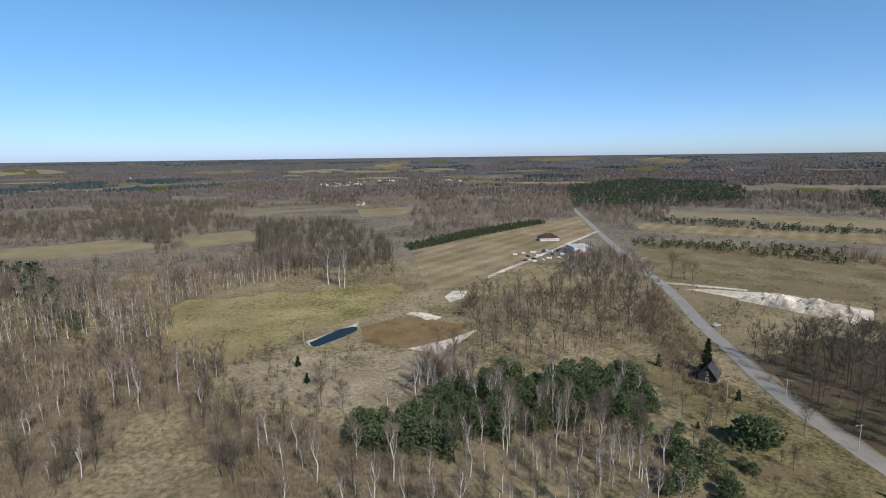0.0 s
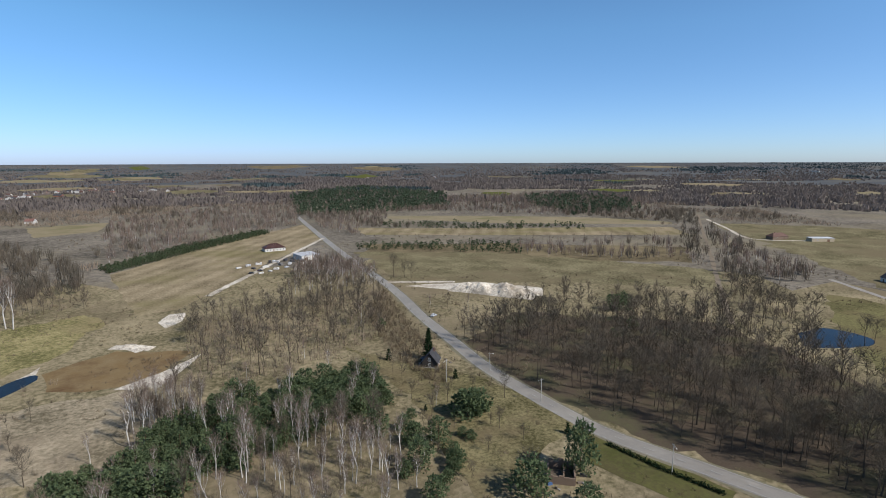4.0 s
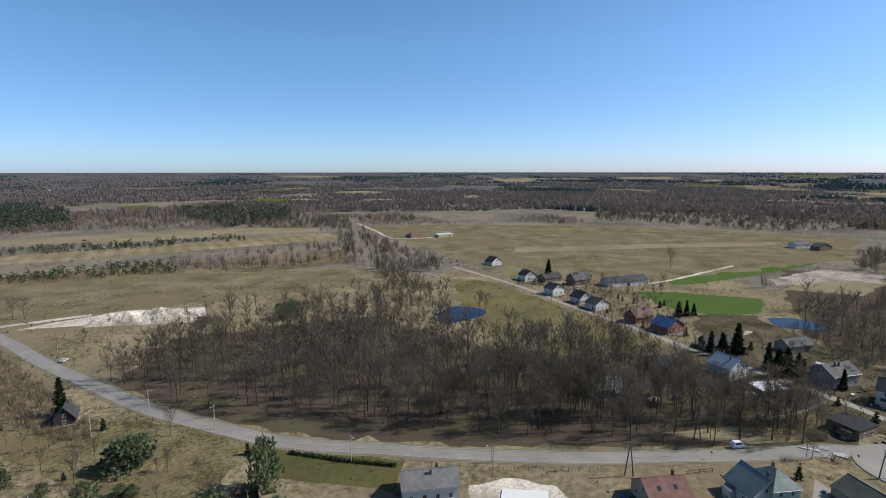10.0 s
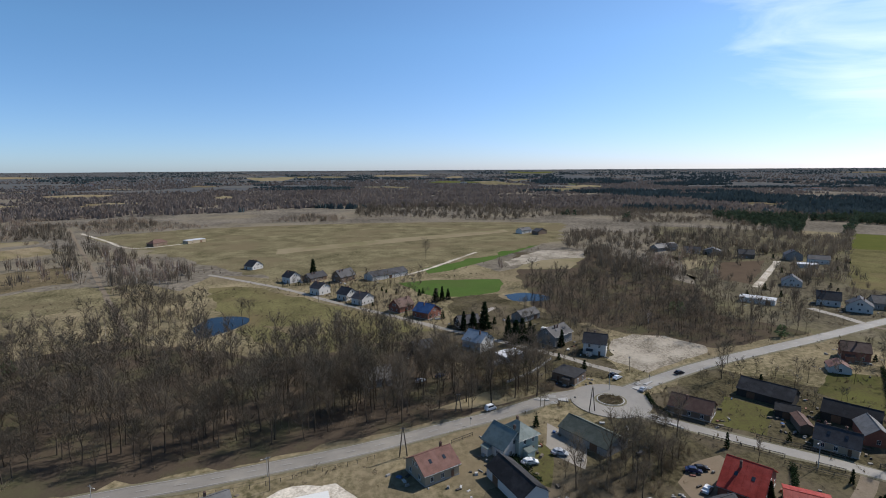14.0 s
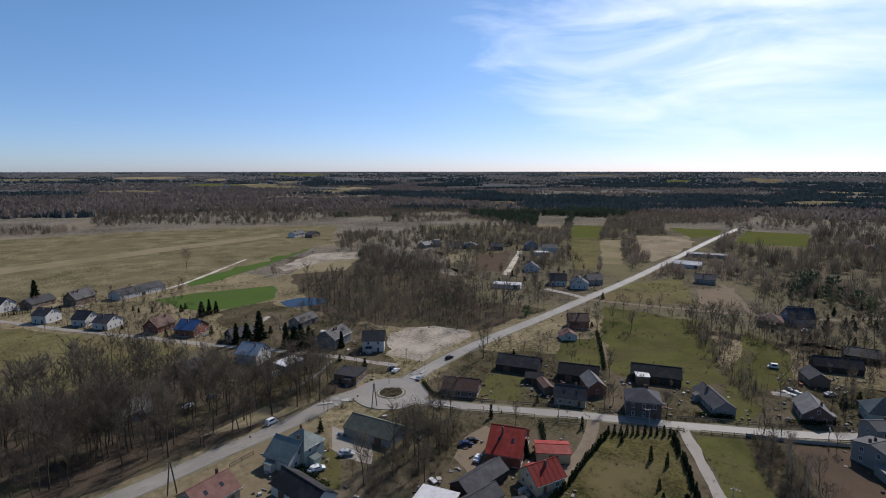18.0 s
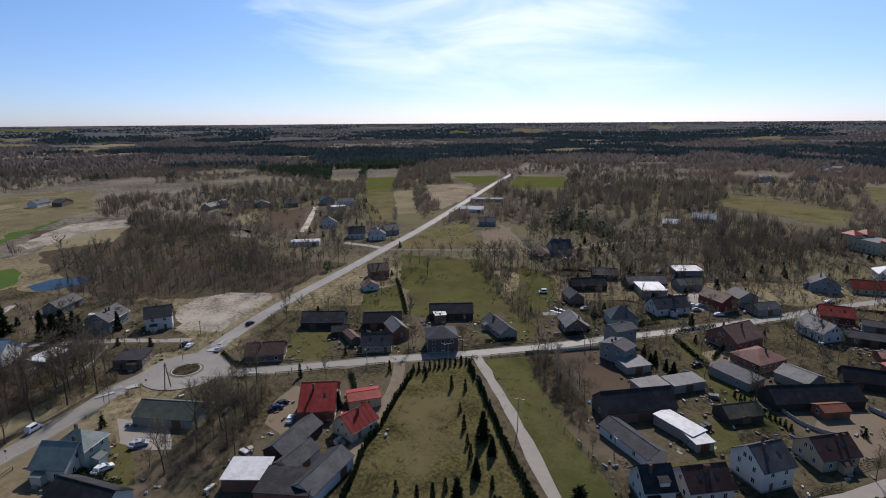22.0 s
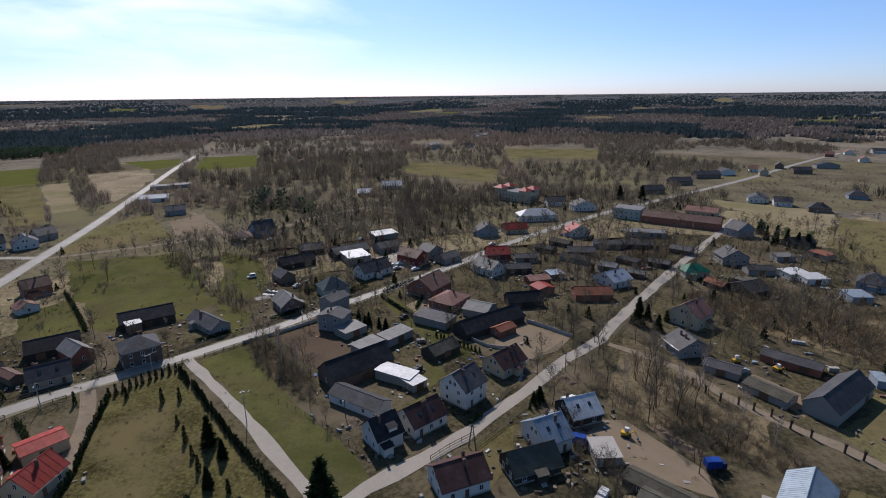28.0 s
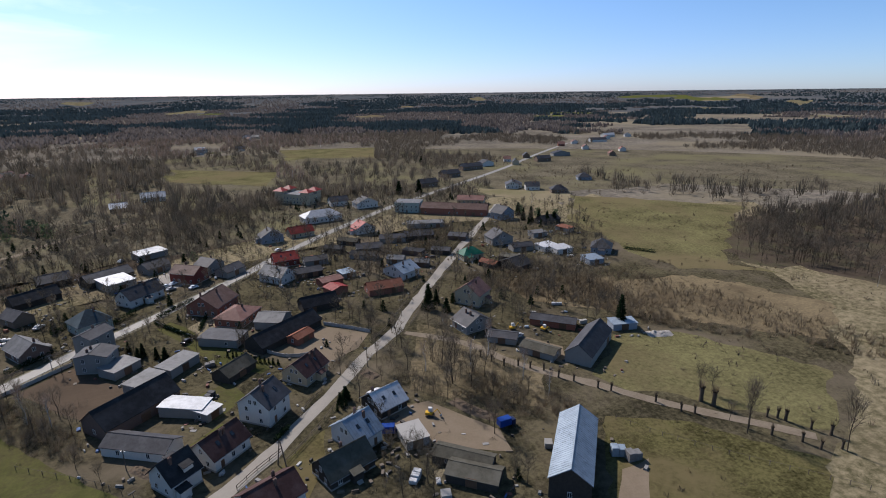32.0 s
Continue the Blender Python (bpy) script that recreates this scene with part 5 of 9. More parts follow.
house(151.6, -44.7, -143, 17.8, 10.0, 2.6, 2.6, "gable", "grey_render", "green_sheet", "barn", "long barn with a mossy green roof among bare trees")
house(134.9, 3.6, -56, 10.9, 10.0, 3.4, 3, "gable", "beige", "pink_tile", "house", "beige house with a wide pinkish brown roof")
house(113.0, 57.9, -55, 14.2, 9.0, 4, 2.4, "gable", "white", "grey_sheet", "house", "white house with a grey roof by the main road")
house(89.5, 97.6, -40, 6.8, 7.0, 3, .2, "open", "brown_render", "concrete", "ruin", "roofless brick ruin beside a pine")
house(96.0, 183.2, 50, 6.0, 6.0, 2.8, 3.6, "gable", "dark_wood", "slate", "cottage", "small dark wooden cottage by a spruce")
house(385.7, 113.0, 53, 9.0, 9.8, 4.6, 3.4, "gable", "white", "slate", "house", "white house with a dark roof in the hamlet")
house(348.3, 83.2, 56, 9.0, 10.0, 4.6, 3, "gable", "white", "slate", "house", "white two-storey house in the hamlet")
house(391.4, 97.1, -35, 16.1, 9.0, 3, 3, "gable", "brown_render", "slate", "house", "brown house with a dark roof in the hamlet")
house(389.7, 75.2, -34, 15.2, 9.0, 4, 4.6, "gable", "brown_render", "slate", "house", "tall brown gabled house in the hamlet")
house(401.4, 44.6, -47, 33.5, 11.0, 3.4, 2.8, "gable", "white", "slate", "barn", "long white barn with a dark roof")
house(333.1, 62.6, 54, 9.0, 9.2, 4, 3.4, "gable", "white", "slate", "house", "white gabled house in the hamlet")
house(321.5, 50.7, 55, 9.0, 10.5, 4, 3, "gable", "white", "slate", "house", "white house with grey roof in the hamlet")
house(303.9, 25.3, -40, 12.0, 9.0, 3.6, 3.8, "gable", "brick", "brown_tile", "house", "brick gabled house in the hamlet")
house(290.9, 9.9, 53, 11.0, 11.7, 3.8, 3.6, "gable", "brick", "blue_tile", "house", "brick house with a bright blue tiled roof")
house(235.6, -15.3, 50, 10.0, 10.4, 5, 3.6, "gable", "white", "blue_sheet", "house", "white house with a pale blue grey roof")
house(245.5, -52.6, -47, 14.0, 10.0, 4.8, 3.2, "gable", "grey_render", "slate", "house", "grey house with a dark slate roof beside a sandy plot")
house(230.0, -67.6, -111, 9.7, 9.0, 5.6, 3.2, "gable", "white", "slate", "house", "white two-storey house with a dark roof at a sandy plot")
house(199.1, -48.6, -132, 9.8, 9.0, 3.2, .4, "flat", "brown_render", "black_felt", "shop", "low brown flat roofed shop at the roundabout")
house(197.2, 26.4, -55, 11.4, 9.0, 3.4, 2.8, "gable", "grey_render", "grey_sheet", "house", "grey house with a pale roof in the park")
house(232.3, 10.6, -64, 9.3, 9.0, 2.8, 2.6, "gable", "dark_wood", "slate", "barn", "dark barn at the edge of the park")
house(222.1, -28.1, -57, 10.4, 7.0, 2.8, .3, "flat", "grey_render", "pale_sheet", "shed", "shed with a pale sheet roof")
house(271.8, -11.9, -68, 11.4, 9.0, 3, 3, "gable", "dark_wood", "slate", "house", "dark wooden house between conifers")
house(284.6, -44.7, -49, 14.4, 8.0, 3, 2.6, "gable", "grey_render", "slate", "barn", "grey barn behind a white house")
house(531.0, -221.3, -57, 32.4, 10.0, 3.5, 3, "gable", "grey_render", "slate", "house", "grey house with a dark roof by the fields beyond")
house(169.9, -83.5, -128, 12.9, 9.0, 2.8, 2.8, "gable", "brown_render", "brown_tile", "house", "low brown house at the roundabout")
house(125.7, -77.2, -132, 9.7, 16.0, 3.4, 4.6, "gable", "brick", "red_tile", "house", "long house with a wide bright red roof")
house(108.3, -76.7, -85, 9.1, 8.0, 3.2, 3.2, "gable", "cream", "red_tile", "house", "cream house with a red gable roof and chimneys")
house(118.3, -87.3, -119, 9.5, 7.0, 3, .8, "gable", "cream", "red_tile", "outbuilding", "low wing with an orange red roof")
house(114.3, -61.5, -69, 15.7, 6.5, 2.6, 2.2, "gable", "dark_wood", "slate", "shed", "long dark shed with a grey roof")
house(106.2, -57.5, -72, 10.2, 6.0, 2.6, 2, "gable", "white", "slate", "shed", "small white shed with a dark roof")
house(96.4, -58.2, -70, 15.7, 7.0, 3, 2, "gable", "white", "slate", "barn", "long pale outbuilding with a mossy roof")
house(109.4, -46.6, -137, 9.6, 8.0, 3.2, .2, "flat", "brick", "pale_sheet", "shed", "brick shed with a bright white flat roof")
house(98.2, -50.5, -142, 12.2, 9.0, 3.6, .2, "flat", "brick", "black_felt", "shed", "shed with a flat black felt roof")
house(101.1, 511.9, 3, 18.8, 12.0, 3, 3.6, "hip", "white", "dark_brown_tile", "house", "new house with a dark red hipped roof in a field")
house(116.5, 453.3, 12, 16.7, 16.0, 4, .5, "flat", "white", "pale_sheet", "hall", "white hall with a pale roof beside the road")
house(582.1, 317.3, -15, 20.0, 9.0, 3.4, 3.4, "hip", "brown_render", "brown_tile", "house", "low house with a brown hipped roof in the fields")
house(605.0, 286.6, -30, 22.7, 9.0, 3.4, .4, "flat", "cream", "pale_sheet", "barn", "long pale barn in the fields")
house(440.0, 160.2, 60, 10.0, 11.1, 3, 4, "gable", "white", "slate", "house", "small white gabled house at the hamlet road")
house(681.2, -102.7, -46, 20.6, 10.0, 4, 3, "gable", "white", "slate", "house", "white house at the wood edge")
house(668.9, -120.4, 46, 10.0, 18.5, 4, 3, "gable", "brown_render", "slate", "house", "brown house at the wood edge")
house(-336.7, 1551.6, 68, 10.0, 18.7, 3.6, 3.2, "gable", "white", "slate", "house", "white house with a gable roof far off among trees")
house(-302.2, 1466.0, -22, 17.7, 10.0, 3.6, 3.2, "gable", "white", "pink_tile", "house", "white house with a gable roof far off among trees")
house(-288.5, 1507.2, 68, 10.0, 18.3, 3.6, 3.2, "gable", "cream", "pink_tile", "house", "cream house with a gable roof far off among trees")
house(-267.8, 1523.2, 68, 10.0, 18.5, 3.6, 3.2, "gable", "white", "slate", "house", "white house with a gable roof far off among trees")
house(-252.3, 1595.6, 67, 10.0, 19.5, 3.6, 3.2, "gable", "white", "pink_tile", "house", "white house with a gable roof far off among trees")
house(-166.0, 1779.9, 66, 10.0, 22.2, 3.6, 3.2, "gable", "white", "slate", "house", "white house with a gable roof far off among trees")
house(-129.7, 1800.8, -24, 22.6, 10.0, 3.6, 3.2, "gable", "cream", "pink_tile", "house", "cream house with a gable roof far off among trees")
house(-93.9, 1823.3, -24, 23.0, 10.0, 3.6, 3.2, "gable", "white", "slate", "house", "white house with a gable roof far off among trees")
house(-188.5, 1597.0, -23, 19.7, 10.0, 3.6, 3.2, "gable", "brick", "slate", "house", "brick house with a gable roof far off among trees")
house(18.8, 1773.5, 66, 10.0, 22.5, 3.6, 3.2, "gable", "white", "slate", "house", "white house with a gable roof far off among trees")
house(-142.2, 912.7, -20, 10.9, 10.0, 3.6, 3.2, "gable", "white", "pink_tile", "house", "white house with a gable roof far off among trees")
house(2646.7, 1749.5, 10, 10.0, 38.5, 3.6, 3.2, "gable", "white", "pink_tile", "house", "white house with a gable roof far off among trees")
house(3197.0, 1579.1, 9, 10.0, 44.7, 3.6, 3.2, "gable", "white", "pink_tile", "house", "white house with a gable roof far off among trees")
house(2965.0, -107.6, 10, 10.0, 35.7, 3.6, 3.2, "gable", "white", "pink_tile", "house", "white house with a gable roof far off among trees")
house(2107.9, -586.1, 11, 10.0, 23.8, 3.6, 3.2, "gable", "cream", "slate", "house", "cream house with a gable roof far off among trees")
house(1921.4, -747.6, 11, 10.0, 21.1, 3.6, 3.2, "gable", "white", "pink_tile", "house", "white house with a gable roof far off among trees")
house(1890.8, -1285.4, -123, 28.8, 10.0, 3.6, 3.2, "gable", "white", "slate", "house", "white house with a gable roof far off among trees")
house(1934.0, -1344.6, -123, 29.6, 10.0, 3.6, 3.2, "gable", "white", "pink_tile", "house", "white house with a gable roof far off among trees")
house(1146.4, -1575.4, -122, 22.3, 10.0, 3.6, 3.2, "gable", "white", "pink_tile", "house", "white house with a gable roof far off among trees")
house(1239.8, -1767.8, -122, 24.5, 10.0, 3.6, 3.2, "gable", "white", "pink_tile", "house", "white house with a gable roof far off among trees")
house(333.1, -614.8, -31, 10.0, 7.6, 3.6, 3.2, "gable", "white", "pink_tile", "house", "white house with a gable roof far off among trees")
house(313.5, -612.2, -31, 10.0, 7.4, 3.6, 3.2, "gable", "brick", "pink_tile", "house", "brick house with a gable roof far off among trees")
house(190.1, -816.9, -145, 9.2, 10.0, 3.6, 3.2, "gable", "white", "slate", "house", "white house with a gable roof far off among trees")
house(151.4, -1026.2, -55, 10.0, 10.8, 3.6, 3.2, "gable", "white", "pink_tile", "house", "white house with a gable roof far off among trees")
house(336.1, -628.8, -144, 8.7, 10.0, 3.6, 3.2, "gable", "brown_render", "slate", "house", "brown house with a gable roof far off among trees")
house(312.9, -623.0, -54, 10.0, 8.5, 3.6, 3.2, "gable", "white", "pink_tile", "house", "white house with a gable roof far off among trees")
house(152.8, -1047.9, -173, 13.0, 10.0, 3.6, 3.2, "gable", "white", "slate", "house", "white house with a gable roof far off among trees")
house(189.5, -838.9, -82, 10.0, 10.8, 3.6, 3.2, "gable", "white", "slate", "house", "white house with a gable roof far off among trees")
house(164.8, -1097.0, -108, 10.0, 14.4, 3.6, 3.2, "gable", "white", "slate", "house", "white house with a gable roof far off among trees")
house(147.7, -1091.5, 162, 14.3, 10.0, 3.6, 3.2, "gable", "cream", "slate", "house", "cream house with a gable roof far off among trees")
house(-460.3, -862.7, -107, 10.0, 10.7, 3.6, 3.2, "gable", "white", "pink_tile", "house", "white house with a gable roof far off among trees")
house(-390.6, -685.0, -105, 10.0, 8.6, 3.6, 3.2, "gable", "white", "pink_tile", "house", "white house with a gable roof far off among trees")
house(-351.5, -641.8, -104, 10.0, 8.1, 3.6, 3.2, "gable", "brown_render", "pink_tile", "house", "brown house with a gable roof far off among trees")
house(-354.4, -724.6, -105, 10.0, 9.1, 3.6, 3.2, "gable", "white", "pink_tile", "house", "white house with a gable roof far off among trees")
house(-340.5, -778.3, 164, 9.8, 10.0, 3.6, 3.2, "gable", "brick", "pink_tile", "house", "brick house with a gable roof far off among trees")
house(-374.9, -805.2, -106, 10.0, 10.1, 3.6, 3.2, "gable", "white", "pink_tile", "house", "white house with a gable roof far off among trees")
house(-202.9, -620.9, 166, 7.9, 10.0, 3.6, 3.2, "gable", "white", "pink_tile", "house", "white house with a gable roof far off among trees")
house(-238.4, -652.1, -104, 10.0, 8.3, 3.6, 3.2, "gable", "brown_render", "slate", "house", "brown house with a gable roof far off among trees")
house(-204.3, -594.5, -103, 10.0, 7.6, 3.6, 3.2, "gable", "cream", "slate", "house", "cream house with a gable roof far off among trees")
house(-522.9, -902.7, -108, 10.0, 11.1, 3.6, 3.2, "gable", "white", "slate", "house", "white house with a gable roof far off among trees")
house(340.5, -640.7, -103, 10.0, 8.3, 3.6, 3.2, "gable", "white", "pink_tile", "house", "white house with a gable roof far off among trees")
house(233.5, -388.4, -100, 10.0, 4.9, 3.6, 3.2, "gable", "white", "pink_tile", "house", "white house with a gable roof far off among trees")
house(-360.4, 1562.5, -27, 8.7, 9.0, 3.6, 3.4, "gable", "white", "slate", "house", "small white far house with a dark roof")
house(-354.5, 1631.7, 63, 9.0, 12.2, 3.6, 3.4, "gable", "white", "slate", "house", "small white far house with a dark roof")
house(-315.4, 1495.4, -27, 8.3, 9.0, 3.6, 3.4, "gable", "white", "brown_tile", "house", "small white far house with a brown roof")
house(-330.4, 1645.1, 63, 9.0, 9.3, 3.6, 3.4, "gable", "white", "slate", "house", "small white far house with a dark roof")
house(-303.4, 1580.9, 63, 9.0, 8.9, 3.6, 3.4, "gable", "white", "brown_tile", "house", "small white far house with a brown roof")
house(-299.0, 1683.1, -27, 11.2, 9.0, 3.6, 3.4, "gable", "white", "brown_tile", "house", "small white far house with a brown roof")
house(-264.5, 1561.1, -27, 10.3, 9.0, 3.6, 3.4, "gable", "white", "brown_tile", "house", "small white far house with a brown roof")
house(-267.7, 1695.5, 63, 9.0, 12.9, 3.6, 3.4, "gable", "white", "slate", "house", "small white far house with a dark roof")
house(-252.2, 1717.0, 63, 9.0, 9.9, 3.6, 3.4, "gable", "white", "brown_tile", "house", "small white far house with a brown roof")
house(-230.9, 1736.5, 63, 9.0, 11.7, 3.6, 3.4, "gable", "white", "pink_tile", "house", "small white far house with a red roof")
house(-212.9, 1791.8, 62, 9.0, 10.4, 3.6, 3.4, "gable", "white", "pink_tile", "house", "small white far house with a red roof")
house(-187.3, 1812.6, -28, 14.2, 9.0, 3.6, 3.4, "gable", "white", "slate", "house", "small white far house with a dark roof")
house(-165.5, 1836.8, 62, 9.0, 10.8, 3.6, 3.4, "gable", "white", "brown_tile", "house", "small white far house with a brown roof")
house(-130.1, 1893.6, 62, 9.0, 13.1, 3.6, 3.4, "gable", "white", "brown_tile", "house", "small white far house with a brown roof")
house(-1394.2, 1922.7, 0, 10.0, 9.0, 3.6, 3.4, "gable", "white", "slate", "house", "small white far house with a dark roof")
house(-1407.1, 2005.6, 37, 11.0, 9.0, 3.6, 3.4, "gable", "white", "brown_tile", "house", "small white far house with a brown roof")
house(-1359.1, 2333.0, 74, 12.0, 9.0, 3.6, 3.4, "gable", "white", "pink_tile", "house", "small white far house with a red roof")
house(-1223.4, 2356.3, 111, 13.0, 9.0, 3.6, 3.4, "gable", "white", "slate", "house", "small white far house with a dark roof")
house(-151.1, 1728.4, 148, 10.0, 9.0, 3.6, 3.4, "gable", "white", "brown_tile", "house", "small white far house with a brown roof")
house(-79.5, 1678.1, 5, 11.0, 9.0, 3.6, 3.4, "gable", "white", "pink_tile", "house", "small white far house with a red roof")
house(-12.6, 1730.0, 42, 12.0, 9.0, 3.6, 3.4, "gable", "white", "slate", "house", "small white far house with a dark roof")
house(54.4, 1714.1, 79, 13.0, 9.0, 3.6, 3.4, "gable", "white", "brown_tile", "house", "small white far house with a brown roof")
house(969.4, 2525.3, 116, 10.0, 9.0, 3.6, 3.4, "gable", "white", "pink_tile", "house", "small white far house with a red roof")
house(1163.0, 2514.0, 153, 11.0, 9.0, 3.6, 3.4, "gable", "white", "slate", "house", "small white far house with a dark roof")
house(957.6, 2454.8, 10, 12.0, 9.0, 3.6, 3.4, "gable", "white", "brown_tile", "house", "small white far house with a brown roof")
house(1318.3, 2464.6, 47, 13.0, 9.0, 3.6, 3.4, "gable", "white", "pink_tile", "house", "small white far house with a red roof")
house(1864.1, 1960.2, 84, 10.0, 9.0, 3.6, 3.4, "gable", "white", "slate", "house", "small white far house with a dark roof")
house(2563.0, 1419.9, 121, 11.0, 9.0, 3.6, 3.4, "gable", "white", "brown_tile", "house", "small white far house with a brown roof")
house(190.5, -838.6, 158, 12.0, 9.0, 3.6, 3.4, "gable", "white", "pink_tile", "house", "small white far house with a red roof")
house(140.1, -853.6, 15, 13.0, 9.0, 3.6, 3.4, "gable", "white", "slate", "house", "small white far house with a dark roof")
house(250.2, -1983.4, -144, 10.6, 12.0, 4, 3.4, "gable", "white", "slate", "house", "small white far house with a dark roof")
house(217.9, -2050.4, -145, 10.7, 12.0, 4, 3.4, "gable", "white", "slate", "house", "small white far house with a dark roof")
house(417.3, -1700.6, -144, 10.3, 12.0, 4, 3.4, "gable", "white", "slate", "house", "small white far house with a dark roof")
house(567.2, -1446.7, -143, 10.0, 12.0, 4, 3.4, "gable", "white", "slate", "house", "small white far house with a dark roof")
house(1174.3, -1320.2, -144, 12.9, 12.0, 4, 3.4, "gable", "white", "slate", "house", "small white far house with a dark roof")
house(-11.1, -265.8, 154, 13.9, 6.0, 2.4, 1.3, "gable", "grey_render", "black_felt", "shed", "low weathered backyard shed with a black felt roof")
house(-66.7, -291.3, 150, 10.3, 8.0, 2.4, 1.3, "gable", "dark_brick", "slate", "shed", "low weathered backyard shed with a dark grey roof")
house(-82.9, -244.4, 144, 11.2, 5.0, 2.4, 0.4, "flat", "dark_wood", "moss", "shed", "low weathered backyard shed with a mossy roof")
house(-69.9, -237.3, 127, 9.2, 5.0, 2.4, 1.3, "gable", "dark_wood", "rust_sheet", "shed", "low weathered backyard shed with a rusty roof")
house(-26.3, -255.1, 158, 8.5, 6.0, 2.4, 1.3, "gable", "grey_render", "grey_sheet", "shed", "low weathered backyard shed with a grey sheet roof")
house(-36.8, -266.5, 145, 10.9, 5.0, 2.4, 0.4, "flat", "dark_brick", "black_felt", "shed", "low weathered backyard shed with a black felt roof")
house(-51.3, -264.6, 154, 9.7, 5.0, 2.4, 1.3, "gable", "dark_wood", "slate", "shed", "low weathered backyard shed with a dark grey roof")
house(-3.9, -294.4, 148, 12.4, 5.0, 2.4, 1.3, "gable", "dark_wood", "moss", "shed", "low weathered backyard shed with a mossy roof")
house(-133.8, -294.1, 116, 9.7, 6.0, 2.4, 0.4, "flat", "grey_render", "rust_sheet", "shed", "low weathered backyard shed with a rusty roof")
house(-38.1, -246.2, 156, 7.3, 4.0, 2.4, 1.3, "gable", "dark_brick", "grey_sheet", "shed", "low weathered backyard shed with a grey sheet roof")
house(4.1, -281.0, 152, 10.6, 5.0, 2.4, 1.3, "gable", "dark_wood", "black_felt", "shed", "low weathered backyard shed with a black felt roof")


# ---- trees ----
class Soup:
    """Triangles gathered in arrays: wood in slot 0, twigs or needles in slot 1."""

    def __init__(self):
        self.v, self.t, self.s = [], [], []

    def rod(self, a, b, r0, r1, n, slot):
        a, b = np.array(a, float), np.array(b, float)
        d = (b - a) / (np.linalg.norm(b - a) + 1e-9)
        u = np.cross(d, (0.3, 0.9, 0.1) if abs(d[2]) > 0.7 else (0, 0, 1))
        u /= np.linalg.norm(u)
        w = np.cross(d, u)
        i0 = len(self.v)
        for q, r in ((a, r0), (b, r1)):
            for k in range(n):
                an = k / n * math.tau
                self.v.append(q + r * (math.cos(an) * u + math.sin(an) * w))
        for k in range(n):
            k2 = (k + 1) % n
            self.t += [(i0 + k, i0 + k2, i0 + n + k2), (i0 + k, i0 + n + k2, i0 + n + k)]
            self.s += [slot, slot]

    def blade(self, a, b, w, slot, side=None):
        a, b = np.array(a, float), np.array(b, float)
        d = b - a
        u = np.cross(d, side if side is not None else (0.37, 0.51, 0.77))
        u *= w / (np.linalg.norm(u) + 1e-9)
        i0 = len(self.v)
        self.v += [a - u / 2, a + u / 2, b]
        self.t.append((i0, i0 + 1, i0 + 2))
        self.s.append(slot)

    def arrays(self):
        return np.array(self.v), np.array(self.t, np.int32), np.array(self.s, np.int32)


def bare_tree(seed, h, spread, low, limbs, twigs, sides, width, fan=0.8):
    """A leafless tree: tapered trunk, limbs that rise to a domed crown, and fine upright twigs."""
    rnd = random.Random(seed)
    g = Soup()
    r0 = h * 0.009 + 0.05
    pts = [np.array((0, 0, -0.2))]
    for k in range(1, 4):
        pts.append(np.array((rnd.gauss(0, 0.014 * h * k), rnd.gauss(0, 0.014 * h * k), h * 0.86 * k / 3)))
    if sides > 3:
        for k in range(3):
            g.rod(pts[k], pts[k + 1], r0 * (1 - 0.29 * k), r0 * (1 - 0.29 * (k + 1)), sides, 0)
    else:
        for a in (0.0, 1.6):
            g.blade(pts[0], pts[3], r0 * 1.5, 0, (math.cos(a), math.sin(a), 0))
    lines = []
    for k in range(limbs):
        f = low + (0.80 - low) * (k + rnd.random()) / limbs
        q = f / 0.86 * 3
        i = min(2, int(q))
        s = pts[i] + (pts[i + 1] - pts[i]) * (q - i)
        an = k * 2.4 + rnd.uniform(-0.5, 0.5)
        ln = spread * rnd.uniform(0.55, 1.0) * (1.15 - 0.75 * f)
        up = (h * (1 - 0.30 * (ln / spread) ** 2) - s[2]) * rnd.uniform(0.62, 0.95)
        m_ = s + np.array((math.cos(an) * ln * 0.62, math.sin(an) * ln * 0.62, up * 0.42))
        e = s + np.array((math.cos(an + 0.25) * ln, math.sin(an + 0.25) * ln, up))
        rr = r0 * 0.44 * (1 - 0.5 * f)
        if sides > 3:
            g.rod(s, m_, rr, rr * 0.6, 3, 0)
            g.rod(m_, e, rr * 0.6, rr * 0.15, 3, 0)
        else:
            g.blade(s, e, rr * 2.2, 0)
        lines.append((s, m_, e))
    lines.append((pts[1], pts[2], pts[3]))
    for j in range(twigs):
        s, m_, e = lines[j % len(lines)]
        f = rnd.uniform(0.2, 1.0)
        b = (s + (m_ - s) * f * 2) if f < 0.5 else (m_ + (e - m_) * (f - 0.5) * 2)
        ln = h * rnd.uniform(0.09, 0.2)
        out = np.array((b[0], b[1], 0)) / (spread + 0.1)
        d = np.array((rnd.gauss(0, 0.5), rnd.gauss(0, 0.5), rnd.gauss(fan, 0.25))) + out * 0.5
        d *= ln / np.linalg.norm(d)
        g.blade(b, b + d, width * rnd.uniform(0.8, 1.5), 1, (rnd.gauss(0, 1), rnd.gauss(0, 1), 0.1))
        if sides > 3:
            d2 = d * rnd.uniform(0.5, 0.8) + np.array((rnd.gauss(0, 0.3), rnd.gauss(0, 0.3), rnd.gauss(0.05, 0.2))) * ln
            g.blade(b + d * rnd.uniform(0.2, 0.6), b + d * 0.4 + d2, width * rnd.uniform(0.6, 1.0), 1, (rnd.gauss(0, 1), rnd.gauss(0, 1), 0.1))
    return g.arrays()


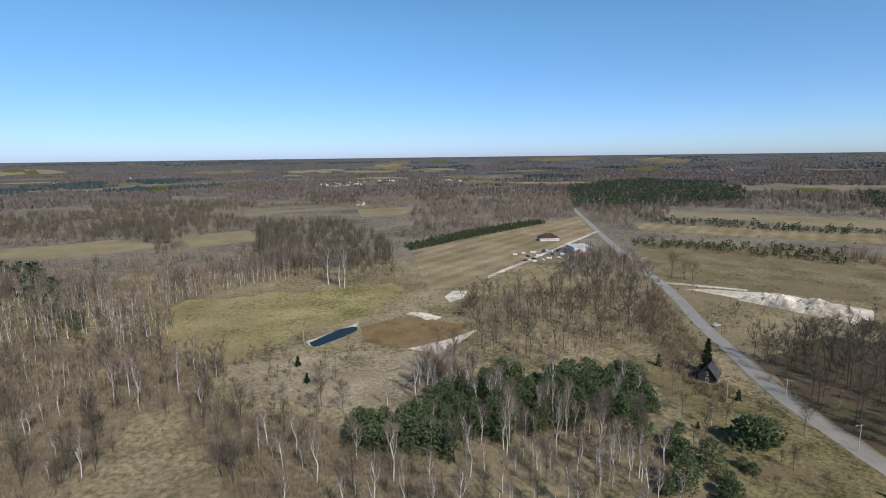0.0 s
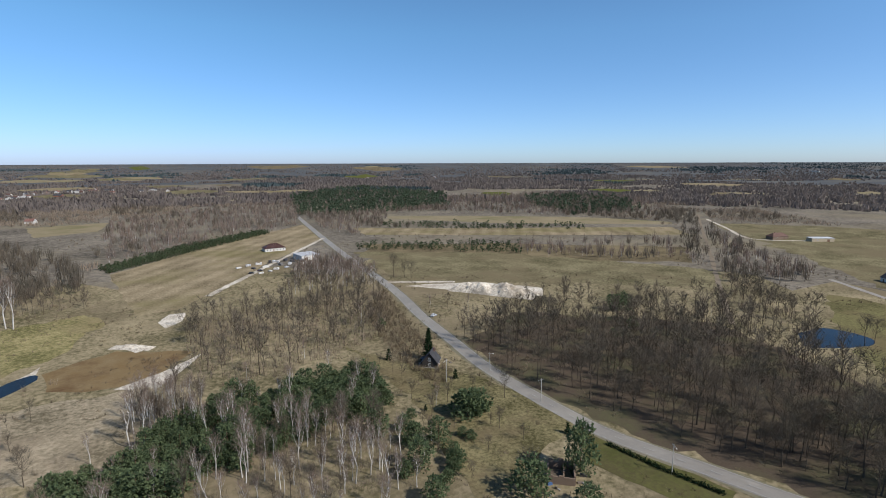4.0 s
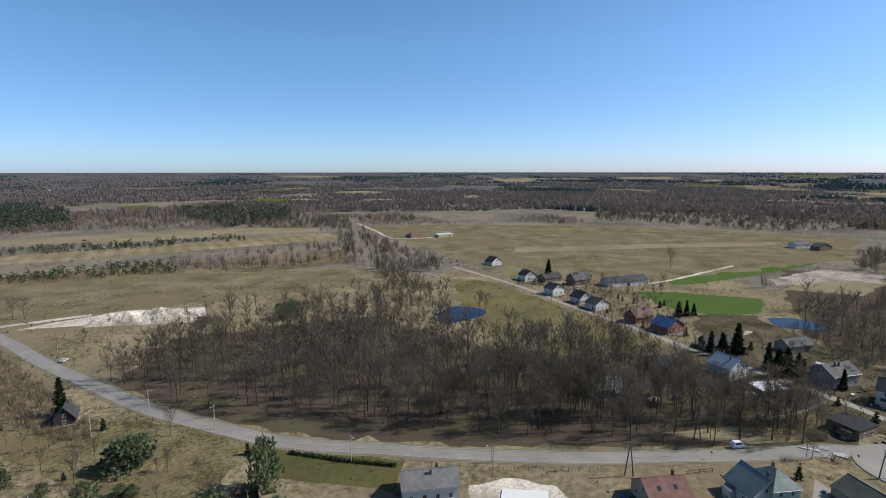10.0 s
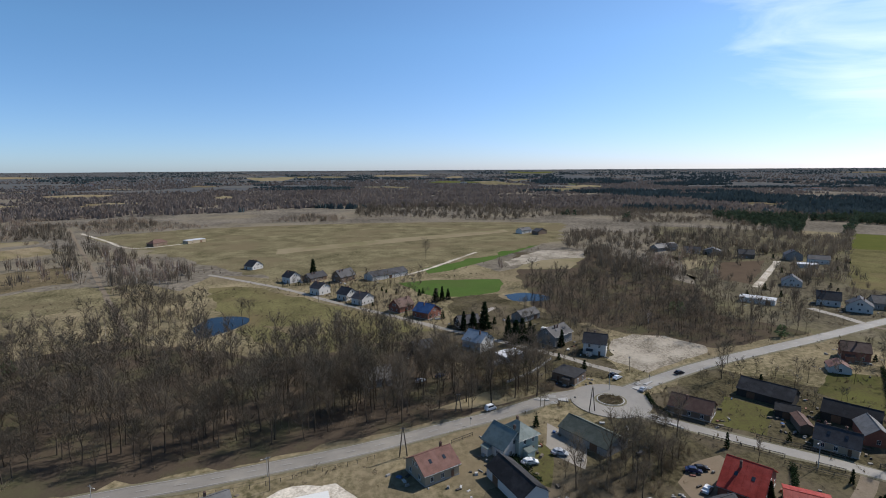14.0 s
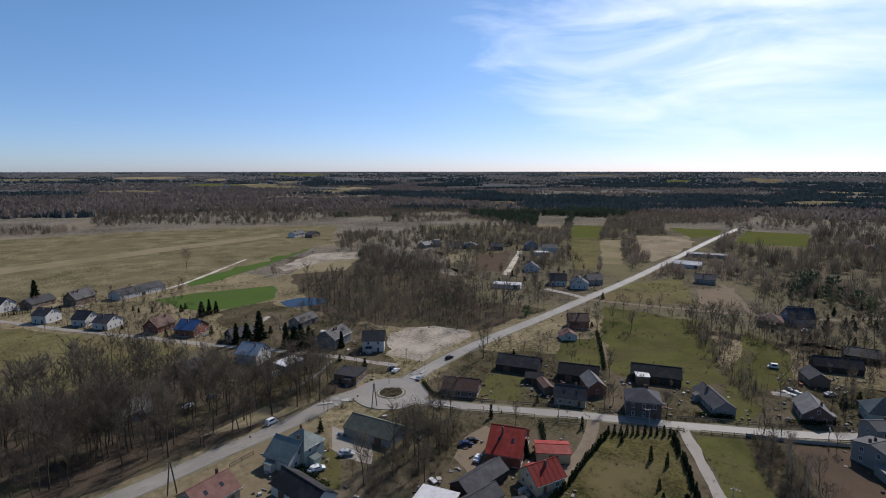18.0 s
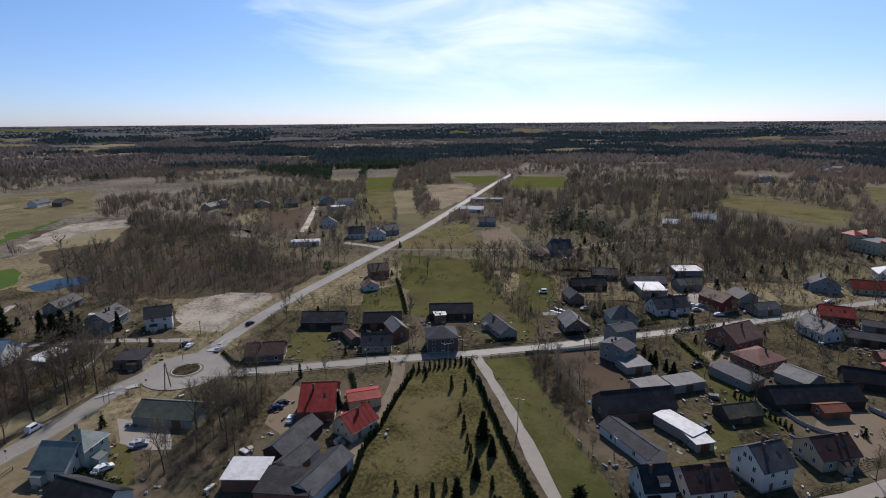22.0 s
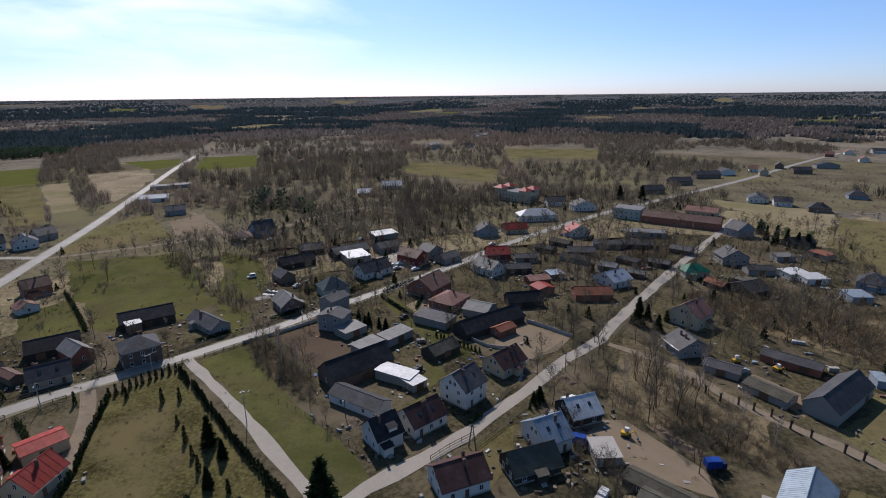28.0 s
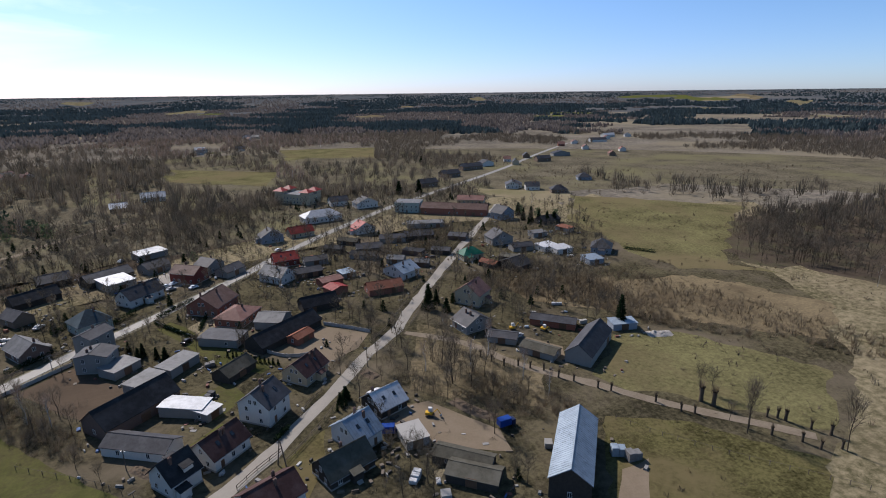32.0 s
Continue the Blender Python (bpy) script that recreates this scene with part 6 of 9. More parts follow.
def far_tree(seed, h, spread, twigs, width):
    """A bare tree for far woods: a stem and a broom of upright twigs."""
    rnd = random.Random(seed)
    g = Soup()
    g.blade((0, 0, -0.2), (0, 0, h * 0.9), width * 0.8, 0, (1, 0, 0))
    for k in range(twigs):
        an, f = k * 2.4, math.sqrt((k + 0.5) / twigs)
        o = np.array((math.cos(an), math.sin(an), 0)) * spread * f
        z1 = h * (1 - 0.3 * f * f) * rnd.uniform(0.8, 1.05)
        g.blade(o * 0.55 + (0, 0, z1 * rnd.uniform(0.1, 0.5)), o + (0, 0, z1), width * rnd.uniform(0.8, 1.3), 1, (rnd.gauss(0, 1), rnd.gauss(0, 1), 0))
    return g.arrays()


def round_pine(seed, h, radius, lobes, tufts, size, low=0.10):
    """A young pine: short trunk and a bushy crown of rounded clumps of needles."""
    rnd = random.Random(seed)
    g = Soup()
    g.rod((0, 0, -0.2), (0, 0, h * 0.9), h * 0.013 + 0.04, 0.03, 4, 0)
    for k in range(lobes):
        f = (k + 0.5) / lobes
        z = h * (low + (0.93 - low) * f)
        rr = radius * math.sqrt(max(0.05, 1 - ((f - 0.28) / 0.76) ** 2)) * rnd.uniform(0.45, 0.85)
        an = k * 2.4 + rnd.uniform(-0.4, 0.4)
        c = np.array((math.cos(an) * rr, math.sin(an) * rr, z))
        lr = radius * rnd.uniform(0.40, 0.58) * (1.1 - 0.45 * f)
        for _ in range(tufts):
            d = np.array((rnd.gauss(0, 1), rnd.gauss(0, 1), rnd.gauss(0.25, 0.8)))
            d /= np.linalg.norm(d)
            q = c + d * lr * rnd.uniform(0.55, 1.0)
            t = d + np.array((rnd.gauss(0, 0.5), rnd.gauss(0, 0.5), rnd.gauss(0.35, 0.4)))
            t *= size * rnd.uniform(0.6, 1.2) / np.linalg.norm(t)
            g.blade(q - t * 0.4, q + t * 0.6, size * rnd.uniform(0.45, 0.8), 1, (rnd.gauss(0, 1), rnd.gauss(0, 1), rnd.gauss(0, 1)))
    return g.arrays()


def conifer(seed, h, radius, whorls, arms, tufts, size, low=0.12, taper=1.0, sides=5):
    """An evergreen: straight trunk and whorls of boughs with tufts of needles."""
    rnd = random.Random(seed)
    g = Soup()
    g.rod((0, 0, -0.2), (0, 0, h * 0.97), h * 0.014 + 0.04, 0.02, sides, 0)
    for k in range(whorls):
        f = (k + 0.3) / whorls
        z = h * (low + (1 - low) * f)
        rr = radius * (1 - f) ** taper * rnd.uniform(0.8, 1.1) + 0.12
        na = max(3, int(arms * (1 - 0.6 * f)))
        for j in range(na):
            an = j / na * math.tau + k * 1.1 + rnd.uniform(-0.3, 0.3)
            r1 = rr * rnd.uniform(0.7, 1.15)
            e = np.array((math.cos(an) * r1, math.sin(an) * r1, z + rnd.uniform(-0.1, 0.12) * radius))
            for q in range(tufts):
                c = np.array((0, 0, z)) + (e - (0, 0, z)) * (0.35 + 0.65 * (q + 0.6) / tufts)
                for _ in range(4):
                    d = np.array((rnd.gauss(0, 1) + math.cos(an) * 0.6, rnd.gauss(0, 1) + math.sin(an) * 0.6, rnd.gauss(0.1, 0.6)))
                    d *= size * rnd.uniform(0.6, 1.2) / np.linalg.norm(d)
                    g.blade(c - d * 0.4, c + d, size * rnd.uniform(0.45, 0.8), 1, (rnd.gauss(0, 1), rnd.gauss(0, 1), rnd.gauss(0, 1)))
    return g.arrays()


def bush_shape(seed, h, spread, n, width):
    rnd = random.Random(seed)
    g = Soup()
    for _ in range(n):
        an, ln = rnd.uniform(0, math.tau), rnd.uniform(0.2, 1.0)
        b = np.array((math.cos(an) * spread * 0.35 * ln, math.sin(an) * spread * 0.35 * ln, 0))
        e = b + np.array((math.cos(an) * spread * 0.6 * ln, math.sin(an) * spread * 0.6 * ln, h * rnd.uniform(0.5, 1.0)))
        g.blade(b, e, width * rnd.uniform(0.8, 1.6), 1)
        m_ = b + (e - b) * rnd.uniform(0.4, 0.8)
        g.blade(m_, m_ + np.array((rnd.gauss(0, 0.3) * spread, rnd.gauss(0, 0.3) * spread, rnd.uniform(0.1, 0.4) * h)), width, 1)
    return g.arrays()


def brush_shape(seed, h, spread, n, width):
    """A clump of thin upright stems with short side twigs."""
    rnd = random.Random(seed)
    g = Soup()
    for k in range(n):
        an, ln = rnd.uniform(0, math.tau), math.sqrt(rnd.random())
        b = np.array((math.cos(an) * spread * ln, math.sin(an) * spread * ln, 0))
        e = b + np.array((math.cos(an) * spread * 0.35 * ln + rnd.gauss(0, 0.3), math.sin(an) * spread * 0.35 * ln + rnd.gauss(0, 0.3), h * rnd.uniform(0.35, 1.0) * (1.1 - 0.35 * ln)))
        g.blade(b, e, width * rnd.uniform(0.8, 1.4), 0 if k % 5 == 0 else 1)
        for _ in range(2):
            m_ = b + (e - b) * rnd.uniform(0.35, 0.9)
            g.blade(m_, m_ + np.array((rnd.gauss(0, 0.22) * spread, rnd.gauss(0, 0.22) * spread, rnd.uniform(0.05, 0.3) * h)), width * 0.8, 1)
    return g.arrays()


KINDS = {
    # kind: materials, near shapes, middle shapes, label, category
    "thicket": (["bark", "twig_thicket"], [brush_shape(f"k{i}", 3.6 + 0.8 * i, 2.4, 26, 0.06) for i in range(4)],
                [brush_shape(f"kf{i}", 3.6 + 0.8 * i, 2.8, 9, 0.17) for i in range(4)], "clump of thin bare brown brushwood stems", "shrub"),
    "oak": (["bark", "twig_oak"], [bare_tree(f"o{i}", 13 + 1.6 * i, 4.8, 0.26, 13, 280, 6, 0.062, 0.55) for i in range(5)],
            [bare_tree(f"of{i}", 13 + 1.6 * i, 4.8, 0.26, 8, 140, 3, 0.135, 0.55) for i in range(4)], "bare oak tree with spreading grey brown limbs", "tree"),
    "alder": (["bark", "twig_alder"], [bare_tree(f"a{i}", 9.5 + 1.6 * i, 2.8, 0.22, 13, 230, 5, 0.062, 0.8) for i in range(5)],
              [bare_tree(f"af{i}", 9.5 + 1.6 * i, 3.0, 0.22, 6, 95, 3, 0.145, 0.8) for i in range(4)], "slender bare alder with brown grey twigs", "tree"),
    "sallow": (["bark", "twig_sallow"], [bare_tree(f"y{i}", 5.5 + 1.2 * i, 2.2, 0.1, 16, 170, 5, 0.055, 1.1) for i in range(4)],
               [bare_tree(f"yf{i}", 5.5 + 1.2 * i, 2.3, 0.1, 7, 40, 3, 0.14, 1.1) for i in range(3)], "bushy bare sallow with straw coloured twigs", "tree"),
    "birch": (["bark_birch", "twig_birch"], [bare_tree(f"b{i}", 10 + 1.5 * i, 1.8, 0.3, 10, 120, 5, 0.055, 0.8) for i in range(5)],
              [bare_tree(f"bf{i}", 10 + 1.7 * i, 2.0, 0.3, 5, 62, 3, 0.16, 0.8) for i in range(4)], "slim bare birch with a white trunk and reddish twigs", "tree"),
    "pine": (["bark_pine", "needle_pine"], [round_pine(f"p{i}", 5.2 + 0.9 * i, 2.7 + 0.25 * i, 20, 42, 0.72, 0.04) for i in range(4)],
             [round_pine(f"pf{i}", 6.5 + 1.2 * i, 2.9 + 0.2 * i, 13, 12, 1.4, 0.05) for i in range(3)], "young green pine with bushy boughs", "tree"),
    "youngpine": (["bark_pine", "needle_young"], [round_pine(f"j{i}", 2.6 + 0.6 * i, 1.4, 9, 10, 0.6, 0.05) for i in range(3)],
                  [round_pine(f"jf{i}", 2.8 + 0.7 * i, 1.6, 6, 6, 1.0, 0.05) for i in range(3)], "low bushy young green pine", "tree"),
    "spruce": (["bark_pine", "needle_dark"], [conifer(f"s{i}", 9 + 2 * i, 2.9, 18, 10, 4, 0.8, 0.03, 0.85) for i in range(3)],
               [conifer(f"sf{i}", 9 + 2 * i, 3.0, 7, 6, 2, 1.6, 0.04, 0.85, 3) for i in range(2)], "tall dark green spruce", "tree"),
    "bush": (["bark", "twig_bush"], [bush_shape(f"u{i}", 2.2 + 0.5 * i, 2.0, 40, 0.05) for i in range(3)],
             [bush_shape(f"uf{i}", 2.6 + 0.5 * i, 2.6, 11, 0.14) for i in range(3)], "leafless straw brown shrub", "shrub"),
}
KINDS["forest_pine"] = (["bark_pine", "needle_forest"], [], [], "", "")
# the thicket shapes again, with backlit shade put into a darker twig colour
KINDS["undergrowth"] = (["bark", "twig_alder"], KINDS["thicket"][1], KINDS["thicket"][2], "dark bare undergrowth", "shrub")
# light shapes for woods farther than 400 m
FARTHER = {
    "thicket": [far_tree(f"kg{i}", 5.0 + i, 3.8, 12, 0.42) for i in range(3)],
    "oak": [far_tree(f"og{i}", 10 + 1.6 * i, 4.4, 24, 0.42) for i in range(4)],
    "sallow": [far_tree(f"yg{i}", 6 + 1.5 * i, 2.8, 12, 0.36) for i in range(3)],
    "alder": [far_tree(f"ag{i}", 9 + 1.6 * i, 3.4, 24, 0.38) for i in range(4)],
    "birch": [far_tree(f"bg{i}", 10 + 1.6 * i, 2.6, 18, 0.36) for i in range(3)],
    "pine": [round_pine(f"pg{i}", 9 + 1.4 * i, 3.4, 8, 5, 2.6, 0.1) for i in range(3)],
}
FARTHER["undergrowth"] = FARTHER["thicket"]
NEAR = {}


def tree_model(kind, i):
    """The two shared meshes of a tree shape: its trunk with limbs, and its crown."""
    key = (kind, i)
    if key not in NEAR:
        mats, shapes = KINDS[kind][0], KINDS[kind][1]
        v, t, s = shapes[i]
        out = []
        for slot, nm in ((0, "trunk"), (1, "crown")):
            tt = t[s == slot]
            if len(tt):
                used, inv = np.unique(tt, return_inverse=True)
                out.append((nm, tri_mesh(nm, v[used], inv.reshape(-1, 3), [mats[slot]], np.zeros(len(tt), np.int32))))
        NEAR[key] = out
    return NEAR[key]


def tree(kind, x, y, scale=1.0, turn=0.0, i=0, label="", group="", name="", squash=1.0):
    base = tagged(new(name or f"{kind}_tree" if kind != "bush" else "shrub"), label or KINDS[kind][3], KINDS[kind][4], group)
    base.matrix_world = Matrix.Translation((x, y, 0)) @ Matrix.Rotation(turn, 4, "Z") @ Matrix.Diagonal((scale * squash, scale * squash, scale, 1))
    for nm, me in tree_model(kind, i):
        part(nm, me, base)
    return base


STUFF = {}


def plant(kind, x, y, scale, turn, i, lod=1):
    """Adds a tree to the joined woods of its kind."""
    # brushwood south of the camera takes the shade-darkened copy
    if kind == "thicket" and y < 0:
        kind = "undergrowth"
    shapes = FARTHER[kind] if lod == 1 and kind in FARTHER and x * x + y * y > 400 ** 2 else KINDS[kind][1 + lod]
    if kind == "pine" and shapes is FARTHER["pine"]:
        kind = "forest_pine"
    v, t, s = shapes[i % len(shapes)]
    c, sn = math.cos(turn), math.sin(turn)
    w = np.empty_like(v)
    w[:, 0], w[:, 1], w[:, 2] = (v[:, 0] * c - v[:, 1] * sn) * scale + x, (v[:, 0] * sn + v[:, 1] * c) * scale + y, v[:, 2] * scale
    STUFF.setdefault(kind, []).append((w, t, s))


def clear_of_things(x, y, margin):
    k = ~near_road(x, y, margin)
    for hx, hy, r in HOUSES:
        k &= np.hypot(x - hx, y - hy) > r
    for w in WATERS:
        k &= ~inside(w, x, y)
    return k


def free_spots(poly, spacing, seed, margin=2.0, jitter=0.45):
    p_ = np.array(poly)
    lo, hi = p_.min(0), p_.max(0)
    rs = np.random.RandomState(seed)
    gx, gy = np.meshgrid(np.arange(lo[0], hi[0], spacing), np.arange(lo[1], hi[1], spacing))
    x = (gx + rs.uniform(-jitter, jitter, gx.shape) * spacing).ravel()
    y = (gy + rs.uniform(-jitter, jitter, gy.shape) * spacing).ravel()
    k = inside(poly, x, y)
    x, y = x[k], y[k]
    k = clear_of_things(x, y, margin)
    return x[k], y[k]


OPEN = ("stubble", "pasture", "straw", "damp_meadow", "green_meadow", "crop", "crop_dry", "plot_sand", "sand", "plough", "lawn", "tall_grass")


def before_field(x, y, h=9.0):
    """Whether a tall tree would stand on a field or on the open strip along its near edge."""
    r = np.hypot(x, y)
    k = np.minimum(82 / (82 - h), 1 + 90 / (r + 1))
    res = np.zeros(np.shape(x), bool)
    for mat, poly in FIELDS:
        if mat in OPEN and 330 < math.hypot(*poly[0]) < 960:
            for q in (1.0, 0.5 + 0.5 * k, k):
                res |= inside(poly, x * q, y * q)
    return res & (r > 300)


WOODS = []
THINGS = {"n": 0}


MIX = {"sallow": ("sallow", "thicket", "thicket", "alder", "birch", "thicket"), "birch": ("birch", "birch", "birch", "alder", "thicket"),
       "alder": ("alder", "alder", "alder", "oak", "thicket", "thicket"), "oak": ("oak", "oak", "alder", "alder", "thicket"), "pine": ("pine", "pine", "pine", "pine", "pine", "pine", "birch")}


def wood(kind, spacing, poly):
    WOODS.append(poly)
    cx, cy = np.mean(poly, axis=0)
    d0 = math.hypot(cx, cy)
    if d0 < 420 and (kind == "oak" or (cy < 40 and kind in ("alder", "birch"))):
        tagged(flat_patch("woodland_floor", poly, 0.0125 + 0.00004 * len(WOODS), "leaves", 4.0, 3.0 + d0 * 0.01), "brown leaf litter under bare trees", "ground", kind="structure")
    if d0 > 420 and kind != "youngpine":
        spacing = max(spacing, (8.0 if d0 < 800 else 11.0) * (1.35 if cy < -150 else 1.0))
    x, y = free_spots(poly, spacing, int(abs(cx * 7 + cy * 3)) % 100000)
    if kind in MIX:
        # the edge of the wood wanders
        amp = 4 + 0.012 * d0
        x = x + np.array([amp * noise.noise(Vector((p_ * 0.03, q_ * 0.03, 1.7))) for p_, q_ in zip(x, y)])
        y = y + np.array([amp * noise.noise(Vector((p_ * 0.03, q_ * 0.03, 5.9))) for p_, q_ in zip(x, y)])
        k = clear_of_things(x, y, 2.0) & ~before_field(x, y)
        x, y = x[k], y[k]
    rnd = random.Random(int(cx * 10 + cy))
    for a, b in zip(x, y):
        d = math.hypot(a, b)
        if d < 15:
            continue
        kd = rnd.choice(MIX[kind]) if kind in MIX else kind
        sc = rnd.uniform(0.6, 1.25) if kind in MIX else rnd.uniform(0.75, 1.2)
        if kind == "youngpine" and spacing > 5:
            # self-sown pines stand in uneven clumps
            if noise.noise(Vector((a * 0.05, b * 0.05, 3.3))) + rnd.uniform(-0.3, 0.3) < -0.08:
                continue
            sc *= rnd.uniform(0.6, 1.6)
        if kd == "alder" and kind == "oak":
            sc *= 1.35
        if kd == "thicket" and kind in ("oak", "alder"):
            sc *= 0.6
        if kind in ("sallow", "birch", "alder") and noise.noise(Vector((a * 0.035, b * 0.035, 8.4))) + rnd.uniform(-0.25, 0.25) < -0.42:
            continue
        if d < 190 and THINGS["n"] < 160 and kd != "thicket":
            THINGS["n"] += 1
            tree(kd, a, b, sc, rnd.uniform(0, 6.28), rnd.randrange(len(KINDS[kd][1])), group=f"{kd} trees", squash=1.3 if kd == "pine" else 1.0)
        elif d < 205:
            plant(kd, a, b, sc, rnd.uniform(0, 6.28), rnd.randrange(8), 0)
        else:
            plant(kd, a, b, sc * (1.0 if d < 420 else 1.12), rnd.uniform(0, 6.28), rnd.randrange(8), 1)
        if kind in ("sallow", "oak", "alder") and d < 420:
            # undergrowth between the stems
            for _ in range(2 if kind == "sallow" else 1):
                u, w_ = a + rnd.uniform(-0.6, 0.6) * spacing, b + rnd.uniform(-0.6, 0.6) * spacing
                if clear_of_things(np.array([u]), np.array([w_]), 2.0)[0]:
                    plant("thicket", u, w_, rnd.uniform(0.35, 0.85) * (0.6 if kind == "oak" else 1), rnd.uniform(0, 6.28), rnd.randrange(8), 0 if d < 200 else 1)


HOUSES.append((179.7, -59.0, 15.5))
wood("oak", 6, [(117.7, 201.8), (170.1, 229.3), (208.0, 196.8), (250.3, 160.6), (241.1, 117.6), (223.8, 85.0), (243.0, 60.9), (219.2, 30.7), (174.5, 22.8), (156.8, 39.3), (144.6, 60.3), (137.6, 82.6), (127.8, 107.6), (124.2, 140.0), (121.4, 180.2)])
wood("oak", 6, [(215.3, 61.1), (217.2, 21.8), (203.0, -22.6), (207.7, -43.6), (183.5, -33.7), (167.9, -1.8), (154.4, 23.9), (146.7, 41.9)])
wood("alder", 5.5, [(367.6, 259.1), (367.3, 227.4), (317.7, 171.6), (308.9, 141.9), (249.5, 121.9), (250.3, 160.6)])
wood("alder", 9, [(175.5, 427.4), (185.5, 331.0), (270.9, 256.8), (325.1, 209.8), (250.3, 160.6), (195.9, 230.7), (141.5, 253.8)])
wood("alder", 6.2, [(13.8, 296.9), (62.5, 314.3), (133.6, 323.0), (106.8, 250.0), (90.9, 226.1), (39.5, 201.7), (11.2, 213.8), (10.7, 243.2)])
wood("birch", 4.2, [(88.6, 398.4), (124.0, 424.8), (146.9, 391.0), (130.0, 324.2), (73.0, 329.4)])
wood("birch", 5.5, [(-12.1, 187.8), (7.9, 196.9), (19.0, 182.9), (5.6, 157.3), (-7.8, 161.5)])
wood("pine", 4.1, [(-30.7, 155.1), (-17.0, 154.1), (-4.4, 168.0), (19.6, 187.9), (35.6, 182.8), (60.4, 192.0), (71.2, 182.7), (71.6, 161.6), (64.5, 154.8), (40.8, 154.0), (17.1, 140.3), (-1.5, 137.3), (-15.5, 133.8), (-27.0, 139.8)])
wood("pine", 8, [(51.9, 132.7), (65.4, 138.7), (69.3, 118.2), (64.4, 106.7), (54.7, 102.9), (50.6, 113.4)])
wood("youngpine", 3, [(-36.2, 484.2), (30.5, 578.5), (119.0, 662.0), (121.5, 637.2), (27.7, 531.0), (-31.1, 458.0)])
wood("youngpine", 6, [(277.1, 672.6), (394.4, 582.8), (489.9, 507.2), (467.2, 483.2), (365.7, 539.9), (261.0, 624.0)])
wood("youngpine", 6.5, [(178.0, 506.6), (264.2, 465.2), (328.4, 428.3), (293.4, 381.9), (239.6, 421.3), (171.2, 471.2)])
wood("birch", 10, [(311.9, 406.4), (370.3, 350.4), (421.3, 311.9), (389.2, 287.3), (332.4, 324.3), (285.0, 370.7)])
wood("pine", 9, [(308.2, 1304.7), (622.9, 1661.8), (655.0, 1161.0), (491.2, 869.3), (300.8, 801.7), (206.6, 836.8)])
wood("birch", 9, [(604.7, 1071.4), (899.3, 1059.9), (977.8, 829.3), (728.4, 570.8), (592.1, 604.3), (413.3, 730.7)])
wood("pine", 9, [(775.7, 1002.2), (932.9, 882.0), (727.5, 614.6), (564.7, 606.4), (641.4, 811.7)])
wood("birch", 8, [(-61.9, 859.9), (98.2, 1020.1), (274.0, 1108.5), (180.1, 730.3), (55.7, 592.5), (-33.0, 491.9)])
wood("alder", 9, [(589.7, 152.5), (701.7, 88.3), (753.9, 8.2), (658.5, 6.8), (592.2, 74.3), (535.1, 132.3)])
wood("pine", 10, [(658.6, 140.5), (792.0, 8.7), (664.5, 4.9), (563.3, 101.4)])
wood("alder", 6.5, [(517.4, -69.3), (522.6, -157.2), (376.4, -174.8), (315.2, -219.5), (255.9, -179.5), (234.5, -124.4), (263.0, -86.1), (283.2, -56.9), (354.6, -55.3)])
wood("alder", 8, [(261.9, -55.6), (263.8, -80.2), (249.7, -76.0), (243.5, -54.6)])
wood("alder", 8, [(254.7, -220.5), (239.9, -241.5), (198.4, -199.1), (194.4, -182.5), (202.8, -182.3)])
wood("sallow", 4.5, [(205.1, -240.4), (196.8, -246.8), (126.4, -186.7), (116.7, -168.5), (132.2, -177.6), (167.3, -209.7)])
wood("bush", 2.4, [(102.2, -151.4), (94.6, -151.1), (67.8, -131.3), (60.3, -117.7), (75.8, -125.0), (91.1, -136.8)])
wood("sallow", 4.2, [(102.2, -151.4), (94.6, -151.1), (76.0, -137.5), (70.8, -126.0), (80.8, -130.0), (91.1, -136.8)])
wood("alder", 6, [(160.6, -333.4), (104.3, -399.4), (53.2, -374.6), (58.3, -336.5), (112.3, -311.5), (142.6, -297.1)])
wood("alder", 8, [(149.5, -495.3), (60.5, -463.3), (34.8, -379.2), (61.9, -349.6), (109.6, -366.2)])
wood("pine", 11, [(261.6, -402.2), (195.8, -384.4), (169.0, -350.4), (207.0, -334.2)])
wood("alder", 8, [(381.7, -511.7), (309.7, -634.0), (193.8, -648.4), (140.4, -492.7), (219.8, -452.8), (305.5, -409.7)])
wood("pine", 9, [(-117.4, -348.3), (-155.1, -370.7), (-144.2, -334.9), (-116.1, -316.9)])
wood("sallow", 4.5, [(-25.8, -179.0), (-38.2, -158.8), (-56.2, -134.2), (-51.9, -114.9), (-33.2, -123.9), (-16.1, -135.0), (-11.0, -152.7)])
wood("alder", 6, [(-247.5, -294.6), (-291.8, -310.4), (-325.9, -296.0), (-247.7, -206.3), (-201.1, -201.8), (-192.0, -228.2)])
wood("alder", 4.8, [(155.0, -58.4), (158.6, -68.8), (150.1, -75.5), (134.2, -63.0), (119.3, -49.0), (121.4, -32.0), (129.5, -27.9), (139.1, -45.3)])
wood("oak", 9, [(233.5, -36.3), (215.2, -44.9), (190.1, -48.9), (183.2, -36.2), (189.9, -26.8)])
wood("bush", 2.6, [(-107.0, -174.8), (-134.4, -151.4), (-144.6, -139.6), (-129.0, -144.6), (-104.4, -162.6)])
wood("alder", 9, [(-236.9, -515.2), (-302.6, -431.9), (-350.6, -393.8), (-437.1, -403.8), (-373.5, -342.1), (-291.1, -333.7), (-228.8, -392.9)])
wood("alder", 9, [(450.0, -733.6), (189.6, -699.3), (77.8, -559.5), (67.7, -488.2), (182.9, -500.6), (318.6, -515.2)])
